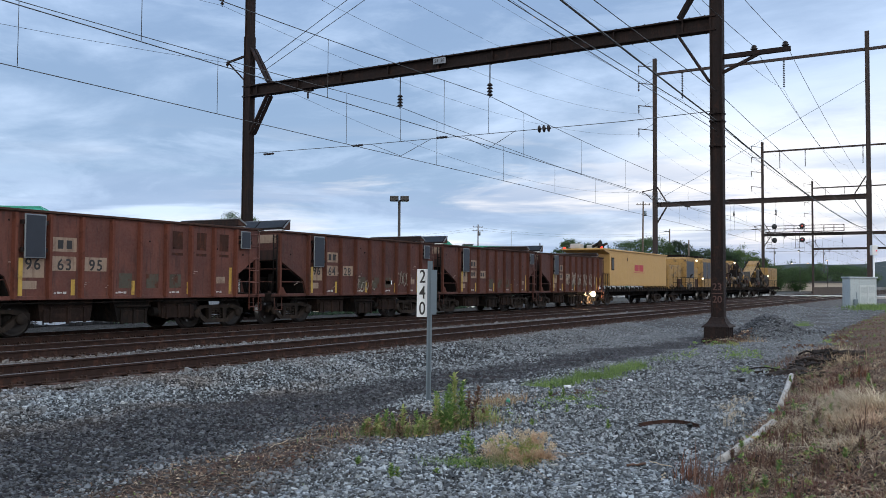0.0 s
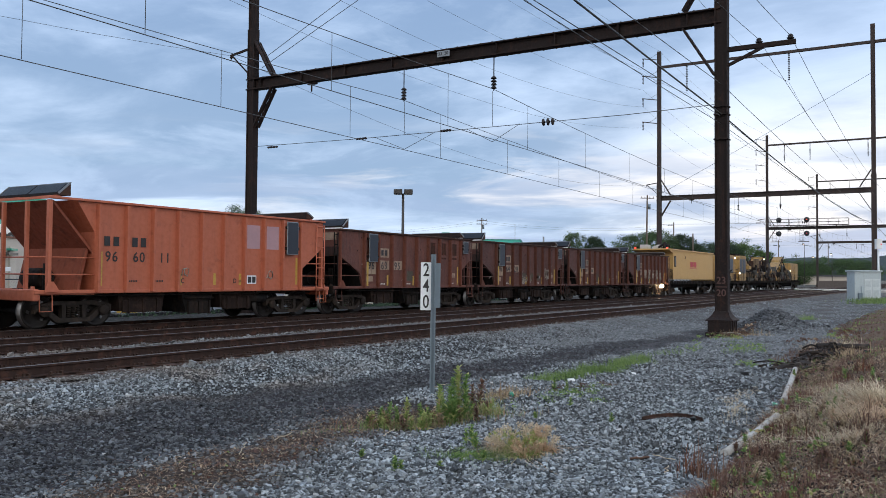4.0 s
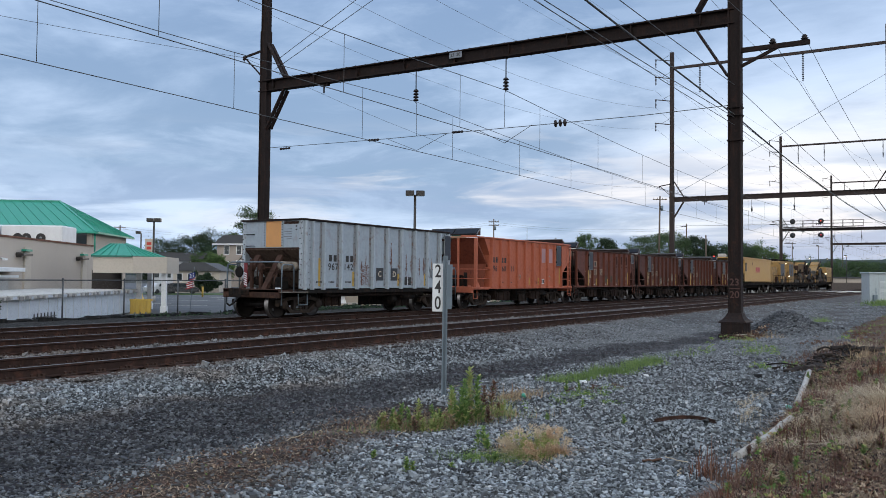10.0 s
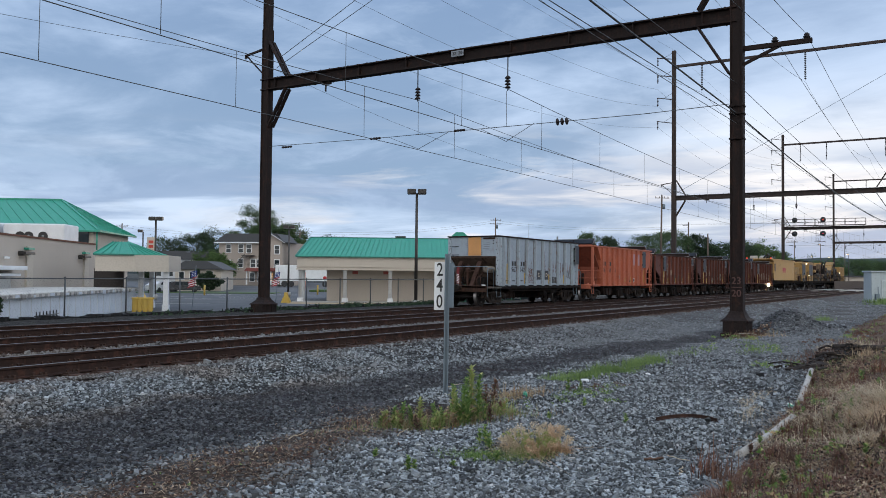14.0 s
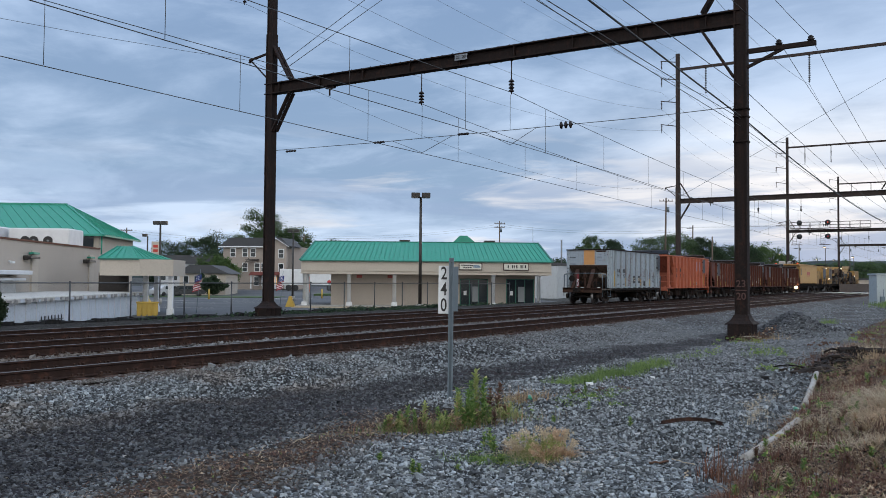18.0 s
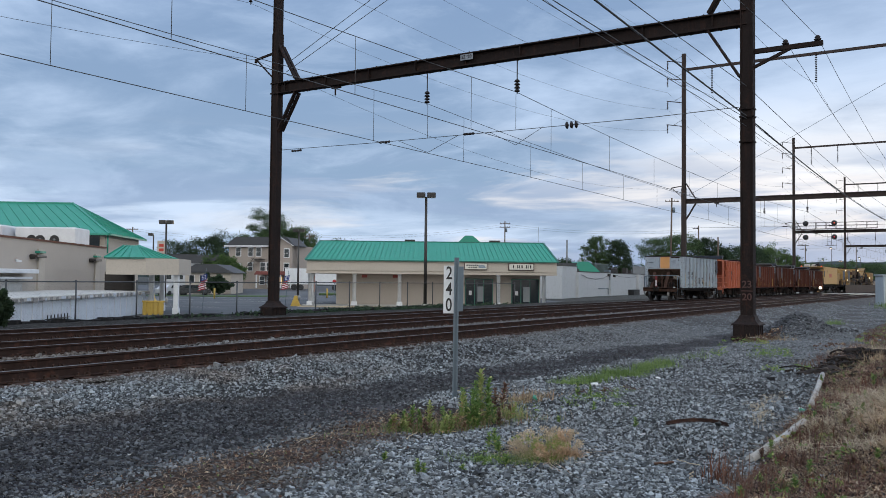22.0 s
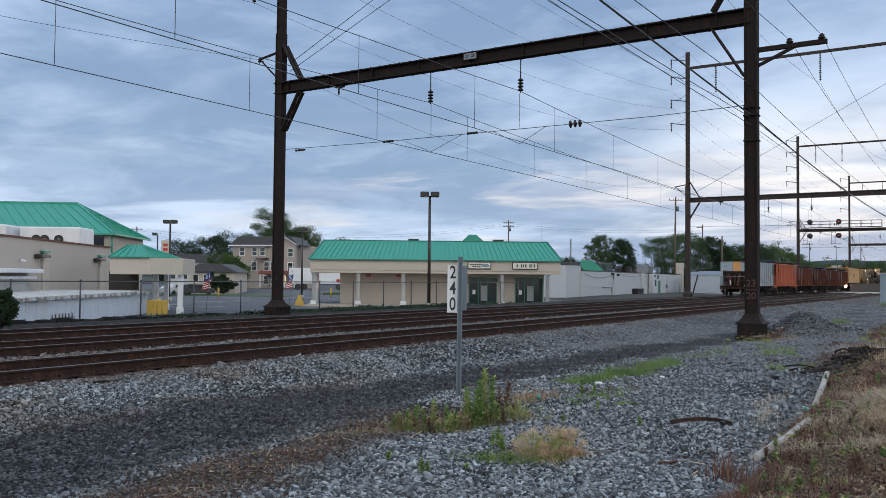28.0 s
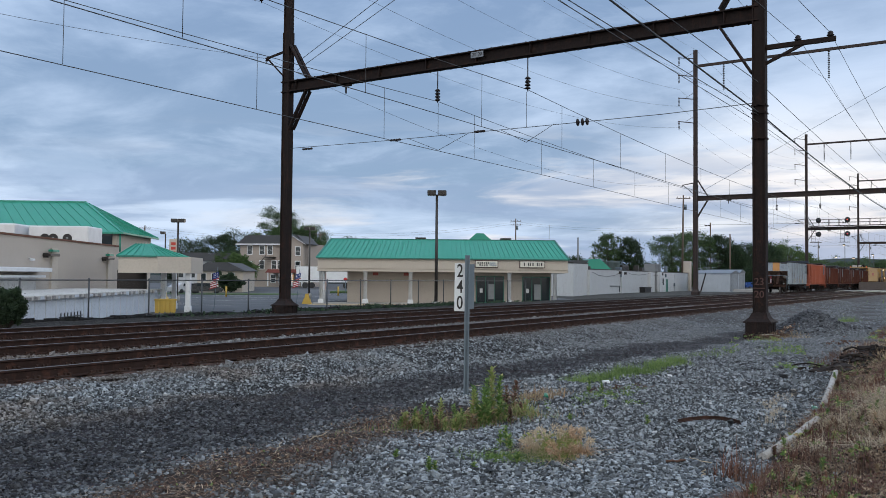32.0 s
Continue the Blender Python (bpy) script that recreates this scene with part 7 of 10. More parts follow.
# silver sheds
for r, d, w_, h_ in ((48.9, 139, 4.4, 3.3), (52.9, 146, 3.0, 3.5)):
    s_ = thing("storage_shed", "silver metal storage shed beside the tracks", "shed", lot(r, d, -0.85, turn=52))
    bm = B()
    box(bm, 0, w_, 0, 6, 0, h_)
    part("wall", bm, painted("silver_sheet_metal", (0.45, 0.48, 0.52), (0.3, 0.3, 0.31), 0.15, 0.5, metal=0.3), s_)
    for k in range(int(w_ / 0.45)):
        bm = B()
        box(bm, 0.05 + k * 0.45, 0.12 + k * 0.45, -0.03, 0, 0, h_)
        part("rib", bm, alu_mat, s_)
    bm = B()
    prism(bm, [(-0.2, h_), (w_ + 0.2, h_), (w_ / 2, h_ + 0.55)], -0.2, 6.2)
    part("roof", bm, alu_mat, s_)
bm = B()
beam(bm, (0, 0, 0), (0.9, 0, 3.2), 0.16)
solo("leaning_post", bm, steel_dark, "dark leaning steel post by a shed", "post", lot(43.0, 136, -0.8))

# beige bank building with annex, green hipped roof and canopy
ob_ = thing("bank_building", "beige stucco building with a green hipped metal roof", "building", lot(0, 0, LOT_Z, OLD_A))
bm = B()
box(bm, -50, -21.5, 42, 69, 0, 3.62 + H)
part("front_wall", bm, beige, ob_)
bm = B()
box(bm, -50, -21.42, 42, 69.05, 3.62 + H, 3.74 + H)
part("parapet_cap", bm, rust_stain, ob_)
for d in (54.3, 65.2):
    bm = B()
    box(bm, -21.5, -21.38, d + 1.2, d + 2.2, 0, 3.1 + H)
    part("pilaster", bm, beige_trim, ob_)
    bm = B()
    box(bm, -21.5, -21.0, d + 0.0, d + 1.5, 2.55 + H, 2.70 + H, 0.02)
    box(bm, -21.5, -21.2, d + 0.1, d + 0.3, 2.45 + H, 2.75 + H)
    part("wall_lamp", bm, lamp_bronze, ob_)
    bm = B()
    box(bm, -21.5, -21.2, d + 0.9, d + 1.9, 2.85 + H, 2.98 + H)
    part("lamp_hood", bm, green_roof, ob_)
for d in (52.3,):
    bm = B()
    rod(bm, (-21.5, d, 2.35 + H), (-21.2, d - 0.1, 2.3 + H), 0.05, 8)
    box(bm, -21.3, -21.1, d - 0.4, d - 0.05, 2.22 + H, 2.34 + H, 0.02)
    part("camera_box", bm, white_paint, ob_)
bm = B()
box(bm, -21.5, -20.6, 43, 53.6, 1.55 + H, 1.8 + H, 0.03)
box(bm, -21.5, -20.9, 43, 53.4, 1.2 + H, 1.35 + H, 0.02)
part("awning", bm, white_paint, ob_)
part("lower_panel", box(B(), -21.5, -21.42, 43, 53.2, 0.3 + H, 1.18 + H), painted("scuffed_white_panel", (0.55, 0.54, 0.52), (0.25, 0.23, 0.21), 0.35, 0.8), ob_, "scuffed white wall panel")
bm = B()
box(bm, -60, -22.5, 72, 82, 0, 5.0 + H)
part("tall_wall", bm, beige_trim, ob_)
bm = B()
box(bm, -27, -22.9, 71.9, 72, 3.9 + H, 4.9 + H)
part("clerestory", bm, glass_dark, ob_)
eh, rh = 4.85 + H, 7.75 + H
seam_roof(ob_, ((-62, 71.5, eh), (-22.0, 71.5, eh), (-26.9, 77, rh), (-62, 77, rh)), 44, green_roof)
seam_roof(ob_, ((-22.0, 71.5, eh), (-22.0, 82.5, eh), (-26.9, 77.01, rh), (-26.9, 77, rh)), 14, green_roof)
bm = B()
for a_, b_ in (((-22.0, 71.5, eh), (-26.9, 77, rh)), ((-22.0, 82.5, eh), (-26.9, 77, rh)), ((-62, 71.45, eh - 0.05), (-21.95, 71.45, eh - 0.05)), ((-21.95, 71.45, eh - 0.05), (-21.95, 82.5, eh - 0.05)), ((-62, 77, rh + 0.02), (-26.8, 77, rh + 0.02))):
    beam(bm, Vector(a_) + Vector((0, 0, 0.05)), Vector(b_) + Vector((0, 0, 0.05)), 0.18, 0.14)
part("roof_trim", bm, green_roof, ob_)
bm = B()
tube(bm, [(-22.2, 71.8, eh), (-22.2, 71.8, 3.3 + H)], 0.07, 6)
part("downpipe", bm, green_roof, ob_)
# rooftop boxes with round fans
for x0, x1, d, z1 in ((-28.4, -26.5, 62, 5.0), (-26.2, -21.9, 63.5, 4.95)):
    bm = B()
    box(bm, x0, x1, d, d + 3, 3.7 + H, z1 + H, 0.08)
    ru = part("rooftop_unit", bm, white_paint, ob_, "white rooftop ventilation box")
    if d > 63:
        for q in (-25.0, -24.4, -23.4):
            bm = B()
            lathe(bm, [(0.33, -0.04), (0.33, 0.02), (0.14, 0.02), (0.14, -0.02), (0.0001, -0.02)], (q, d - 0.02, 4.04 + H), axis="y", seg=18)
            fan_ = part("fan", bm, letter_black, ru)
            part("hub", lathe(B(), [(0.0001, -0.03), (0.09, -0.03), (0.09, 0.0)], (q, d - 0.045, 4.04 + H), axis="y", seg=12), alu_mat, fan_)
soiled_edge = painted("crumbling_grey_edge", (0.30, 0.29, 0.28), (0.14, 0.13, 0.12), 0.4, 0.9)
# low white annex in front
bm = B()
box(bm, -26, -15.5, 28, 58.5, 0, 0.28 + H)
part("annex_wall", bm, white_wall, ob_, "low white-painted annex")
bm = B()
box(bm, -26.1, -15.3, 27.9, 58.7, 0.28 + H, 0.48 + H, 0.02)
part("annex_roof", bm, painted("soiled_chalky_roof", (0.52, 0.50, 0.465), (0.23, 0.21, 0.19), 0.35, 0.9, streak=False, grain=2.0, vary=0.18), ob_, "soiled pale flat roof with a crumbling edge")
r_ = random.Random(88)
for k in range(44):
    d = 28.3 + k * 0.68
    part("roof_edge_patch", box(B(), -15.31, -15.28 - r_.uniform(0, 0.012), d, d + r_.uniform(0.2, 0.6), 0.28 + H + r_.uniform(-0.06, 0.02), 0.40 + H + r_.uniform(0, 0.05)), soiled_edge if k % 3 else white_wall, ob_)
for k in range(24):
    bm = B()
    box(bm, -15.5, -15.47, 30.0 + k * 1.2, 30.03 + k * 1.2, 0.0, 0.26 + H)
    part("panel_joint", bm, white_paint, ob_)
bm = B()
for k in range(7):
    rod(bm, (-15.4, 41.2 + k * 0.43, -0.85 + H), (-15.4, 41.2 + k * 0.43, -0.42 + H), 0.03, 6)
rod(bm, (-15.4, 41.0, -0.62 + H), (-15.4, 44.0, -0.62 + H), 0.03, 6)
part("grille", bm, sk, ob_)
# canopy
cz0, cz1 = 1.55 + H, 2.62 + H
for poly in ([(-17.4, 56.0), (-14.9, 56.0), (-14.95, 56.25), (-17.4, 56.25)], [(-14.9, 56.0), (-13.0, 56.9), (-13.15, 57.1), (-14.95, 56.25)], [(-13.0, 56.9), (-13.0, 60.5), (-13.2, 60.5), (-13.15, 57.1)], [(-17.4, 56.25), (-17.15, 56.25), (-17.15, 66), (-17.4, 66)]):
    part("canopy_fascia", prism(B(), poly, cz0, cz1, "z"), beige_trim, ob_)
part("canopy_deck", prism(B(), [(-17.15, 56.3), (-15.0, 56.3), (-13.25, 57.2), (-13.25, 60.4), (-15.2, 64), (-17.15, 64)], cz1 - 0.1, cz1 - 0.01, "z"), beige_trim, ob_)
seam_roof(ob_, ((-17.5, 55.95, cz1), (-14.95, 55.95, cz1), (-15.85, 57.6, cz1 + 0.84), (-16.75, 57.6, cz1 + 0.84)), 5, green_roof, "canopy_panel")
seam_roof(ob_, ((-14.95, 55.95, cz1), (-13.1, 56.9, cz1), (-15.8, 57.65, cz1 + 0.84), (-15.85, 57.6, cz1 + 0.84)), 6, green_roof, "canopy_panel")
part("canopy_gutter", beam(B(), (-17.5, 55.93, cz1), (-14.95, 55.93, cz1), 0.07, 0.1), green_dark, ob_)
# added dark sheet: the shade under the canopy put into a colour
part("canopy_shade", box(B(), -18.7, -16.75, 60.0, 60.3, 0, cz0 + 0.2), plain("canopy_shade_brown", (0.045, 0.037, 0.032), 0.8), ob_, "dark sheet standing for shade under the canopy")
for x, d in ((-13.25, 57.4), (-15.55, 63.0), (-15.25, 58.9)):
    bm = B()
    box(bm, x - 0.16, x + 0.16, d - 0.16, d + 0.16, 0, cz0, 0.02)
    box(bm, x - 0.21, x + 0.21, d - 0.21, d + 0.21, 0, 0.45, 0.02)
    part("canopy_column", bm, white_paint, ob_)
bg_ = thing("barrier_gate", "yellow steel guard barrier at a drive-through", "barrier", lot(-14.3, 55.7, LOT_Z, OLD_A))
for k in range(4):
    bm = B()
    box(bm, -0.64 + k * 0.34, -0.40 + k * 0.34, -0.05, 0.05, 0, 0.92, 0.02)
    part("upright", bm, yellow_post, bg_)
bm = B()
box(bm, -0.66, 0.66, 0.0, 0.03, 0.12, 0.9, 0.01)
box(bm, -0.68, 0.72, -0.07, 0.07, 0.84, 0.96, 0.01)
part("panel", bm, yellow_post, bg_)
for r, d in ((-23.9, 76), (-11.1, 75.2)):
    bm = B()
    prism(bm, [(-0.42, 0), (0.42, 0), (0.22, 0.55), (-0.22, 0.55)], -0.35, 0.35)
    prism(bm, [(-0.2, 0.55), (0.2, 0.55), (0.12, 0.95), (-0.12, 0.95)], -0.2, 0.2)
    solo("yellow_pole_base", bm, yellow_post, "yellow painted concrete lamp base", "base", lot(r, d, LOT_Z))
bm = B()
rod(bm, (0, 0, 0), (0, 0, 3.2), 0.09, 10)
rod(bm, (0.45, 0, 0), (0, 0, 1.9), 0.06, 8)
solo("guard_post", bm, yellow_post, "braced yellow guard post beside a shed", "bollard", lot(57.5, 147, -0.75))
pn = thing("pennant", "small red and yellow pennant on a flat roof", "flag", lot(-27.6, 60.5, 3.72, OLD_A))
part("pole", rod(B(), (0, 0, 0), (0, 0, 1.6), 0.025, 6), galv, pn)
part("lower_cloth", prism(B(), [(0, 0.15), (0.22, 0.2), (0.24, 0.8), (0, 0.85)], -0.01, 0.01), plain("pennant_red", (0.42, 0.03, 0.03), 0.7), pn)
part("upper_cloth", prism(B(), [(0, 0.85), (0.24, 0.8), (0.12, 1.35), (0, 1.55)], -0.01, 0.01), plain("pennant_yellow", (0.60, 0.42, 0.05), 0.7), pn)
for k in range(9):
    x = 40.5 + k * 0.95
    solo("marker_stone", box(B(), -0.09, 0.09, -0.07, 0.07, -0.05, 0.12, 0.03), white_paint, "small white-painted stone along the kerb", "stone", pose(x, 33.6, float(ground_z(x, 33.6)) + 0.03, 0, 0, k * 25), "white kerb stones")
lawn_mat = plain("mown_lawn", (0.06, 0.10, 0.035), 0.95, scale=3.0, vary=0.3)
for r, d, w_, h_ in ((-26.5, 112, 9.0, 4.0), (-8.0, 120, 6.0, 4.0)):
    bm = B()
    box(bm, -w_, w_, -h_, h_, -0.5, 0.02, 0.01)
    solo("lawn", bm, lawn_mat, "mown green lawn beside the street", "lawn", lot(r, d, float(ground_z(*lot_xy(r, d + 4))) + 0.08), kind="structure")
for r, d in ((-22.3, 92), (-11.1, 100)):
    bm = B()
    rod(bm, (0, 0, 0), (0, 0, 1.1), 0.1, 10)
    solo("bollard", bm, yellow_post, "yellow steel bollard in the lot", "bollard", lot(r, d, LOT_Z + 0.2))


def lamp_post(m, h, heads=2, glow=None):
    lp = thing("lamp_post", "dark bronze parking lot lamp post with box heads" if not glow else "street lamp with a lit head", "street lamp", m, "lamp posts")
    bm = B()
    rod(bm, (0, 0, 0), (0, 0, h), 0.12, 10, 0.085)
    part("pole", bm, lamp_bronze, lp)
    bm = B()
    lathe(bm, [(0.28, 0), (0.28, 0.5), (0.2, 0.55)], seg=12)
    part("base", bm, concrete, lp)
    for s in ((-1, 1) if heads == 2 else (-1,)):
        bm = B()
        box(bm, min(s * 0.06, s * 0.64), max(s * 0.06, s * 0.64), -0.25, 0.25, h - 0.05, h + 0.28, 0.03)
        hd = part("head", bm, lamp_bronze, lp)
        bm = B()
        box(bm, min(s * 0.1, s * 0.6), max(s * 0.1, s * 0.6), -0.2, 0.2, h - 0.075, h - 0.05)
        part("lens", bm, glow or alu_mat, hd)
    return lp


lamp_post(lot(0.23, 57, -0.75), 7.75)
lamp_post(lot(-24.0, 80, LOT_Z), 7.5)
lamp_post(lot(-34.6, 110, LOT_Z), 7.8, 1)
lamp_post(lot(-13.8, 95, LOT_Z), 7.7, 2)
warm_lamp = glowing("street_lamp_glow", (1.0, 0.72, 0.42), 9.0)


def utility_pole(m, h, arms=1, tilt=0.0):
    up_ = thing("utility_pole", "grey wooden utility pole with a crossarm", "utility pole", m, "utility poles")
    bm = B()
    rod(bm, (0, 0, 0), (tilt, 0, h), 0.2, 10, 0.13)
    part("pole", bm, wood_grey, up_)
    for k in range(arms):
        bm = B()
        beam(bm, (tilt - 1.25, 0, h - 0.6 - k * 0.9), (tilt + 1.25, 0, h - 0.6 - k * 0.9), 0.1, 0.13)
        for q in (-1.1, -0.45, 0.45, 1.1):
            rod(bm, (tilt + q, 0, h - 0.55 - k * 0.9), (tilt + q, 0, h - 0.3 - k * 0.9), 0.05, 6)
        part("crossarm", bm, wood_grey, up_)
    if arms:
        bm = B()
        rod(bm, (tilt + 0.35, 0, h - 2.6), (tilt + 0.35, 0, h - 1.7), 0.24, 12)
        part("transformer", bm, galv, up_)
    return up_


for r, d, h, a_ in ((-64.4, 190, 13.0, 1), (-25.2, 190, 11.9, 1), (19.5, 200, 16.0, 2), (44.2, 150, 17.0, 1), (62.4, 190, 14.8, 0), (59.8, 170, 11.2, 0)):
    utility_pole(lot(r, d, -0.6), h, a_, 0.25 if d == 150 else 0)
for (r0, d0, z0), (r1, d1, z1) in (((-64.4, 190, 11.6), (-25.2, 190, 10.6)), ((-64.4, 190, 11.6), (-120, 180, 11.0)), ((-25.2, 190, 10.6), (19.5, 200, 14.2)), ((19.5, 200, 14.2), (62.4, 190, 13.0))):
    bm = B()
    a_, b_ = lot(r0, d0, z0).translation, lot(r1, d1, z1).translation
    for q in (0, 0.5):
        tube(bm, sagged(a_ + Vector((0, 0, q)), b_ + Vector((0, 0, q)), 1.2), 0.014, 4)
    solo("power_line", bm, wire_mat, "thin power line between wooden poles", "power line", group="power lines")

# houses
hs = thing("house", "three-storey tan siding house with grey shingle roof", "house", lot(-28.0, 150, -0.35, turn=-12))
bm = B()
box(bm, -6.4, 5.6, 0, 12, -0.9, 7.5)
part("wall", bm, siding, hs)
for k in range(24):
    bm = B()
    box(bm, -6.43, 5.63, -0.03, 0, 0.15 + k * 0.3, 0.42 + k * 0.3)
    part("lap_board", bm, siding, hs)
bm = B()
prism(bm, [(-7.0, 7.35), (6.1, 7.35), (4.5, 8.9), (-5.0, 8.9)], -0.6, 6)
part("roof", bm, shingle, hs)
bm = B()
prism(bm, [(2.0, 7.4), (5.6, 7.4), (3.8, 8.65)], -0.8, 2)
box(bm, 2.0, 5.6, -0.8, 2, 0, 7.4)
part("gable_bay", bm, siding, hs)
for q in (-1, 1):
    bm = B()
    prism(bm, [(3.8, 8.72), (3.8, 8.92), (3.8 + q * 2.45, 7.42), (3.8 + q * 2.35, 7.26)], -1.15, 4)
    part("gable_roof", bm, shingle, hs)
    bm = B()
    beam(bm, (3.8, -1.2, 8.75), (3.8 + q * 2.4, -1.2, 7.28), 0.08, 0.26, (0, -1, 0))
    part("barge_board", bm, white_paint, hs)
part("eaves_board", box(B(), -7.05, 1.5, -0.68, -0.6, 7.2, 7.42), white_paint, hs)
for x, z_ in ((-5.0, 5.6), (-2.7, 5.6), (-1.2, 5.6), (-2.7, 3.0), (-0.4, 3.0), (0.8, 3.0), (-5.0, 2.8), (4.3, 5.4), (4.3, 2.9), (-0.5, 0.6), (0.9, 0.6)):
    bm = B()
    yy = -0.82 if x > 2 else -0.04
    box(bm, x - 0.12, x + 0.92, yy - 0.05, yy, z_ - 0.12, z_ + 1.52)
    w_ = part("window", bm, white_paint, hs)
    bm = B()
    for q in (0, 0.72):
        box(bm, x, x + 0.8, yy - 0.07, yy - 0.05, z_ + q, z_ + q + 0.66)
    part("pane", bm, glass_dark, w_)
bm = B()
for k in range(10):
    box(bm, -1.5 - k * 0.25, -1.2 - k * 0.25, -1.4, -0.5, 5.0 - k * 0.32, 5.06 - k * 0.32)
beam(bm, (-1.0, -1.4, 5.3), (-4.2, -1.4, 1.5), 0.1)
box(bm, -1.6, 0.4, -1.5, -0.1, 5.0, 5.1)
part("outside_stair", bm, lamp_bronze, hs, "dark outside staircase")
bm = B()
prism(bm, [(-0.2, 2.3), (6.8, 2.3), (6.2, 2.9), (0.3, 2.9)], -3.5, -0.1)
part("porch_roof", bm, plain("red_porch_roof", (0.20, 0.06, 0.05), 0.8), hs)
for x in (0.2, 2.4, 4.6, 6.4):
    bm = B()
    box(bm, x - 0.1, x + 0.1, -3.3, -3.1, 0, 2.3)
    part("porch_post", bm, white_paint, hs)
bm = B()
box(bm, 3.0, 3.9, -0.9, -0.86, 0.7, 2.0)
part("lit_window", bm, glowing("warm_window_glow", (1.0, 0.62, 0.28), 1.2), hs, "warm lit window")

sm = thing("house", "low cream house with a dark shingle roof", "house", lot(-30.3, 120, -0.45))
bm = B()
box(bm, -2.9, 3.5, 0, 8, -0.9, 2.6)
part("wall", bm, beige_trim, sm)
bm = B()
prism(bm, [(-3.4, 2.5), (4.0, 2.5), (1.5, 3.7), (-1.4, 3.7)], -0.5, 8.5)
part("roof", bm, shingle, sm)
for x in (-2.4, -0.9, 1.6):
    bm = B()
    box(bm, x, x + 0.8, -0.05, 0, 1.0, 2.2)
    w_ = part("window", bm, white_paint, sm)
    bm = B()
    box(bm, x + 0.08, x + 0.72, -0.07, -0.05, 1.08, 2.12)
    part("pane", bm, glass_dark, w_)
for r, d, w_, h_, m_ in ((-46, 170, 12, 4.5, white_block), (-40, 175, 8, 3.6, siding), (-56, 185, 9, 5.0, white_block)):
    s_ = thing("house", "pale house far behind the lot", "house", lot(r, d, -0.3), "far houses")
    bm = B()
    box(bm, 0, w_, 0, 8, 0, h_)
    part("wall", bm, m_, s_)
    bm = B()
    prism(bm, [(-0.4, h_), (w_ + 0.4, h_), (w_ - 2, h_ + 1.6), (2, h_ + 1.6)], -0.4, 8.4)
    part("roof", bm, shingle, s_)
    for k in range(int(w_ / 2.5)):
        bm = B()
        box(bm, 0.8 + k * 2.5, 1.8 + k * 2.5, -0.04, 0, 1.2, 2.6)
        part("window", bm, glass_dark, s_)

# rough dark kerb wall under the fence
kw = thing("kerb_wall", "low rough black stone wall below the fence", "wall", pose(0, 30.95, 0), kind="structure")
kerb_stone = painted("sooty_black_stone", (0.018, 0.018, 0.019), (0.05, 0.048, 0.046), 0.3, 0.95)
rk = random.Random(61)
x = 14.0
while x < 46:
    w_ = rk.uniform(0.2, 0.6)
    z0 = float(ground_z(x, 30.95))
    bm = box(B(), x, x + w_, -0.18, 0.18, z0 - 0.15, z0 + rk.uniform(0.06, 0.15), 0.03)
    for v_ in bm.verts:
        v_.co += Vector((rk.uniform(-0.03, 0.03), rk.uniform(-0.05, 0.05), rk.uniform(-0.05, 0.05)))
    part("stone", bm, kerb_stone, kw)
    x += w_ + 0.01
# fence along the tracks
fence_steel = painted("weathered_fence_steel", (0.055, 0.062, 0.07), (0.10, 0.10, 0.10), 0.2, 0.6)
fn = thing("chain_fence", "dark chain-link fence with steel posts along the railway", "fence", pose(0, 31.3, 0))
for k in range(20):
    x = 3.46 + k * 2.95
    z0 = float(ground_z(x, 31.3))
    bm = B()
    rod(bm, (x, 0, z0 - 0.05), (x, 0, 1.24), 0.034, 7)
    lathe(bm, [(0.05, 0), (0.03, 0.05)], (x, 0, 1.23), seg=7)
    part("post", bm, fence_steel, fn)
bm = B()
rod(bm, (3.46, 0, 1.20), (59.51, 0, 1.20), 0.026, 6)
part("top_rail", bm, fence_steel, fn)
mv, mf = [], []
for k in range(0, 470):
    for s in (-1, 1):
        x0 = 4.0 + k * 0.12
        mv += [(x0, 0, -0.32), (x0 + 0.004, 0.003, -0.32), (x0 + 0.004 + s * 1.5, 0.003, 1.18), (x0 + s * 1.5, 0, 1.18)]
        mf.append((len(mv) - 4, len(mv) - 3, len(mv) - 2, len(mv) - 1))
tagged(part("mesh", soup("mesh", mv, mf, fence_steel), None, fn), kind="stuff")


def car(m, col, label):
    """A parked passenger car in parts."""
    paint = plain("car_paint", col, 0.3)
    c_ = thing("parked_car", label, "car", m)
    bm = B()
    prism(bm, [(-2.2, 0.3), (2.2, 0.3), (2.25, 0.75), (1.3, 0.95), (0.7, 1.42), (-1.2, 1.42), (-1.9, 0.98), (-2.25, 0.9)], -0.88, 0.88)
    bmesh.ops.bevel(bm, geom=bm.edges[:], offset=0.06, segments=2, affect="EDGES")
    bd = part("body", bm, paint, c_)
    bm = B()
    prism(bm, [(-1.1, 0.98), (-0.1, 0.98), (-0.1, 1.34), (-0.95, 1.34)], -0.9, -0.885)
    prism(bm, [(0.0, 0.98), (1.1, 0.98), (0.62, 1.34), (0.0, 1.34)], -0.9, -0.885)
    part("side_window", bm, glass_dark, bd)
    for x in (-1.35, 1.4):
        for y in (-0.82, 0.82):
            bm = B()
            lathe(bm, [(0.0001, -0.1), (0.3, -0.1), (0.33, -0.05), (0.33, 0.05), (0.3, 0.1), (0.0001, 0.1)], (x, y, 0.33), axis="y", seg=16)
            part("wheel", bm, sk, c_)
    return c_


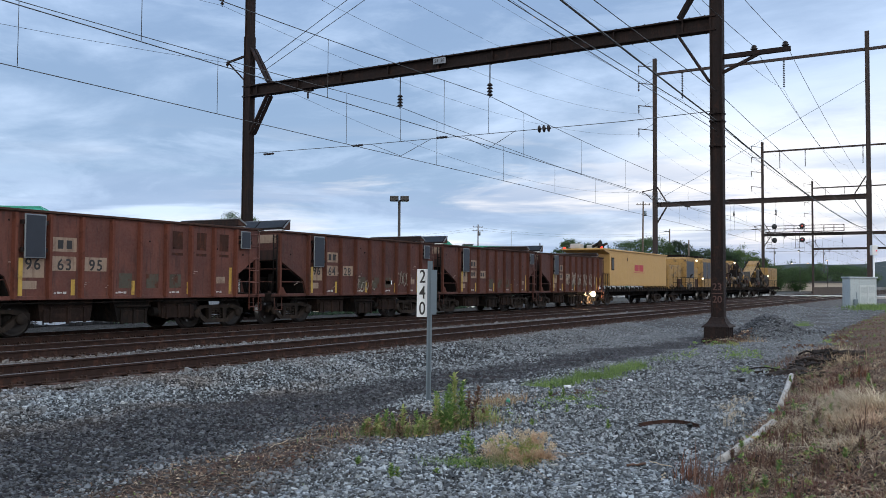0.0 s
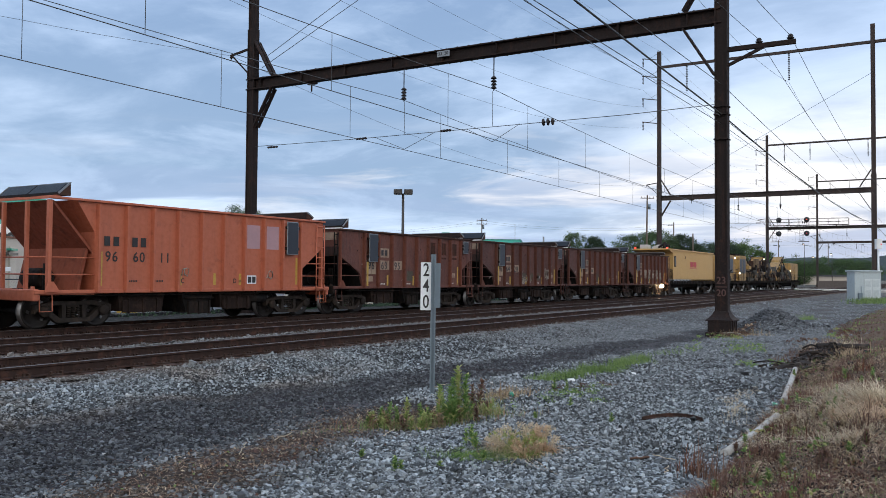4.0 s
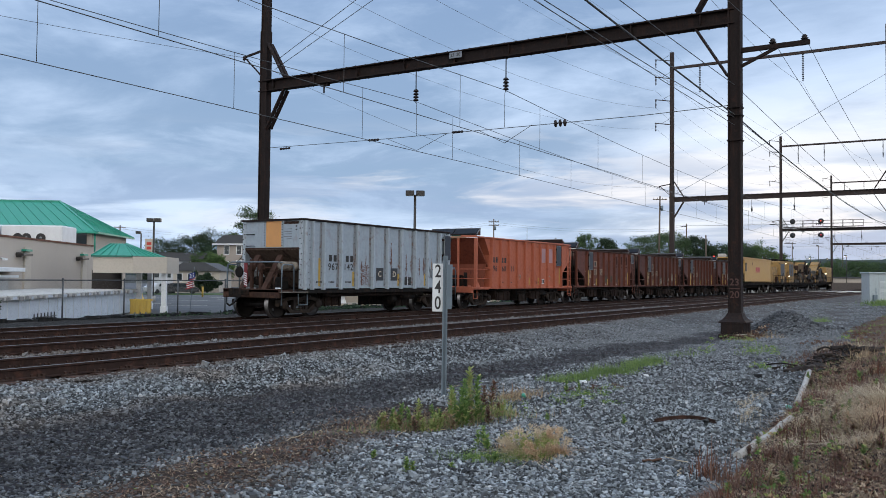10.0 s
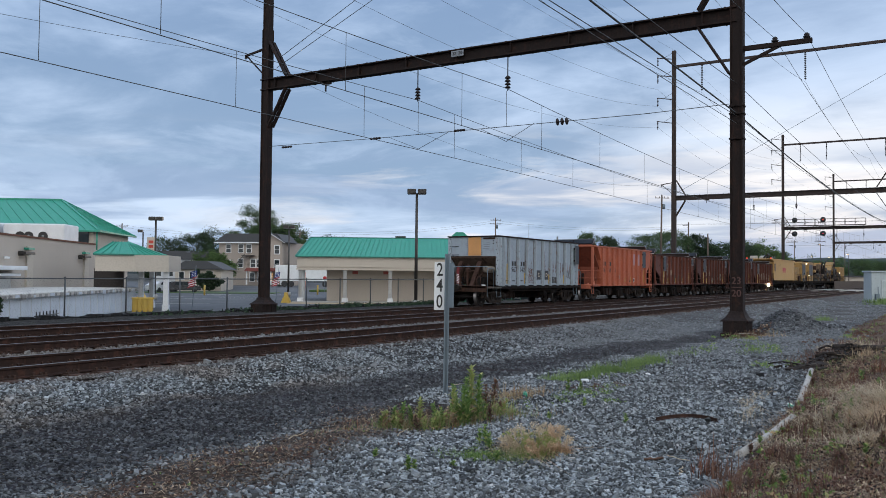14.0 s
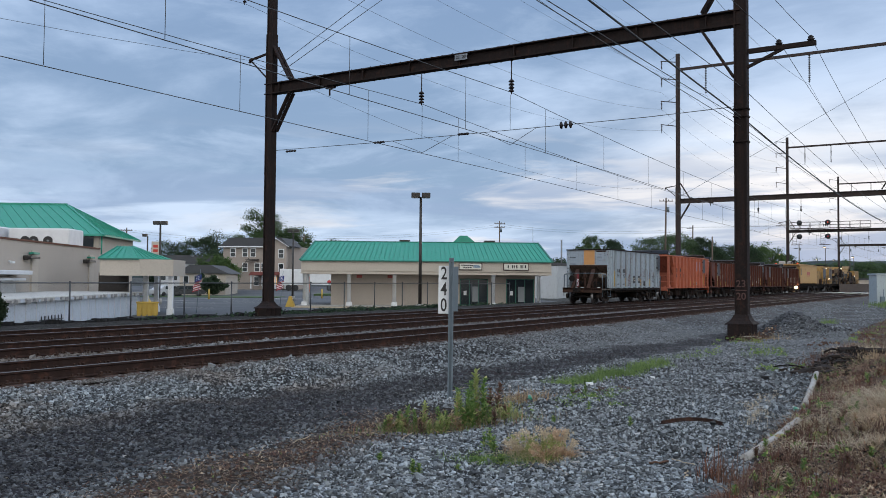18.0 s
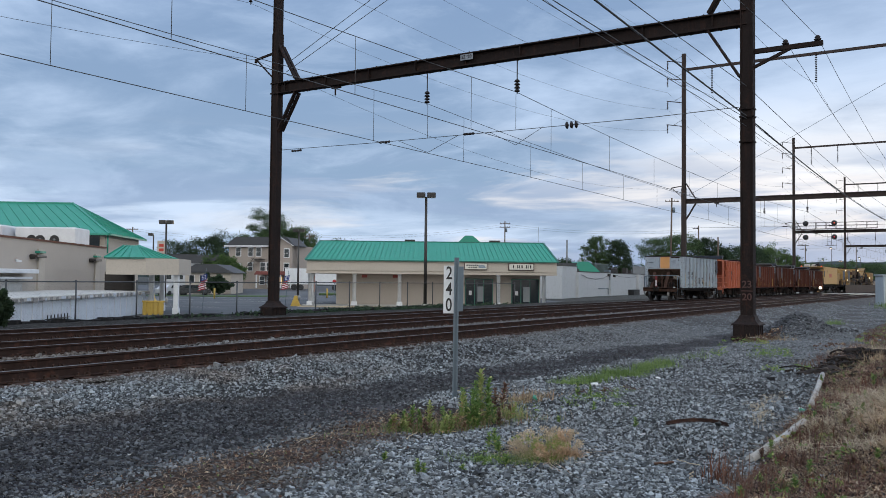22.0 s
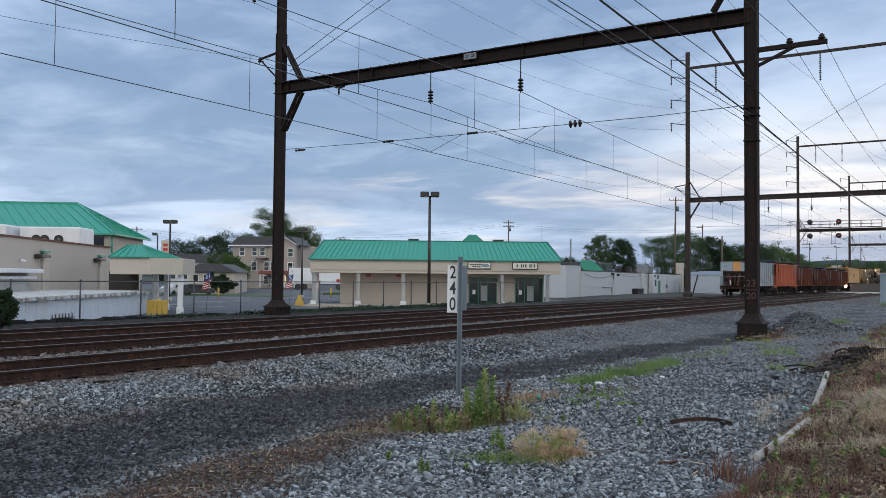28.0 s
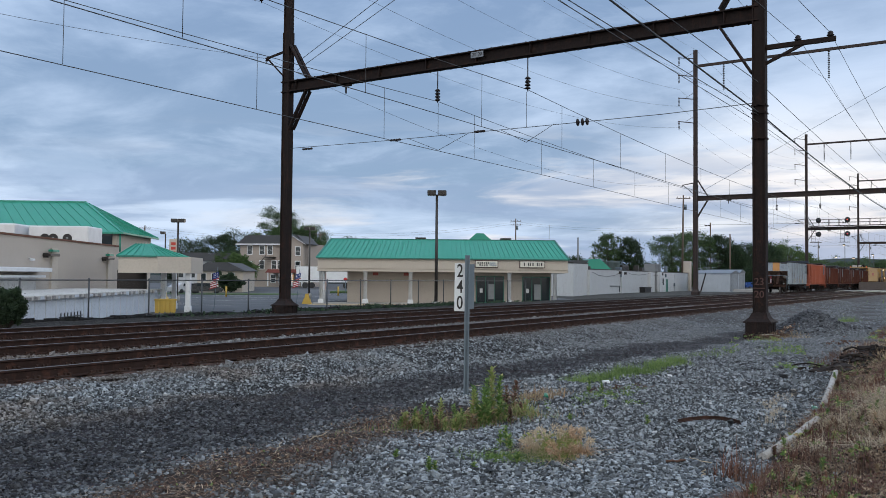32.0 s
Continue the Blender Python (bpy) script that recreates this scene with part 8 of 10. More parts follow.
car(lot(-32.6, 112, float(ground_z(*lot_xy(-32.6, 112))) + 0.06, turn=60), (0.55, 0.56, 0.58), "white parked car in the lot")
car(lot(-29.9, 112, float(ground_z(*lot_xy(-29.9, 112))) + 0.06, turn=15), (0.03, 0.032, 0.035), "black parked car in the lot")
car(lot(-7.5, 112, LOT_Z + 0.2), (0.55, 0.56, 0.58), "white parked car behind the shop")
car(lot(70.6, 187, -0.55, turn=20), (0.02, 0.07, 0.25), "blue parked car near the crossing")
car(lot(72.5, 198, -0.5, turn=20), (0.4, 0.41, 0.43), "silver parked car near the crossing")
tk = thing("box_trailer", "white box trailer parked behind the shop", "trailer", lot(-15.5, 140, -0.6))
bm = B()
box(bm, -7, 2.5, 0, 2.5, 1.0, 3.6, 0.04)
part("box", bm, white_paint, tk)
for x in (-5.5, -4.4, 1.2):
    bm = B()
    rod(bm, (x, -0.02, 0.5), (x, 0.25, 0.5), 0.5, 14)
    part("wheel", bm, sk, tk)
st = thing("stop_sign", "red octagonal stop sign on a post", "sign", lot(-11.3, 110, LOT_Z + 0.2))
bm = B()
rod(bm, (0, 0, 0), (0, 0, 2.0), 0.04, 6)
part("post", bm, galv, st)
bm = B()
lathe(bm, [(0.0001, -0.02), (0.25, -0.02), (0.25, 0.02), (0.0001, 0.02)], (0, -0.05, 1.9), axis="y", seg=8)
part("face", bm, plain("stop_red", (0.45, 0.02, 0.02), 0.5), st)
bn = thing("feather_banner", "orange upright banner by the street", "banner", lot(-14.4, 112, LOT_Z + 0.2))
bm = B()
box(bm, -0.35, 0.35, -0.02, 0.02, 0.5, 2.6)
part("cloth", bm, plain("orange_cloth", (0.65, 0.10, 0.03), 0.8), bn)
bm = B()
rod(bm, (-0.36, 0, 0), (-0.36, 0, 2.7), 0.025, 6)
part("pole", bm, galv, bn)
sg = thing("pylon_sign", "tall cream pylon sign with red bars", "sign", lot(-32.0, 105, LOT_Z))
bm = B()
box(bm, -0.5, 0.5, -0.15, 0.15, 4.2, 6.9)
part("panel", bm, beige_trim, sg)
bm = B()
for k in range(4):
    box(bm, -0.28, 0.28, -0.17, -0.15, 4.5 + k * 0.55, 4.85 + k * 0.55)
part("sign_bar", bm, plain("sign_red", (0.5, 0.05, 0.03), 0.5), sg)
bm = B()
rod(bm, (0, 0.1, 0), (0, 0.1, 4.3), 0.12, 8)
part("pole", bm, galv, sg)
# small flags on poles along the lot
fl_red, fl_white, fl_blue = plain("flag_red", (0.35, 0.02, 0.03), 0.8), plain("flag_white", (0.8, 0.8, 0.8), 0.8), plain("flag_blue", (0.02, 0.04, 0.18), 0.8)
for r, d in ((-15.4, 60), (-11.2, 70)):
    fg = thing("flag", "small striped flag hanging on a pole", "flag", lot(r, d, LOT_Z + 0.5))
    bm = B()
    rod(bm, (0, 0, -0.5), (0.25, 0, 2.6), 0.02, 6)
    part("pole", bm, galv, fg)
    # the cloth hangs in a slanting fold: a starred canton over slanting stripes
    for k in range(9):
        z0 = 1.10 + k * 0.075
        q = 0.05 * math.sin(k * 1.1)
        part("stripe", prism(B(), [(-0.32 + k * 0.02 + q, z0 - 0.10), (0.20 + k * 0.012 + q, z0 + 0.05), (0.20 + k * 0.012 + q, z0 + 0.125), (-0.32 + k * 0.02 + q, z0 - 0.025)], -0.012 + 0.012 * (k % 2), 0.012 + 0.012 * (k % 2)), (fl_red, fl_white)[k % 2], fg)
    part("canton", prism(B(), [(-0.12, 1.70), (0.30, 1.84), (0.34, 2.24), (-0.06, 2.14)], -0.03, 0.01), fl_blue, fg)
    for i in range(3):
        for j in range(3):
            part("star", box(B(), -0.03 + i * 0.11, 0.02 + i * 0.11, -0.038, -0.03, 1.82 + j * 0.11 + i * 0.03, 1.87 + j * 0.11 + i * 0.03), fl_white, fg)

# ---- down the line: signal cabin, crossing, platform fence, lit lamps, hills ----
ib = thing("signal_cabin", "pale grey steel signal cabin with louvred doors", "signal cabin", pose(80.2, 5.9, float(ground_z(80, 6.5)), 0, 0, -62))
cabin_door = painted("pale_cabin_door_paint", (0.50, 0.54, 0.55), (0.25, 0.25, 0.24), 0.12, 0.55, vary=0.05)
cabin = painted("pale_grey_cabin_paint", (0.38, 0.43, 0.45), (0.2, 0.2, 0.19), 0.14, 0.55, vary=0.05)
bm = B()
box(bm, -1.45, 0.75, 0, 1.6, 0.0, 2.5, 0.03)
part("body", bm, cabin, ib)
bm = B()
box(bm, -1.55, 0.85, -0.1, 1.7, 2.5, 2.62, 0.03)
part("roof", bm, cabin, ib)
for x in (-0.65, 0.0):
    bm = B()
    box(bm, x, x + 0.62, -0.04, 0, 0.3, 1.9, 0.01)
    dr = part("door", bm, cabin_door, ib, "paler louvred door")
    for z_ in (0.45, 1.25):
        for k in range(7):
            bm = B()
            box(bm, x + 0.08, x + 0.54, -0.06, -0.04, z_ + k * 0.075, z_ + k * 0.075 + 0.04)
            part("louvre", bm, cabin, dr)
bm = B()
rod(bm, (-0.95, -0.1, 0.05), (-0.95, -0.1, 1.3), 0.03, 6)
box(bm, -1.2, -0.9, -0.25, 0, 0.2, 0.7)
part("conduit_box", bm, galv, ib)
wl = thing("crossing_signal", "white relay case with a small red light by the line", "signal", pose(84.5, 5.6, -0.3, 0, 0, -62))
bm = B()
box(bm, -0.25, 0.25, 0, 0.45, 4.5, 5.4, 0.03)
part("case", bm, white_paint, wl)
bm = B()
rod(bm, (0, 0.25, 0), (0, 0.25, 4.4), 0.08, 10)
part("pole", bm, white_paint, wl)
bm = B()
box(bm, 0.08, 0.18, -0.02, 0, 4.85, 4.97)
part("lens", bm, red_on, wl)

bm = B()
for y0, y1 in ((4, RAIL_Y[0] - 0.06), (RAIL_Y[0] + 0.06, RAIL_Y[0] + GAUGE - 0.06), (RAIL_Y[0] + GAUGE + 0.06, RAIL_Y[1] - 0.06), (RAIL_Y[1] + 0.06, RAIL_Y[1] + GAUGE - 0.06), (RAIL_Y[1] + GAUGE + 0.06, RAIL_Y[2] - 0.06), (RAIL_Y[2] + 0.06, RAIL_Y[2] + GAUGE - 0.06), (RAIL_Y[2] + GAUGE + 0.06, 34)):
    box(bm, 132, 143, y0, y1, -0.4, 0.0)
solo("level_crossing", bm, concrete, "pale concrete level crossing deck between rails", "road", kind="structure")
ft = thing("platform_fence", "brown board fence between the tracks beyond the crossing", "fence", pose(148, 18.72, -0.2))
board_mat = painted("brown_fence_board", (0.11, 0.085, 0.07), (0.06, 0.05, 0.045), 0.3, 0.9)
for k in range(60):
    bm = B()
    box(bm, k * 2.0, k * 2.0 + 1.94, -0.03, 0.03, 0.05, 1.45)
    part("board", bm, board_mat, ft)
for r, d, h, s_ in ((104, 262, 12.5, 1), (112, 258, 10.5, 1), (128, 262, 13.0, 1), (96, 250, 11.5, 1), (150, 300, 10.0, 1), (158, 330, 11, 1), (137, 262, 10.0, 1)):
    lamp_post(lot(r, d, -0.5), h, 1, warm_lamp)
for r, d, h in ((137, 300, 16), (171, 330, 17)):
    utility_pole(lot(r, d, -0.5), h, 1)
wall_far = thing("far_building", "low tan building behind the station trees", "building", lot(118, 290, -0.5))
bm = B()
box(bm, 0, 40, 0, 20, 0, 3.0)
part("wall", bm, beige, wall_far)
bm = B()
box(bm, -0.5, 40.5, -0.5, 20.5, 3.0, 3.5)
part("roof", bm, shingle, wall_far)
bm = B()
hv, hf = [], []
for k in range(121):
    a_ = radians(-60 + k * 1.5)
    R = 2600
    h = 52 + 22 * math.sin(k * 0.21) + 14 * math.sin(k * 0.53 + 1) + 5 * math.sin(k * 1.7) + (40 * math.exp(-((k - 42) / 7) ** 2))
    hv += [(R * math.cos(a_), R * math.sin(a_), -3), (R * math.cos(a_), R * math.sin(a_), h * 0.75), ((R + 500) * math.cos(a_), (R + 500) * math.sin(a_), -3)]
for k in range(120):
    for q in (0, 1):
        hf.append((k * 3 + q, (k + 1) * 3 + q, (k + 1) * 3 + q + 1, k * 3 + q + 1))
tagged(part("backdrop", soup("backdrop", hv, hf, plain("far_wooded_hill", (0.055, 0.075, 0.085), 1.0, scale=0.02, space="World"), True), None), "dark wooded hills on the horizon", "hill", kind="structure")
# ---- trees and bushes ----


def leaf_material(name, dark, light, dry=None, patchy=None):
    """Thin leaves: they scatter light and let some through."""
    n = Nodes(name)
    rnd = n.add("ShaderNodeNewGeometry").outputs["Random Per Island"]
    c = n.mix(rnd, dark, light)
    c = n.mix(n.ramp(n.noise(0.5, 3, 0.6, "World"), 0.35, 0.65, 0, 0.45), c, sh(dark, 0.8))
    if dry:
        c = n.mix(n.ramp(rnd, 0.86, 0.95), c, dry)
    if patchy:
        c = n.mix(n.ramp(n.noise(1.7, 4, 0.6, "World"), 0.44, 0.6, 0, 0.85), c, patchy)
    n.done(c, 0.75)
    tr_ = n.add("ShaderNodeBsdfTranslucent")
    n.link(c, tr_.inputs[0])
    mx = n.add("ShaderNodeMixShader")
    mx.inputs[0].default_value = 0.35
    n.link(n.p.outputs[0], mx.inputs[1])
    n.link(tr_.outputs[0], mx.inputs[2])
    n.link(mx.outputs[0], n.t.nodes["Material Output"].inputs[0])
    return n.m


leaf_far = leaf_material("tree_leaf", (0.034, 0.066, 0.022), (0.100, 0.160, 0.055))
leaf_dark = leaf_material("dark_tree_leaf", (0.018, 0.038, 0.018), (0.052, 0.086, 0.034))
leaf_bright = leaf_material("spring_tree_leaf", (0.04, 0.08, 0.02), (0.12, 0.19, 0.05))
bark = painted("tree_bark", (0.07, 0.055, 0.045), (0.04, 0.03, 0.025), 0.3, 0.95)


def leaf_soup(centres, count, spread_, size, r, flat=0.55):
    """Small bent leaf clumps scattered round branch ends."""
    c = np.asarray(centres)[r.integers(0, len(centres), count)]
    p = c + r.normal(0, 1, (count, 3)) * np.array([spread_, spread_, spread_ * flat])
    a = r.normal(0, 1, (count, 3))
    a /= np.linalg.norm(a, axis=1, keepdims=True)
    b = np.cross(a, r.normal(0, 1, (count, 3)))
    b /= np.linalg.norm(b, axis=1, keepdims=True)
    s = size * r.uniform(0.5, 1.3, (count, 1))
    nn = np.cross(a, b) * s * 0.25
    v = np.stack([p - a * s, p - b * s * 0.55 + nn, p + a * s, p + b * s * 0.55 + nn], 1)
    return v.reshape(-1, 3), np.arange(count * 4).reshape(-1, 4)


def tree(m, h, w, seed, mat, leaves=1500, size=0.42, bare_=0.3, label="leafy green tree behind the lot", sparse=1.0, airy=False):
    r, rr = np.random.default_rng(seed), random.Random(seed)
    t = thing("tree", label, "tree", m, "trees")
    bm = B()
    tube_pts = [(rr.uniform(-0.1, 0.1) * k, rr.uniform(-0.1, 0.1) * k, h * 0.8 * k / 5) for k in range(6)]
    for k in range(5):
        rod(bm, tube_pts[k], tube_pts[k + 1], 0.022 * h * (1 - k / 6), 8, 0.022 * h * (1 - (k + 1) / 6), False)
    ends = []
    for k in range(13):
        q = 0.28 + 0.68 * k / 12
        z0 = h * 0.8 * q
        a = k * 2.4 + rr.uniform(-0.4, 0.4)
        reach = w * 0.5 * (0.55 + 0.6 * math.sin(math.pi * min(1, q * 0.95 + 0.05))) * rr.uniform(0.65, 1.1)
        e = Vector((math.cos(a) * reach, math.sin(a) * reach, z0 + reach * rr.uniform(0.25, 0.75)))
        s = Vector((0, 0, z0 * 0.9))
        mid = s.lerp(e, 0.5) + Vector((0, 0, reach * 0.1))
        rod(bm, s, mid, 0.008 * h, 5, 0.005 * h, False)
        rod(bm, mid, e, 0.005 * h, 5, 0.002 * h, False)
        ends += [e, mid, e + Vector((rr.uniform(-1, 1), rr.uniform(-1, 1), rr.uniform(-0.4, 1))) * w * 0.13, e + Vector((rr.uniform(-1, 1), rr.uniform(-1, 1), rr.uniform(-0.8, 0.6))) * w * 0.15]
    ends += [Vector((rr.uniform(-1, 1) * w * 0.15, rr.uniform(-1, 1) * w * 0.15, h * rr.uniform(0.82, 0.97))) for _ in range(5)]
    part("trunk", bm, bark, t)
    if airy:
        v, f = leaf_soup([tuple(e) for e in ends], int(leaves * sparse * 5.4), w * 0.058, size * 0.37, r)
    else:
        # clumps fill a lumpy dome, with a few gaps
        lobes = [(rr.uniform(0, 6.28), rr.uniform(0.8, 1.15), rr.uniform(0.25, 0.85)) for _ in range(7)]
        cs = []
        while len(cs) < 110:
            a, q, z = rr.uniform(0, 6.28), rr.random() ** 0.5, rr.uniform(bare_ * 0.7, 1.0)
            rad = 0.5 * w * math.sin(math.pi * (0.12 + 0.80 * (1 - (z - bare_ * 0.7) / (1 - bare_ * 0.7)) ** 0.8)) ** 0.7
            near_lobe = max(m_ * math.exp(-((math.remainder(a - a0, 6.2832)) / 0.7) ** 2 - ((z - z0) / 0.3) ** 2) for a0, m_, z0 in lobes)
            rad *= 0.62 + 0.48 * near_lobe
            cs.append((math.cos(a) * rad * q, math.sin(a) * rad * q, h * z * (0.96 + 0.06 * near_lobe)))
        v, f = leaf_soup(cs + [tuple(e) for e in ends[::3]], int(leaves * sparse * 7.5), w * 0.052, size * 0.36, r, 0.7)
    part("crown", soup("crown", v, f, mat), None, t)
    return t


for k, (r, d, h, w, mat, br, sp) in enumerate((
        (-34.5, 200, 17.5, 14, leaf_far, 0.25, 2.6), (-29, 195, 14.0, 10, leaf_far, 0.25, 2.2), (-40.5, 205, 8.5, 10, leaf_far, 0.2, 1.2),
        (-73, 260, 12.0, 15, leaf_dark, 0.1, 1.3), (-66, 262, 14.5, 14, leaf_dark, 0.1, 1.3), (-60, 258, 15.0, 15, leaf_dark, 0.1, 1.3), (-80, 265, 8.0, 12, leaf_dark, 0.1, 1.0),
        (-31.2, 135, 5.2, 6.0, leaf_bright, 0.15, 1.2), (-28.0, 117, 1.9, 3.2, leaf_dark, 0.05, 1.0), (-54, 240, 9, 11, leaf_dark, 0.1, 1.0),
        (-21.5, 215, 11, 9, leaf_far, 0.2, 1.0), (-22.5, 170, 9, 7, leaf_far, 0.15, 1.0), (0.5 - 22, 220, 12, 10, leaf_dark, 0.2, 1.0), (-20.5, 230, 12.3, 8, leaf_dark, 0.2, 0.8),
        (35.5, 172, 11.2, 6.5, leaf_far, 0.2, 0.75), (40.5, 174, 10.6, 7, leaf_dark, 0.2, 0.9), (31.5, 190, 7.0, 8, leaf_dark, 0.1, 1.0),
        (51.5, 182, 11.5, 10, leaf_far, 0.1, 1.2), (57.5, 186, 12.6, 9, leaf_far, 0.1, 1.2), (64.0, 190, 12.2, 8, leaf_dark, 0.1, 1.2), (70.0, 195, 9.2, 8, leaf_dark, 0.1, 1.2), (47, 195, 5.5, 7, leaf_dark, 0.1, 1.1),
        (78, 215, 11.0, 10, leaf_dark, 0.1, 1.1), (86, 225, 11.5, 11, leaf_dark, 0.1, 1.1), (93, 235, 11.5, 11, leaf_dark, 0.1, 1.1),
        (101, 250, 13.0, 12, leaf_bright, 0.1, 1.1), (110, 260, 12.8, 12, leaf_bright, 0.1, 1.1), (119, 270, 10.5, 11, leaf_far, 0.1, 1.1), (128, 280, 8.5, 12, leaf_far, 0.1, 1.0), (140, 290, 8.0, 13, leaf_far, 0.1, 1.0), (152, 300, 8.5, 13, leaf_far, 0.1, 1.0), (166, 310, 9.5, 14, leaf_far, 0.1, 1.0), (180, 320, 9.0, 14, leaf_far, 0.1, 1.0),
        (-95, 270, 10, 16, leaf_dark, 0.1, 1.0), (-8, 250, 7, 12, leaf_dark, 0.1, 1.0), (8, 260, 7.5, 13, leaf_dark, 0.1, 1.0), (24, 250, 7.5, 12, leaf_dark, 0.1, 1.0))):
    far_ = d > 205
    tree(lot(r, d, -0.6), h, w, 100 + k, mat, 1700 if not far_ else 1300, 0.42 if not far_ else 0.55, br, sparse=min(sp, 1.3) if sp < 2 else sp, airy=sp > 2,
         label="dark green tree beyond the parking lot" if mat is leaf_dark else "leafy green tree beyond the parking lot")


def bush(name, m, w, h, mat, seed, label, leaves=2600, size=0.055):
    r, rr = np.random.default_rng(seed), random.Random(seed)
    t = thing(name, label, "bush", m)
    bm = B()
    cs = []
    for k in range(120):
        a, q = rr.uniform(0, 6.28), rr.uniform(0.3, 1.0) ** 0.4
        z = rr.uniform(0.25, 0.95)
        rad = w * 0.5 * math.sin(math.pi * (0.18 + 0.75 * (1 - z))) * q
        cs.append((math.cos(a) * rad, math.sin(a) * rad, z * h))
        rod(bm, (0, 0, 0), cs[-1], 0.02, 4, 0.006, False)
    part("stem", bm, bark, t)
    v, f = leaf_soup(cs, leaves, w * 0.05, size, r, 0.9)
    part("foliage", soup("foliage", v, f, mat), None, t)
    return t


bush("round_bush", lot(-13.3, 26.6, float(ground_z(*lot_xy(-13.3, 26.6))), LOT_A), 1.1, 1.38, leaf_dark, 7, "dark green clipped round bush beside the track", 16000, 0.042)
ivy = leaf_material("ivy_leaf", (0.02, 0.042, 0.022), (0.06, 0.10, 0.05))
pts = []
r_ = np.random.default_rng(12)
for x0, x1, y0, y1, c_ in ((33, 41, 30.2, 31.6, 700), (41, 49, 29.8, 31.4, 700), (24, 33, 29.8, 31.3, 160), (50, 60, 30.5, 31.3, 160)):
    x, y = r_.uniform(x0, x1, c_), r_.uniform(y0, y1, c_)
    hh = 0.03 + 0.16 * np.clip(np.sin(x * 1.3) * np.sin(x * 0.47 + 1) + 0.4, 0, 1)
    pts.append(np.stack([x, y, ground_z(x, y) + r_.uniform(0, 1, c_) * hh], -1))
v, f = leaf_soup(np.concatenate(pts), 4600, 0.08, 0.075, r_)
tagged(part("ground_cover", soup("ground_cover", v, f, ivy), None), "low dark green ground cover along the fence", "ground cover", kind="stuff")

# ---- weeds, dry grass and litter on this side ----
weed_leaf = leaf_material("weed_leaf", (0.085, 0.165, 0.04), (0.30, 0.43, 0.115), (0.48, 0.48, 0.18))
grass_green = leaf_material("green_grass_blade", (0.10, 0.17, 0.045), (0.27, 0.36, 0.12))
grass_dry = leaf_material("dry_grass_blade", (0.17, 0.115, 0.068), (0.66, 0.50, 0.31), (0.32, 0.15, 0.08))
peach_straw = leaf_material("peach_straw_blade", (0.46, 0.29, 0.175), (0.80, 0.59, 0.40))
straw_pale = leaf_material("bleached_straw_blade", (0.42, 0.33, 0.22), (0.80, 0.66, 0.47))
rust_stalk = leaf_material("rust_red_stalk", (0.09, 0.035, 0.022), (0.27, 0.115, 0.065))
weed_pale = leaf_material("yellowed_weed_leaf", (0.22, 0.27, 0.07), (0.50, 0.52, 0.20), (0.5, 0.34, 0.2))
dead_stalk = leaf_material("dead_brown_stalk", (0.08, 0.045, 0.034), (0.24, 0.13, 0.085))
grass_red = leaf_material("rusty_dry_stalk", (0.07, 0.042, 0.031), (0.56, 0.39, 0.26), (0.66, 0.52, 0.36), (0.14, 0.055, 0.036))


def blades(x, y, h, mat, name, label, lean=0.45, width=0.006, seg=3, seed=1, category="grass", z0=None, kind="stuff", least=0.06):
    """Curved, tapering blades standing at x, y."""
    r = np.random.default_rng(seed)
    k = len(x)
    a = r.uniform(0, 6.283, k)
    ln = np.abs(r.normal(0, lean, k)) + least
    z = ground_z(x, y) - 0.01 if z0 is None else z0
    hh = h * r.uniform(0.55, 1.25, k)
    ww = width * r.uniform(0.7, 1.5, k)
    rows = []
    for i in range(seg + 1):
        u = i / seg
        ox, oy = np.cos(a) * ln * hh * u ** 1.7, np.sin(a) * ln * hh * u ** 1.7
        oz = hh * u * np.maximum(1 - 0.28 * ln * u, 0.12) + 0.004
        wd = ww * (1 - u * 0.9)
        px_, py_ = -np.sin(a) * wd, np.cos(a) * wd
        rows.append(np.stack([np.stack([x + ox - px_, y + oy - py_, z + oz], -1), np.stack([x + ox + px_, y + oy + py_, z + oz], -1)], 1))
    v = np.stack(rows, 1).reshape(-1, 3)
    n2 = (seg + 1) * 2
    f = []
    for i in range(seg):
        f.append(np.stack([np.arange(k) * n2 + i * 2, np.arange(k) * n2 + i * 2 + 1, np.arange(k) * n2 + i * 2 + 3, np.arange(k) * n2 + i * 2 + 2], -1))
    me = soup(name, v, np.concatenate(f), mat)
    ob = part(name, me, None)
    return tagged(ob, label, category, kind=kind)


def patch(cx, cy, sx, sy, count, r, turn=0.0):
    u, v = r.normal(0, 1, count) * sx, r.normal(0, 1, count) * sy
    c, s = math.cos(turn), math.sin(turn)
    return cx + u * c - v * s, cy + u * s + v * c


R = np.random.default_rng(21)


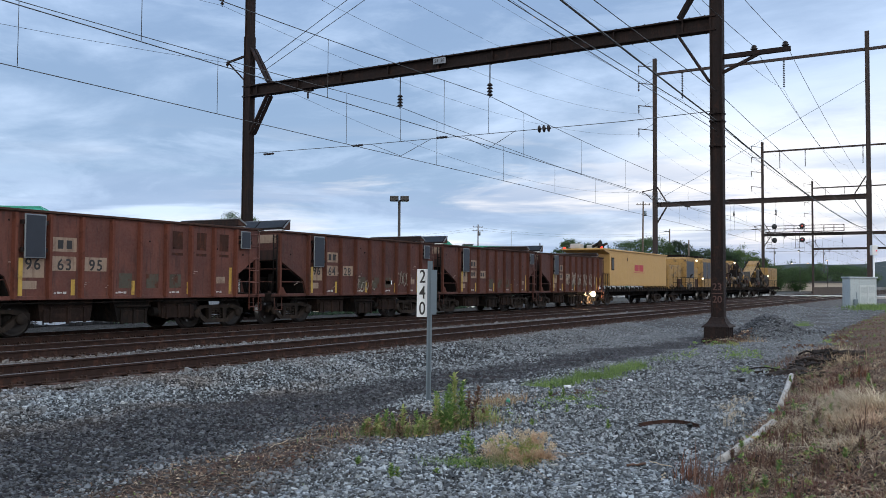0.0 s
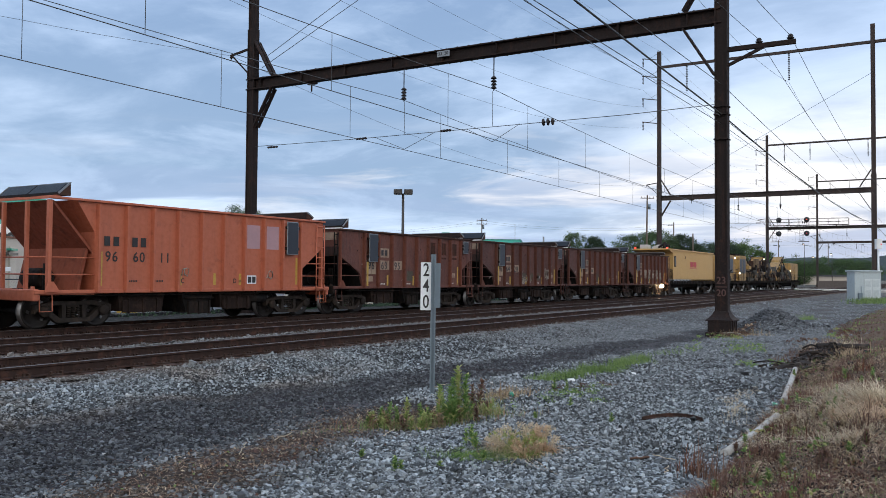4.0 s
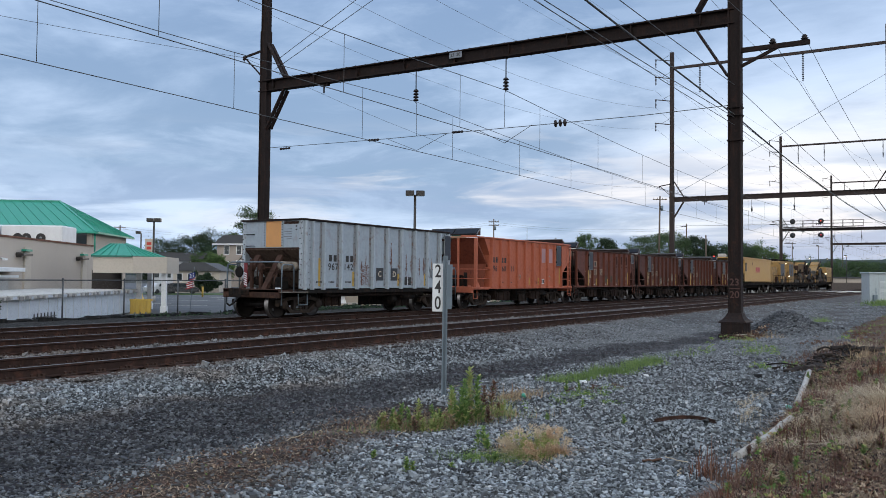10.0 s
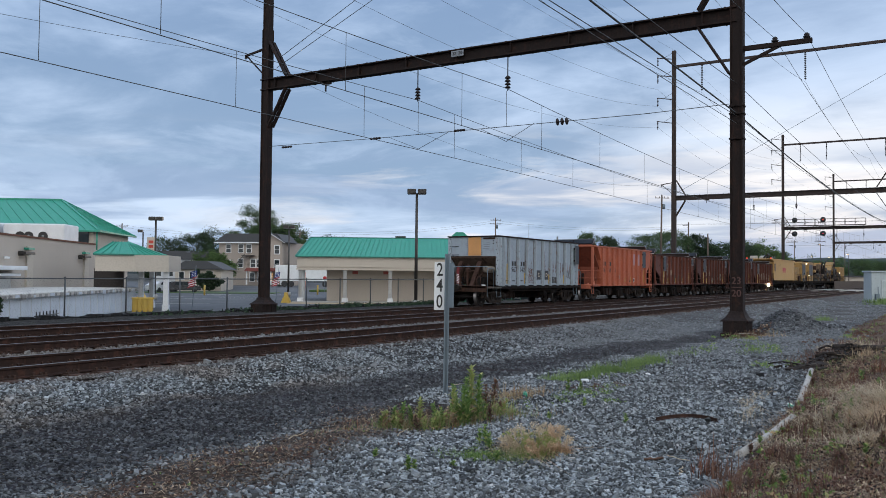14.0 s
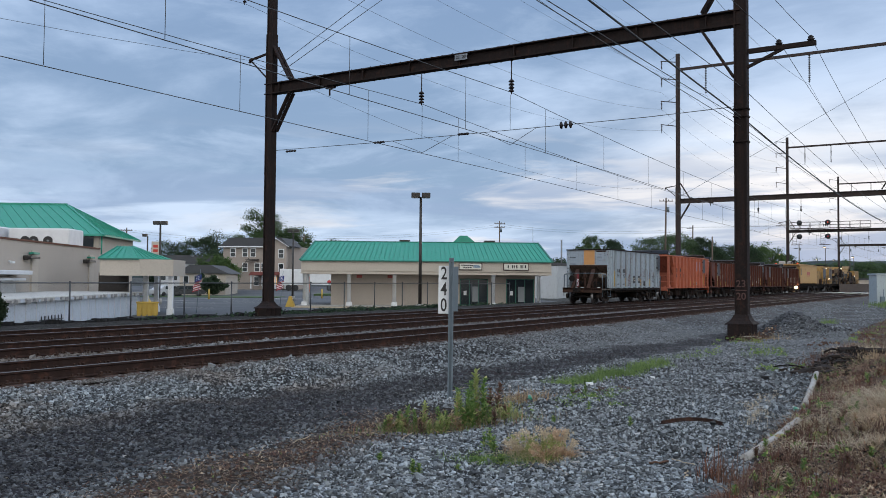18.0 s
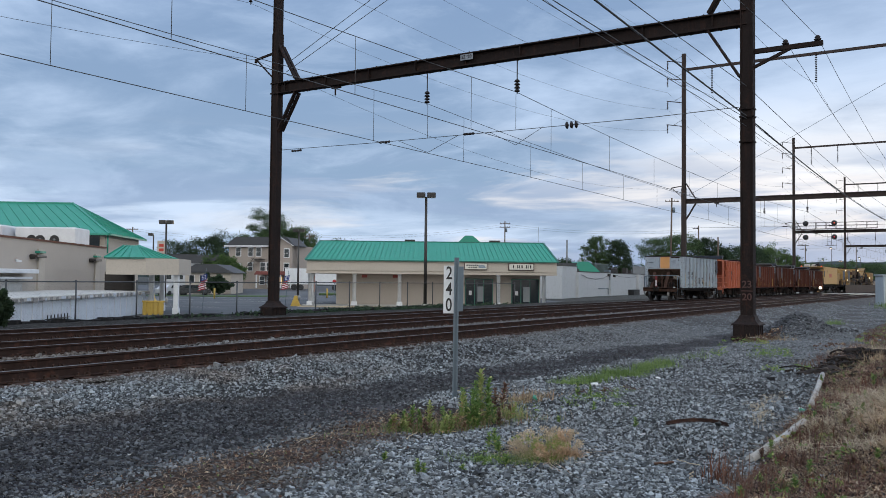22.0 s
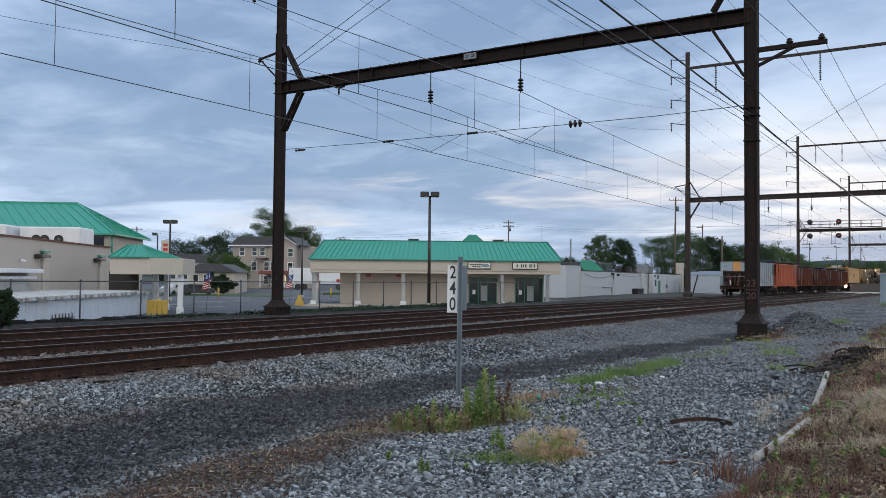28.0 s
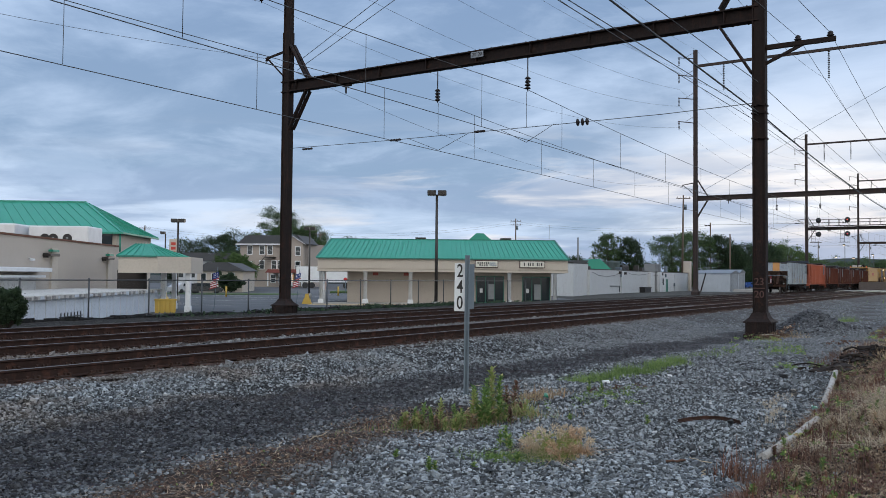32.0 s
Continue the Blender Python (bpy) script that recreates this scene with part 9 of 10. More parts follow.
def weed(m, h, seed, mat, label="upright green weed with narrow leaves"):
    """One tall weed: a stalk with leaves up its length and a tufted top."""
    rr = random.Random(seed)
    w = thing("weed", label, "weed", m, "weeds by the sign post")
    bm = B()
    top = Vector((rr.uniform(-0.08, 0.08) * h, rr.uniform(-0.08, 0.08) * h, h))
    rod(bm, (0, 0, 0), top * 0.5, 0.006, 5, 0.005, False)
    rod(bm, top * 0.5, top, 0.005, 5, 0.002, False)
    part("stalk", bm, grass_green, w)
    v, f = [], []
    k = int(40 + 75 * h)
    for i in range(k):
        q = 0.08 + 0.92 * (i / k) ** 0.8
        a = i * 2.4 + rr.uniform(-0.3, 0.3)
        L = (0.045 + h * 0.125) * rr.uniform(0.6, 1.25) * (1.15 - 0.5 * q)
        p0 = top * q
        d = Vector((math.cos(a), math.sin(a), rr.uniform(0.1, 1.4))).normalized()
        s = Vector((-math.sin(a), math.cos(a), 0)) * L * 0.2
        p1, p2 = p0 + d * L * 0.5 + Vector((0, 0, L * 0.08)), p0 + d * L
        b = len(v)
        v += [tuple(p0), tuple(p1 - s), tuple(p2), tuple(p1 + s)]
        f.append((b, b + 1, b + 2, b + 3))
    part("foliage", soup("foliage", v, f, mat), None, w)
    return w


def gz_(x, y):
    return float(ground_z(x, y)) - 0.01


WEEDS = ((9.60, 5.82, 0.52), (9.68, 5.76, 0.60), (9.80, 5.82, 0.62), (9.88, 5.72, 0.58), (9.98, 5.80, 0.50), (10.16, 5.84, 0.68), (10.22, 5.80, 0.60),
         (10.44, 5.84, 0.42), (9.74, 5.66, 0.36), (10.0, 5.68, 0.34), (9.33, 6.16, 0.42), (9.28, 6.22, 0.34), (9.46, 5.98, 0.40), (9.10, 6.42, 0.30), (9.16, 6.34, 0.36), (9.02, 6.48, 0.24), (9.20, 6.40, 0.28), (8.92, 6.52, 0.20))
for k, (x, y, h) in enumerate(WEEDS):
    weed(pose(x, y, gz_(x, y), random.uniform(-9, 9), random.uniform(-9, 9), k * 40), h * random.uniform(0.82, 1.05), 200 + k, weed_leaf if k % 5 else weed_pale)
for k in range(40):
    q = random.Random(k + 2200)
    u = q.random()
    x, y = 8.85 + 1.75 * u + q.gauss(0, 0.07), 6.50 - 0.78 * u + q.gauss(0, 0.09) - 0.35 * u * (1 - u)
    weed(pose(x, y, gz_(x, y), q.uniform(-30, 30), q.uniform(-30, 30), k * 61), q.uniform(0.10, 0.28), 2300 + k, (weed_leaf, grass_dry, weed_pale, grass_dry)[k % 4], "low leafy weed at the foot of taller ones" if k % 2 == 0 else "withered straw-coloured weed by the post")
for k, (x, y, h) in enumerate(((9.02, 5.78, 0.28), (9.06, 5.72, 0.24), (8.96, 5.82, 0.20), (9.14, 5.74, 0.26))):
    weed(pose(x, y, gz_(x, y), 20 - 12 * k, 8 * k - 10, k * 70), h, 240 + k, weed_pale, "yellowing weed beside the sign post")
for k, (x, y, h) in enumerate(((10.75, 5.95, 0.42), (10.80, 5.90, 0.50), (10.70, 6.00, 0.34), (10.6, 5.62, 0.2), (8.9, 5.9, 0.2), (9.95, 5.45, 0.22))):
    weed(pose(x, y, gz_(x, y), 6, -5, k * 70), h, 250 + k, dead_stalk, "dead red-brown weed stalk")
for k, (x, y, h) in enumerate(((8.50, 4.70, 0.26), (8.44, 4.62, 0.20), (8.56, 4.82, 0.18), (8.02, 4.30, 0.12), (7.01, 4.76, 0.15), (7.06, 4.72, 0.11), (7.48, 4.52, 0.06), (10.84, 5.0, 0.1), (12.1, 5.0, 0.14), (7.2, 5.3, 0.10), (11.0, 3.95, 0.13), (13.4, 5.6, 0.2), (13.2, 5.75, 0.26))):
    weed(pose(x, y, gz_(x, y), 0, 0, k * 50), h, 260 + k, weed_leaf, "small green weed in the gravel")

x, y = patch(9.75, 5.92, 0.62, 0.20, 900, R, -0.42)
blades(x, y, 0.2, grass_dry, "dry_grass", "dry straw grass round the weeds", 0.9, 0.0035, seed=2)
x, y = patch(9.7, 5.95, 0.6, 0.18, 800, R, -0.42)
blades(x, y, 0.17, grass_green, "weed_grass", "green grass round the weeds", 0.8, 0.0035, seed=22)
x, y = patch(10.88, 5.80, 0.14, 0.10, 260, R)
blades(x, y, 0.26 * (0.3 + R.random(260)), weed_pale, "yellow_grass_clump", "yellowing grass clump beside dead stalks", 0.7, 0.005, 4, seed=23)
def plumes(cx, cy, reach, count, h, mat, seed, size=0.010, label="feathery drooping plumes of a dry tuft"):
    """Feathery heads that arch up and droop outwards."""
    r = np.random.default_rng(seed)
    pts = []
    for _ in range(count):
        a, out, hh = r.uniform(0, 6.283), r.uniform(0.4, 1.5) * reach, h * r.uniform(0.65, 1.1)
        x0, y0 = cx + r.normal(0, reach * 0.5), cy + r.normal(0, reach * 0.5)
        for u in np.linspace(0.45, 1.15, 30):
            fat = 0.016 * math.sin(math.pi * (u - 0.4) / 0.8)
            o = r.normal(0, 1, 3) * fat
            pts.append((x0 + math.cos(a) * out * u ** 1.6 + o[0], y0 + math.sin(a) * out * u ** 1.6 + o[1], gz_(x0, y0) + hh * math.sin(1.75 * u) + o[2] * 1.2))
    v, f = leaf_soup(np.array(pts), count * 90, 0.005, size, r, 0.9)
    return tagged(part("plumes", soup("plumes", v, f, mat), None), label, "grass", kind="stuff")


# a broad wispy tuft: pale plumes in the middle, peach-coloured straw at one end, green at its foot
for q, (cx_, cy_, sx_, n_, h_, m_) in enumerate(((8.44, 4.30, 0.10, 240, 0.27, straw_pale), (8.40, 4.18, 0.08, 220, 0.32, weed_pale), (8.46, 4.06, 0.08, 240, 0.34, straw_pale), (8.52, 4.42, 0.08, 200, 0.24, peach_straw), (8.36, 3.96, 0.07, 200, 0.28, weed_pale),
                                                  (8.55, 3.92, 0.08, 320, 0.31, peach_straw), (8.62, 3.84, 0.07, 300, 0.27, peach_straw), (8.30, 3.98, 0.07, 180, 0.20, peach_straw), (8.66, 3.98, 0.06, 160, 0.30, straw_pale))):
    x, y = patch(cx_, cy_, sx_, sx_, n_, R)
    h_ = h_ * np.exp(-((x - cx_) ** 2 + (y - cy_) ** 2) / (2.6 * sx_ ** 2)) * (0.35 + 0.85 * R.random(n_))
    blades(x, y, h_ * 0.85 + 0.03, m_, "dry_grass_tuft", "pale wispy dry grass tuft in the gravel", 1.7, 0.0042, 6, seed=30 + q)
    plumes(cx_, cy_, sx_ * 1.3, 9, float(h_.max()) * 0.82, straw_pale if q % 3 == 0 else m_, 60 + q)
x, y = patch(8.1, 4.42, 0.26, 0.12, 700, R, 2.2)
blades(x, y, 0.11, grass_green, "green_grass_tuft", "small green grass tuft in the gravel", 0.9, 0.0035, seed=4)
x, y = patch(12.4, 6.32, 0.34, 0.14, 800, R, -0.3)
blades(x, y, 0.22 * R.random(800) ** 1.5 + 0.03, grass_dry, "dry_grass_clump", "reddish dry grass clump beyond the weeds", 1.1, 0.005, 4, seed=5)
k = 6400
x = 14.5 + 5.2 * R.random(k)
y = 6.66 - 0.07 * (x - 14.6) + R.normal(0, 0.19, k) * (0.6 + 0.6 * np.sin(x * 1.9) ** 2)
blades(x, y, (0.085 + 0.09 * np.sin(x * 2.3) ** 2) * (0.3 + R.random(k)), grass_green, "grass_strip", "bright green grass strip in the ballast", 0.5, 0.005, seed=6)
def low_growth(cx, cy, sx, sy, count, h, mat, seed, label="low broad-leaved green growth in the ballast", size=0.02):
    r = np.random.default_rng(seed)
    k = max(6, count // 14)
    x, y = patch(cx, cy, sx, sy, k, r, -0.1)
    v, f = leaf_soup(np.stack([x, y, ground_z(x, y) + h * r.random(k)], -1), count, 0.035, size, r, 0.45)
    return tagged(part("low_growth", soup("low_growth", v, f, mat), None), label, "weed", kind="stuff")


low_growth(13.4, 5.48, 0.70, 0.16, 1200, 0.05, weed_leaf, 7, size=0.015)
low_growth(14.1, 5.6, 0.45, 0.14, 300, 0.08, dead_stalk, 8, "withered brown growth in the ballast", 0.016)
low_growth(12.75, 4.82, 0.09, 0.05, 90, 0.07, weed_leaf, 9, "small leafy clump with red stalks")
low_growth(8.15, 4.50, 0.16, 0.14, 380, 0.07, weed_leaf, 10, "low green leaves at the foot of a dry tuft", 0.014)
low_growth(8.22, 4.02, 0.10, 0.06, 200, 0.06, weed_leaf, 11, "low green leaves at the foot of a dry tuft", 0.014)
for q, (cx_, cy_, sx_, h_, m_) in enumerate(((23.6, 5.06, 0.30, 0.22, weed_leaf), (22.9, 4.32, 0.20, 0.30, weed_leaf), (19.9, 4.0, 0.2, 0.12, weed_leaf), (23.4, 6.2, 0.25, 0.26, weed_leaf), (27.2, 6.7, 0.35, 0.24, weed_leaf), (28.2, 6.0, 0.15, 0.22, weed_pale), (20.6, 3.5, 0.15, 0.18, weed_leaf))):
    low_growth(cx_, cy_, sx_, sx_ * 0.6, 190, h_ * 0.8, m_, 700 + q, "leafy green weeds growing through ballast", 0.022)
for q, (cx_, cy_, m_) in enumerate(((31.0, 3.45, weed_leaf), (33.5, 3.6, dead_stalk), (30.0, 3.2, grass_dry), (35.5, 3.6, weed_pale), (32.2, 3.3, rust_stalk), (29.0, 2.9, dead_stalk))):
    low_growth(cx_, cy_, 0.6, 0.22, 170, 0.16, m_, 740 + q, "tangled growth along the edge of the bank", 0.024)
for q, (cx_, cy_, n_, h_, m_) in enumerate(((24.6, 3.2, 160, 0.34, straw_pale), (26.2, 3.1, 160, 0.36, dead_stalk), (23.0, 3.3, 130, 0.26, dead_stalk), (25.4, 2.6, 200, 0.40, straw_pale), (21.2, 3.35, 110, 0.22, dead_stalk), (27.2, 3.2, 150, 0.34, rust_stalk), (22.0, 2.2, 160, 0.36, grass_dry))):
    x, y = patch(cx_, cy_, 0.5, 0.16, n_, R)
    blades(x, y, h_ * (0.3 + 0.8 * R.random(n_)), m_, "brush", "tangled dry brush over the rubble", 1.0, 0.007, 5, seed=760 + q)
low_growth(28.7, 4.15, 0.9, 0.16, 300, 0.08, dead_stalk, 720, "reddish withered growth in the ballast", 0.03)
low_growth(30.15, 6.45, 0.45, 0.30, 900, 0.16, dead_stalk, 721, "dead brown leaves heaped at the mast's foot", 0.03)
low_growth(31.9, 6.42, 0.30, 0.2, 300, 0.26, dead_stalk, 722, "reddish dead weeds beside the mast", 0.028)
low_growth(32.3, 6.30, 0.12, 0.1, 60, 0.26, peach_straw, 723, "withered yellow leaves beside the mast", 0.03)
for q, (cx_, cy_, n_, h_) in enumerate(((21.6, 6.2, 220, 0.15), (26.5, 5.6, 120, 0.18), (23.4, 4.85, 160, 0.2), (25.3, 5.0, 120, 0.18), (29.0, 6.4, 160, 0.18), (45.5, 6.3, 500, 0.3))):
    x, y = patch(cx_, cy_, 0.45, 0.25, n_, R)
    blades(x, y, h_ * (0.2 + R.random(n_) ** 1.5), grass_green, "rough_grass", "rough green growth in the ballast", 0.6, 0.007, seed=80 + q)
x, y = patch(30.4, 6.4, 0.7, 0.4, 900, R, 0.0)
blades(x, y, 0.28 * R.random(900) ** 1.8 + 0.03, grass_dry, "mast_grass", "dry grass round the mast pedestal", 1.2, 0.008, seed=9)
# straw lying on the bare soil of the lane's edge
k = 1100
x = R.uniform(4, 10.4, k)
y = 5.45 + 0.13 * x + R.normal(0, 0.5, k)
blades(x, y, 0.05, straw_pale, "straw_litter", "dry straw lying on bare brown soil", 0.4, 0.0026, 2, seed=10, least=3.0)
k = 4200
x = R.uniform(4.5, 10.6, k)
y = 5.5 + 0.13 * x + R.normal(0, 0.5, k)
blades(x, y, 0.07, grass_red, "brown_litter", "brown stalks lying on bare soil", 0.5, 0.004, 2, seed=20, least=2.4)
# the bank: matted brown stalks, dark soil, pale tussocks and green shoots
k = 34000
x = 6.5 + 17.5 * R.random(k) ** 1.9
y = bank_y(x) - np.abs(R.normal(0, 1.0, k)) + 0.1
hold = np.sin(x * 2.2 + y) * np.sin(y * 3.3 + x * 0.7) > -0.7
blades(x[hold], y[hold], 0.10, grass_red, "bank_stalks", "matted reddish dry stalks covering the bank", 0.8, 0.0062, seed=11, least=0.9)
k = 9000
x = 4.5 + 19 * R.random(k) ** 1.2
y = bank_y(x) - np.abs(R.normal(0, 0.9, k)) - 0.15
hold = np.sin(x * 1.9) * np.sin(y * 2.7 + 1) > 0.05
blades(x[hold], y[hold], 0.13, grass_dry, "bank_dry_grass", "pale matted dry grass on the bank", 1.0, 0.0055, seed=12, least=1.4)
for q, (tx_, ty_, n_, h_) in enumerate(((12.3, 1.32, 200, 0.30), (13.5, 1.28, 200, 0.30), (14.8, 1.5, 140, 0.18), (11.2, 1.15, 260, 0.26), (11.9, 1.8, 220, 0.24), (16.2, 1.8, 120, 0.16), (12.9, 0.9, 360, 0.4), (9.6, 0.85, 200, 0.22), (10.4, 1.75, 160, 0.2), (17.6, 2.0, 90, 0.14))):
    x, y = patch(tx_, ty_, 0.17, 0.11, n_, R)
    blades(x, y, h_, grass_dry if q % 2 else straw_pale, "dry_tussock", "pale arching dry grass tussock on the bank", 1.2, 0.0058, 5, seed=40 + q, least=0.8)
for q, (tx_, ty_, n_, h_) in enumerate(((8.6, 2.1, 70, 0.32), (8.9, 2.3, 60, 0.30), (9.5, 1.6, 50, 0.28), (10.4, 1.5, 40, 0.24), (8.2, 1.8, 50, 0.3), (11.4, 1.9, 40, 0.24), (10.9, 0.95, 50, 0.26))):
    x, y = patch(tx_, ty_, 0.1, 0.1, n_, R)
    blades(x, y, h_ * 1.35 * (0.3 + 0.8 * R.random(n_)), rust_stalk if q % 2 else dead_stalk, "dead_stalks", "upright dead brown weed stalks", 0.6, 0.006, 3, seed=120 + q)
k = 2600
x = R.uniform(6, 22, k)
y = bank_y(x) - np.abs(R.normal(0, 0.9, k))
hold = np.sin(x * 2.6 + 2) * np.sin(y * 3.1) > 0.3
blades(x[hold], y[hold], 0.11, grass_green, "bank_green_grass", "green shoots among dry stalks", 0.8, 0.006, seed=13)
for k in range(30):
    rr = random.Random(k + 900)
    x = 8.3 + 6.2 * rr.random() ** 1.4
    y = float(bank_y(x)) - abs(rr.gauss(0.0, 0.55)) - (0.05 if x < 9.4 else 0.28)
    weed(pose(x, y, gz_(x, y), rr.uniform(-22, 22), rr.uniform(-22, 22), k * 47), rr.uniform(0.10, 0.28), 900 + k, (grass_red, dead_stalk, grass_dry, straw_pale)[k % 4], "withered brown weed stalk on the bank")
for q in range(16):
    rr = random.Random(q + 970)
    tx_ = 8.8 + 7.0 * rr.random()
    ty_ = float(bank_y(tx_)) - 0.15 - 1.1 * rr.random()
    n_ = rr.randint(50, 130)
    x, y = patch(tx_, ty_, 0.09, 0.08, n_, R)
    blades(x, y, rr.uniform(0.12, 0.26) * (0.4 + 0.8 * R.random(n_)), (grass_dry, straw_pale, grass_red, dead_stalk)[q % 4], "dry_wisp", "curled wisp of dry grass on the bank", 1.4, 0.006, 5, seed=980 + q)
for k in range(44):
    rr = random.Random(k + 500)
    x = rr.uniform(7.6, 18)
    y = float(bank_y(x)) - rr.uniform(-0.1, 1.3)
    weed(pose(x, y, gz_(x, y), 0, 0, k * 33), rr.uniform(0.08, 0.2), 600 + k, weed_leaf if k % 3 else dead_stalk, "low weed among the dry bank grass")
for q, (tx_, ty_, n_, h_, m_) in enumerate(((13.4, 1.25, 520, 0.34, straw_pale), (13.9, 1.2, 420, 0.30, grass_dry), (12.5, 0.95, 300, 0.28, peach_straw), (10.9, 1.42, 260, 0.20, grass_dry),
                                              (10.2, 1.05, 260, 0.22, straw_pale), (11.6, 0.85, 300, 0.24, peach_straw))):
    x, y = patch(tx_, ty_, 0.20, 0.14, n_, R)
    blades(x, y, h_ * (0.4 + 0.8 * R.random(n_)), m_, "straw_mound", "drooping mound of bleached grass on the bank", 1.5, 0.0064, 6, seed=1200 + q, least=0.9)
for q in range(46):
    rr = random.Random(q + 1400)
    tx_ = 7.0 + 10.5 * rr.random() ** 1.2
    ty_ = float(bank_y(tx_)) - 0.05 - 1.2 * rr.random() ** 1.3
    n_ = rr.randint(24, 60)
    x, y = patch(tx_, ty_, 0.07, 0.06, n_, R)
    blades(x, y, rr.uniform(0.10, 0.26) * (0.4 + 0.8 * R.random(n_)), (rust_stalk, dead_stalk, rust_stalk)[q % 3], "red_stalk_clump", "upright clump of rust-red dry stalks on the bank", 0.35, 0.0055, 3, seed=1450 + q)
for q in range(26):
    rr = random.Random(q + 1600)
    tx_ = 7.2 + 8.0 * rr.random() ** 1.1
    ty_ = float(bank_y(tx_)) - 0.02 - 1.0 * rr.random()
    pts = np.array([(tx_ + rr.gauss(0, 0.05), ty_ + rr.gauss(0, 0.05), gz_(tx_, ty_) + rr.uniform(0.03, 0.13)) for _ in range(9)])
    v, f = leaf_soup(pts, rr.randint(16, 34), 0.02, rr.uniform(0.018, 0.032), R)
    bw = thing("broadleaf_weed", "small broad-leaved green weed on the bank", "weed", None, "weeds on the bank")
    tagged(part("foliage", soup("foliage", v, f, weed_leaf if q % 3 else weed_pale), None, bw), kind="stuff")
    part("stalk", rod(B(), (tx_, ty_, gz_(tx_, ty_)), (tx_ + 0.01, ty_, gz_(tx_, ty_) + 0.09), 0.004, 5, 0.002), grass_green, bw)
k = 1500
x = 7.0 + 11.0 * R.random(k) ** 1.4
y = bank_y(x) - np.abs(R.normal(0, 0.8, k)) - 0.02
for q, (m_, lab) in enumerate(((straw_pale, "long bleached stems lying over the bank"), (grass_dry, "long dry stems lying over the bank"), (dead_stalk, "long brown stems lying over the bank"))):
    blades(x[q::3], y[q::3], 0.13, m_, "fallen_stems", lab, 0.7, 0.0048, 5, seed=1700 + q, least=1.9)
n = Nodes("withered_leaf_litter")
rnd = n.add("ShaderNodeNewGeometry").outputs["Random Per Island"]
c = n.mix(n.ramp(rnd, 0.30, 0.34), (0.025, 0.017, 0.014), (0.12, 0.055, 0.037))
c = n.mix(n.ramp(rnd, 0.58, 0.62), c, (0.25, 0.16, 0.10))
c = n.mix(n.ramp(rnd, 0.80, 0.84), c, (0.46, 0.35, 0.24))
c = n.mix(n.ramp(rnd, 0.94, 0.95), c, (0.16, 0.24, 0.07))
litter = n.done(c, 0.9)
k = 12000
x = 7.0 + 15.0 * R.random(k) ** 1.5
y = bank_y(x) - np.abs(R.normal(0, 0.95, k)) - 0.05
pts = np.stack([x, y, ground_z(x, y) + R.random(k) * 0.07], -1)
v, f = leaf_soup(pts, 20000, 0.03, 0.017, R)
tagged(part("leaf_litter", soup("leaf_litter", v, f, litter), None), "withered brown leaves and stems over the bank", "leaf litter", kind="stuff")
k = 1800
x = R.uniform(5, 10.8, k)
y = 5.5 + 0.13 * x + R.normal(0, 0.4, k)
v, f = leaf_soup(np.stack([x, y, ground_z(x, y) + 0.006], -1), 1300, 0.01, 0.022, R, 0.2)
tagged(part("soil_litter", soup("soil_litter", v, f, litter), None), "brown leaf scraps on the bare soil", "leaf litter", kind="stuff")
x, y = patch(12.3, 2.65, 0.35, 0.10, 46, R, 0.2)
blades(x, y, 0.30, straw_pale, "feather_grass", "thin pale feathery grass stems by a pipe", 0.35, 0.0016, 4, seed=140)
for q, (cx_, cy_) in enumerate(((12.0, 2.6), (12.5, 2.7), (12.8, 2.55), (11.6, 2.5))):
    plumes(cx_, cy_, 0.12, 6, 0.36, straw_pale, 150 + q, 0.0045, "thin feathery seed plumes by a pipe")
k = 5200
x = R.uniform(22, 60, k)
y = bank_y(x) - np.abs(R.normal(0, 1.6, k))
blades(x, y, 0.10, dead_stalk, "far_bank_grass", "low brown growth further along the bank", 0.9, 0.012, seed=14, least=0.5)
k = 1600
x = R.uniform(24, 60, k)
y = bank_y(x) - np.abs(R.normal(0, 1.3, k))
hold = np.sin(x * 1.1) > 0.1
blades(x[hold], y[hold], 0.11, grass_green, "far_bank_green", "green patches further along the bank", 0.6, 0.012, seed=17)
x, y = patch(77, 5.3, 2.4, 0.9, 1400, R)
blades(x, y, 0.4, grass_green, "cabin_weeds", "tall green weeds by the signal cabin", 0.4, 0.02, seed=15)

pvc = painted("dirty_white_pipe", (0.40, 0.385, 0.36), (0.16, 0.125, 0.10), 0.35, 0.75)
for pts_, lab in ((((9.7, 2.19), (11.1, 2.14), (12.45, 2.10)), "dirty white plastic pipe half sunk in gravel"), (((14.85, 2.40), (16.9, 2.62), (18.9, 2.83)), "white plastic pipe lying by the bank")):
    bm = B()
    P_ = [(x, y, gz_(x, y) + 0.035) for x, y in pts_]
    tube(bm, P_, 0.050, 12)
    pi_ = thing("plastic_pipe", lab, "pipe", None, "plastic pipes")
    part("pipe", bm, pvc, pi_)
    for q in range(2):
        a_, b_ = Vector(P_[q]), Vector(P_[q + 1])
        c_ = a_.lerp(b_, 0.55)
        bm = B()
        rod(bm, c_, c_ + (b_ - a_).normalized() * 0.14, 0.058, 12)
        part("joint", bm, pvc, pi_)
bm = B()
P_ = []
for k in range(7):
    x, y = 11.08 + 0.42 * k / 6 + 0.25 * math.sin(k * 0.52), 3.56 - 0.68 * k / 6
    P_.append((x, y, gz_(x, y) + 0.035 + 0.03 * math.sin(k * 0.52)))
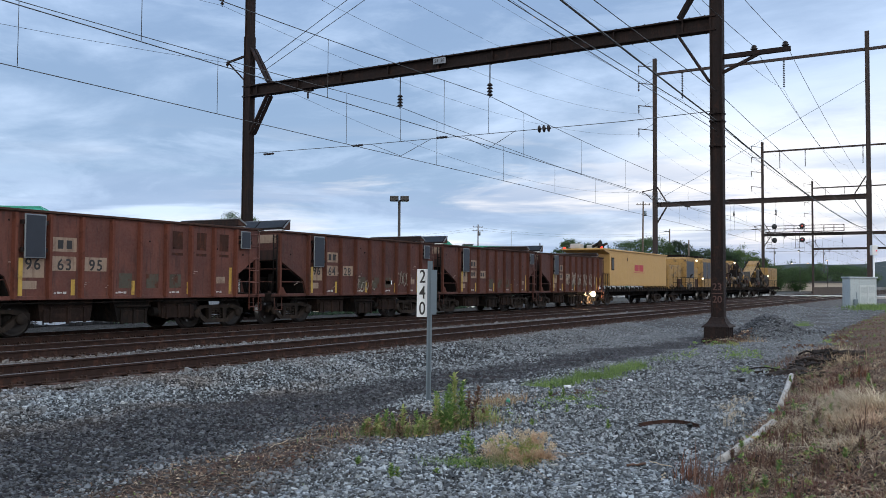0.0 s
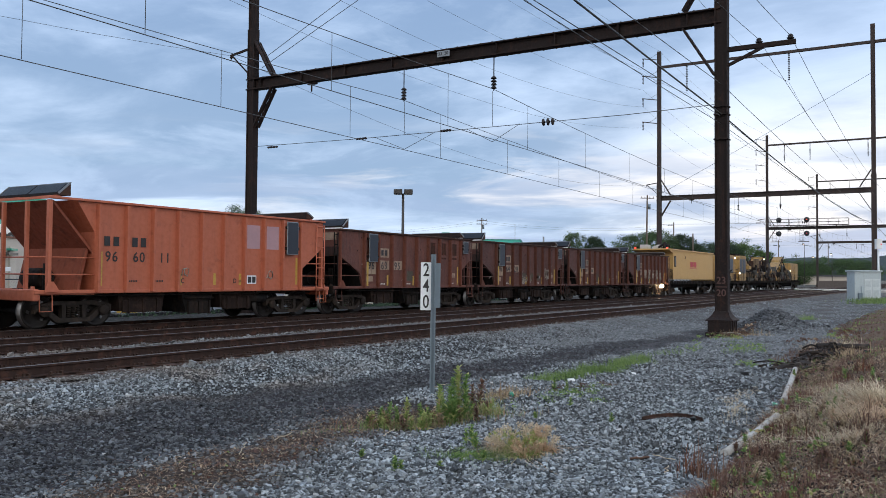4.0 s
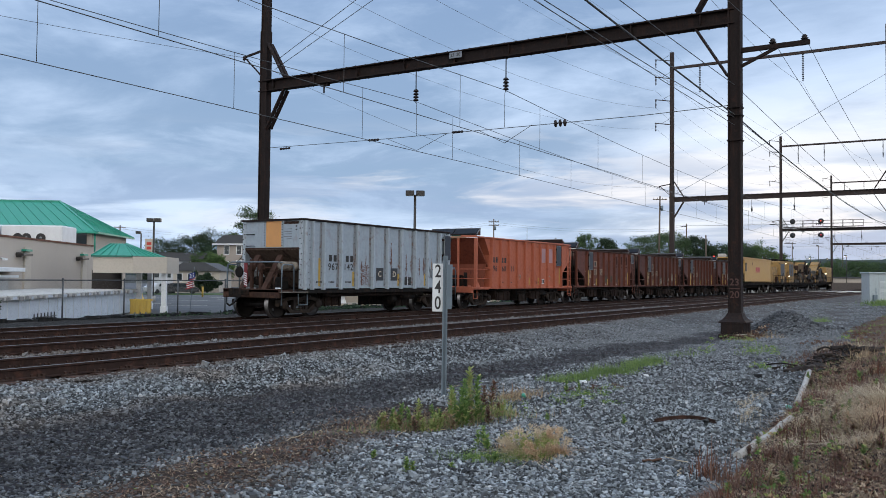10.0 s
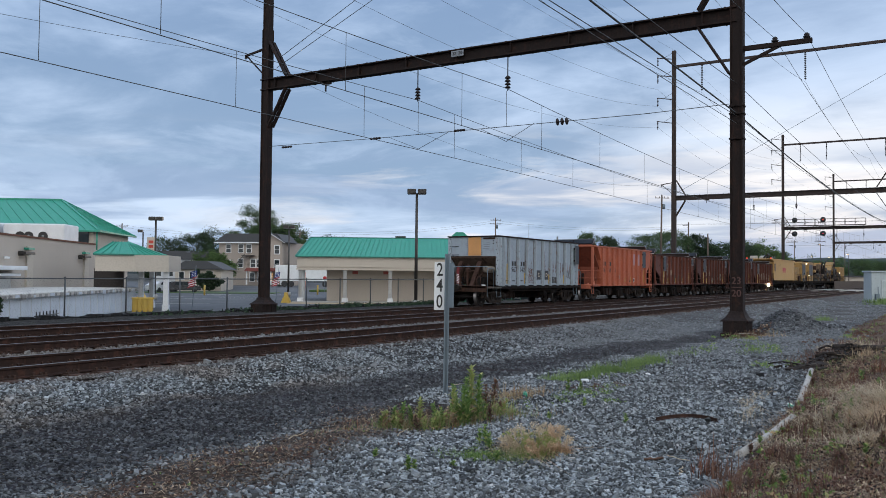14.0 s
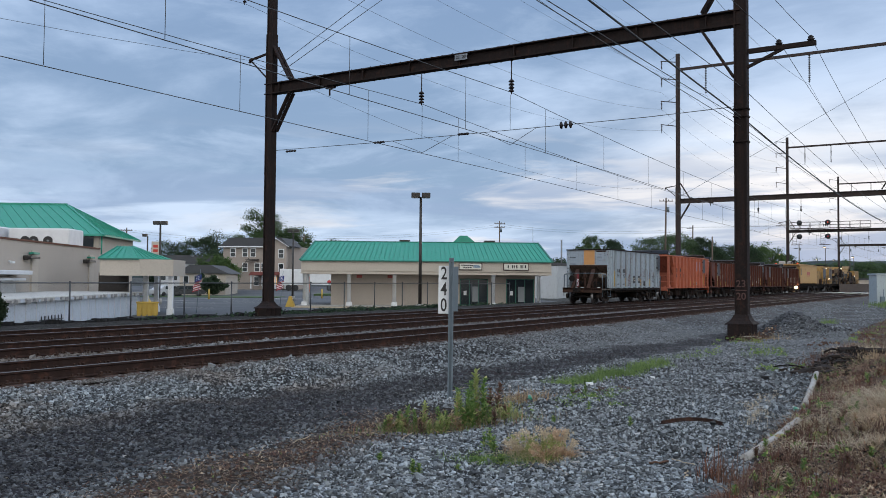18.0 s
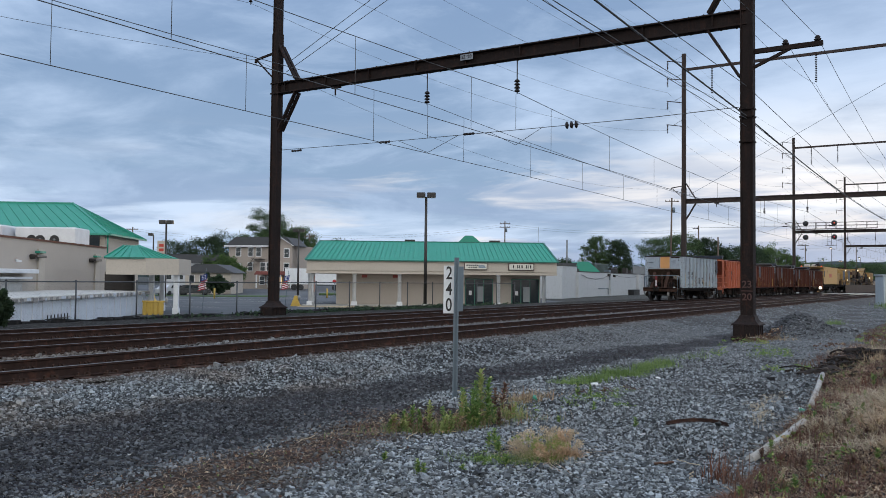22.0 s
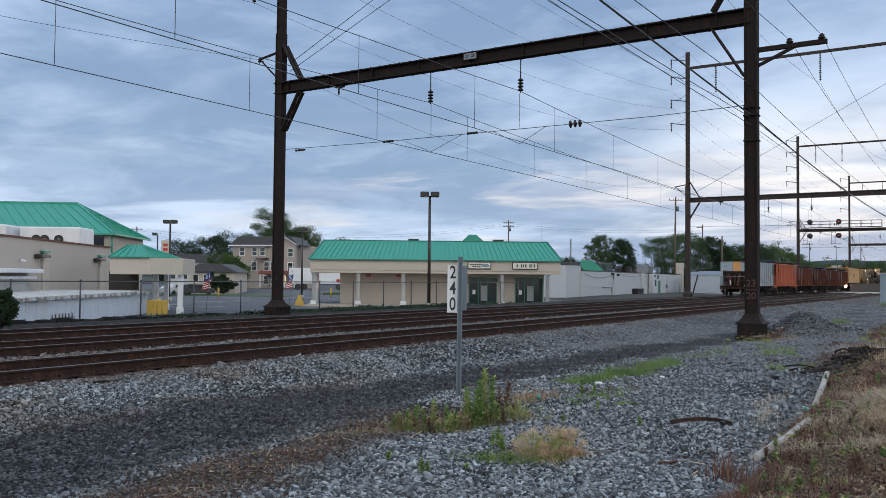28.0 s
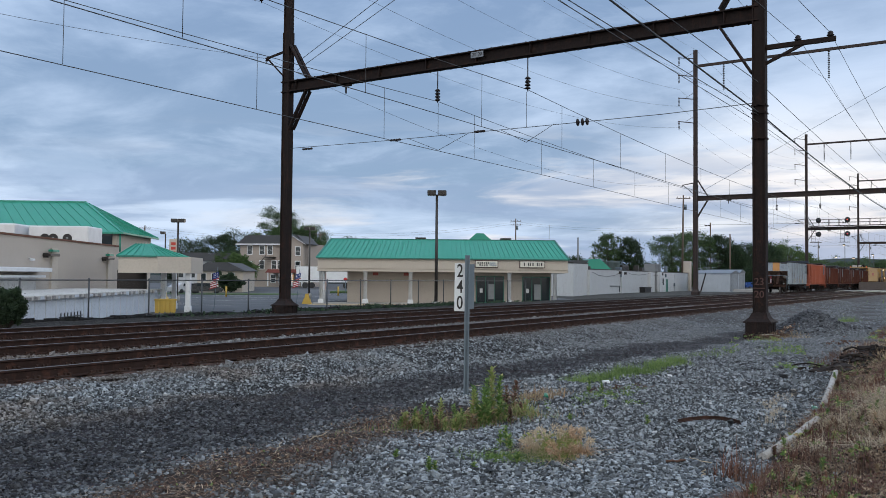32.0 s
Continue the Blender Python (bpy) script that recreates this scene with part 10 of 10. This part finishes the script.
for a_, b_ in zip(P_, P_[1:]):
    beam(bm, a_, b_, 0.06, 0.012)
    beam(bm, Vector(a_) + Vector((0, 0, 0.02)), Vector(b_) + Vector((0, 0, 0.02)), 0.015, 0.035)
solo("bent_rail_strip", bm, rail_side, "bent rusty steel strip on the ballast", "scrap")
for x, y, a_, L in ((30.2, 6.62, -25, 0.62), (29.7, 6.3, 40, 0.45)):
    bm = box(B(), -L / 2, L / 2, -0.06, 0.06, 0, 0.03, 0.004)
    for v_ in bm.verts:
        v_.co.z += 0.02 * math.sin(v_.co.x * 5)
    solo("broken_plank", bm, painted("bleached_plank", (0.30, 0.26, 0.21), (0.10, 0.07, 0.05), 0.35, 0.85), "bleached broken plank at a mast's foot", "timber", pose(x, y, gz_(x, y) + 0.12, 6, 4, a_), "broken planks")
for k, (x, y, a_, L, dark_) in enumerate(((9.2, 2.72, 60, 0.34, 0), (8.75, 2.55, 15, 0.42, 0), (8.95, 2.9, -40, 0.25, 1), (8.55, 5.9, 20, 0.5, 0), (6.9, 6.7, 35, 0.6, 0), (7.8, 6.9, 12, 0.45, 0), (13.0, 7.9, 8, 0.7, 0))):
    q = random.Random(k + 3100)
    P_ = [Vector((-L / 2 + L * i_ / 6, q.uniform(-0.025, 0.025), q.uniform(0, 0.02) + 0.012)) for i_ in range(7)]
    solo("twig", tube(B(), P_, 0.005 if not dark_ else 0.014, 5), dead_stalk if dark_ else straw_pale, "thin bleached twig lying on gravel" if not dark_ else "short dark stick lying on gravel", "twig", pose(x, y, gz_(x, y) + 0.03, 0, 0, a_), "twigs")
rr = random.Random(77)
logm = painted("rotten_wood", (0.024, 0.019, 0.017), (0.07, 0.052, 0.04), 0.4, 0.95)
for k in range(8):
    x, y = rr.gauss(21.8, 1.2), rr.gauss(2.9, 0.3)
    bm = B()
    a_ = rr.uniform(-1.6, 0.2)
    L = rr.uniform(0.5, 1.2)
    rad = rr.uniform(0.014, 0.04)
    P_ = [Vector((-L / 2 + L * q / 6, rr.uniform(-0.035, 0.035), rr.uniform(-0.02, 0.03) + 0.08 * math.sin(q * 0.5))) for q in range(7)]
    tube(bm, P_, rad, 6)
    solo("dead_branch", bm, logm, "dark dead branch on a rubbish heap", "branch", pose(x, y, gz_(x, y) + rad + 0.04, 0, 0, math.degrees(a_)), "dead branches")
for k, (x, y, a_, L) in enumerate(((25.2, 2.55, -60, 1.3), (19.8, 3.08, -12, 2.0), (20.9, 2.95, 25, 1.3), (23.8, 2.45, -62, 1.2), (22.2, 2.8, 5, 1.5))):
    bm = B()
    T_ = 0.09 if k in (0, 3) else 0.055
    rings = []
    for q in range(10):
        e_ = rr.uniform(0.6, 1.1)
        ring = [(-0.1, -T_), (0.02, -T_ * 1.1), (0.1, -T_), (0.1, 0.3 * T_), (0.05, T_), (-0.06, T_ * 0.8), (-0.11, 0.2 * T_)]
        rings.append([bm.verts.new((-L / 2 + L * q / 9 + rr.uniform(-0.04, 0.04), a * e_ + rr.uniform(-0.018, 0.018), b * e_ + rr.uniform(-0.018, 0.018))) for a, b in ring])
    for A_, B_ in zip(rings, rings[1:]):
        for q in range(7):
            bm.faces.new((A_[q], A_[(q + 1) % 7], B_[(q + 1) % 7], B_[q]))
    bm.faces.new(rings[0][::-1]), bm.faces.new(rings[-1])
    bmesh.ops.recalc_face_normals(bm, faces=bm.faces[:])
    solo("rotten_tie", bm, logm, "rotten black wooden tie piece at the bank", "timber", pose(x, y, gz_(x, y) + 0.05, rr.uniform(-8, 8), rr.uniform(-3, 3), a_), "rotten ties")
for k in range(200):
    x, y = rr.gauss(22.0, 1.6), rr.gauss(2.8, 0.35)
    bm = B()
    s = rr.uniform(0.02, 0.08)
    box(bm, -s, s, -s * 0.8, s * 0.8, -s * 0.6, s * 0.8)
    for v_ in bm.verts:
        v_.co += Vector((rr.uniform(-1, 1), rr.uniform(-1, 1), rr.uniform(-1, 1))) * s * 0.4
    solo("rubble_block", bm, logm if k % 5 else kerb_stone, "dark broken clod of rubble at the bank", "rubble", pose(x, y, gz_(x, y) + s * 0.3, rr.uniform(-20, 20), rr.uniform(-20, 20), rr.uniform(0, 360)), "rubble blocks")
x, y = patch(23.0, 2.7, 1.5, 0.5, 2600, R)
blades(x, y, 0.12, dead_stalk, "dead_twigs", "dark tangled twigs over rubble", 1.0, 0.006, 3, seed=150, least=0.5)
for k in range(26):
    x, y = rr.uniform(5, 20), rr.uniform(3.2, 10.5)
    bm = B()
    s = rr.uniform(0.015, 0.035)
    box(bm, -s, s, -s * 0.7, s * 0.7, -s * 0.4, s * 0.5)
    for v_ in bm.verts:
        v_.co += Vector((rr.uniform(-1, 1), rr.uniform(-1, 1), rr.uniform(-1, 1))) * s * 0.3
    solo("pale_stone", bm, concrete, "single pale stone on the ballast", "stone", pose(x, y, gz_(x, y) + s * 0.4, 0, 0, rr.uniform(0, 360)), "pale stones")
bottle_green = plain("green_plastic", (0.03, 0.30, 0.18), 0.3)
for x, y in ((12.55, 6.22), (13.6, 2.32)):
    b_ = thing("litter_bottle", "crumpled green plastic bottle", "bottle", pose(x, y, gz_(x, y) + 0.05, 0, 80, 30))
    bm = B()
    lathe(bm, [(0.02, -0.1), (0.035, -0.09), (0.036, 0.03), (0.015, 0.08), (0.013, 0.1)], seg=10)
    part("body", bm, bottle_green, b_)
    bm = B()
    lathe(bm, [(0.014, 0.1), (0.014, 0.12)], seg=8)
    part("cap", bm, white_paint, b_)
for x, y in ((14.9, 6.15), (16.8, 5.6)):
    bm = B()
    box(bm, -0.09, 0.09, -0.06, 0.06, 0, 0.07, 0.02)
    solo("litter_cup", bm, white_paint, "crushed white paper cup", "litter", pose(x, y, gz_(x, y), 0, 8, 35))


# ---- what moves ----
def motions():
    """The train rolls off along the far track, its wheels turning."""
    for ob, off in ROLLING:
        walk(ob, [(t, pose(run(t) + off, YC, TZ)) for t in (0, 7, 14, 17, 20, 23, 26, 29, 32)])
    for w, q in WHEELS:
        rows, t = [], 0.0
        while t < 32.01:
            rows.append((t, pose(q, 0, 0.457, 0, math.degrees((run(t) - run(0)) / 0.457), 0)))
            t += 0.16
        walk(w, rows)


motions()
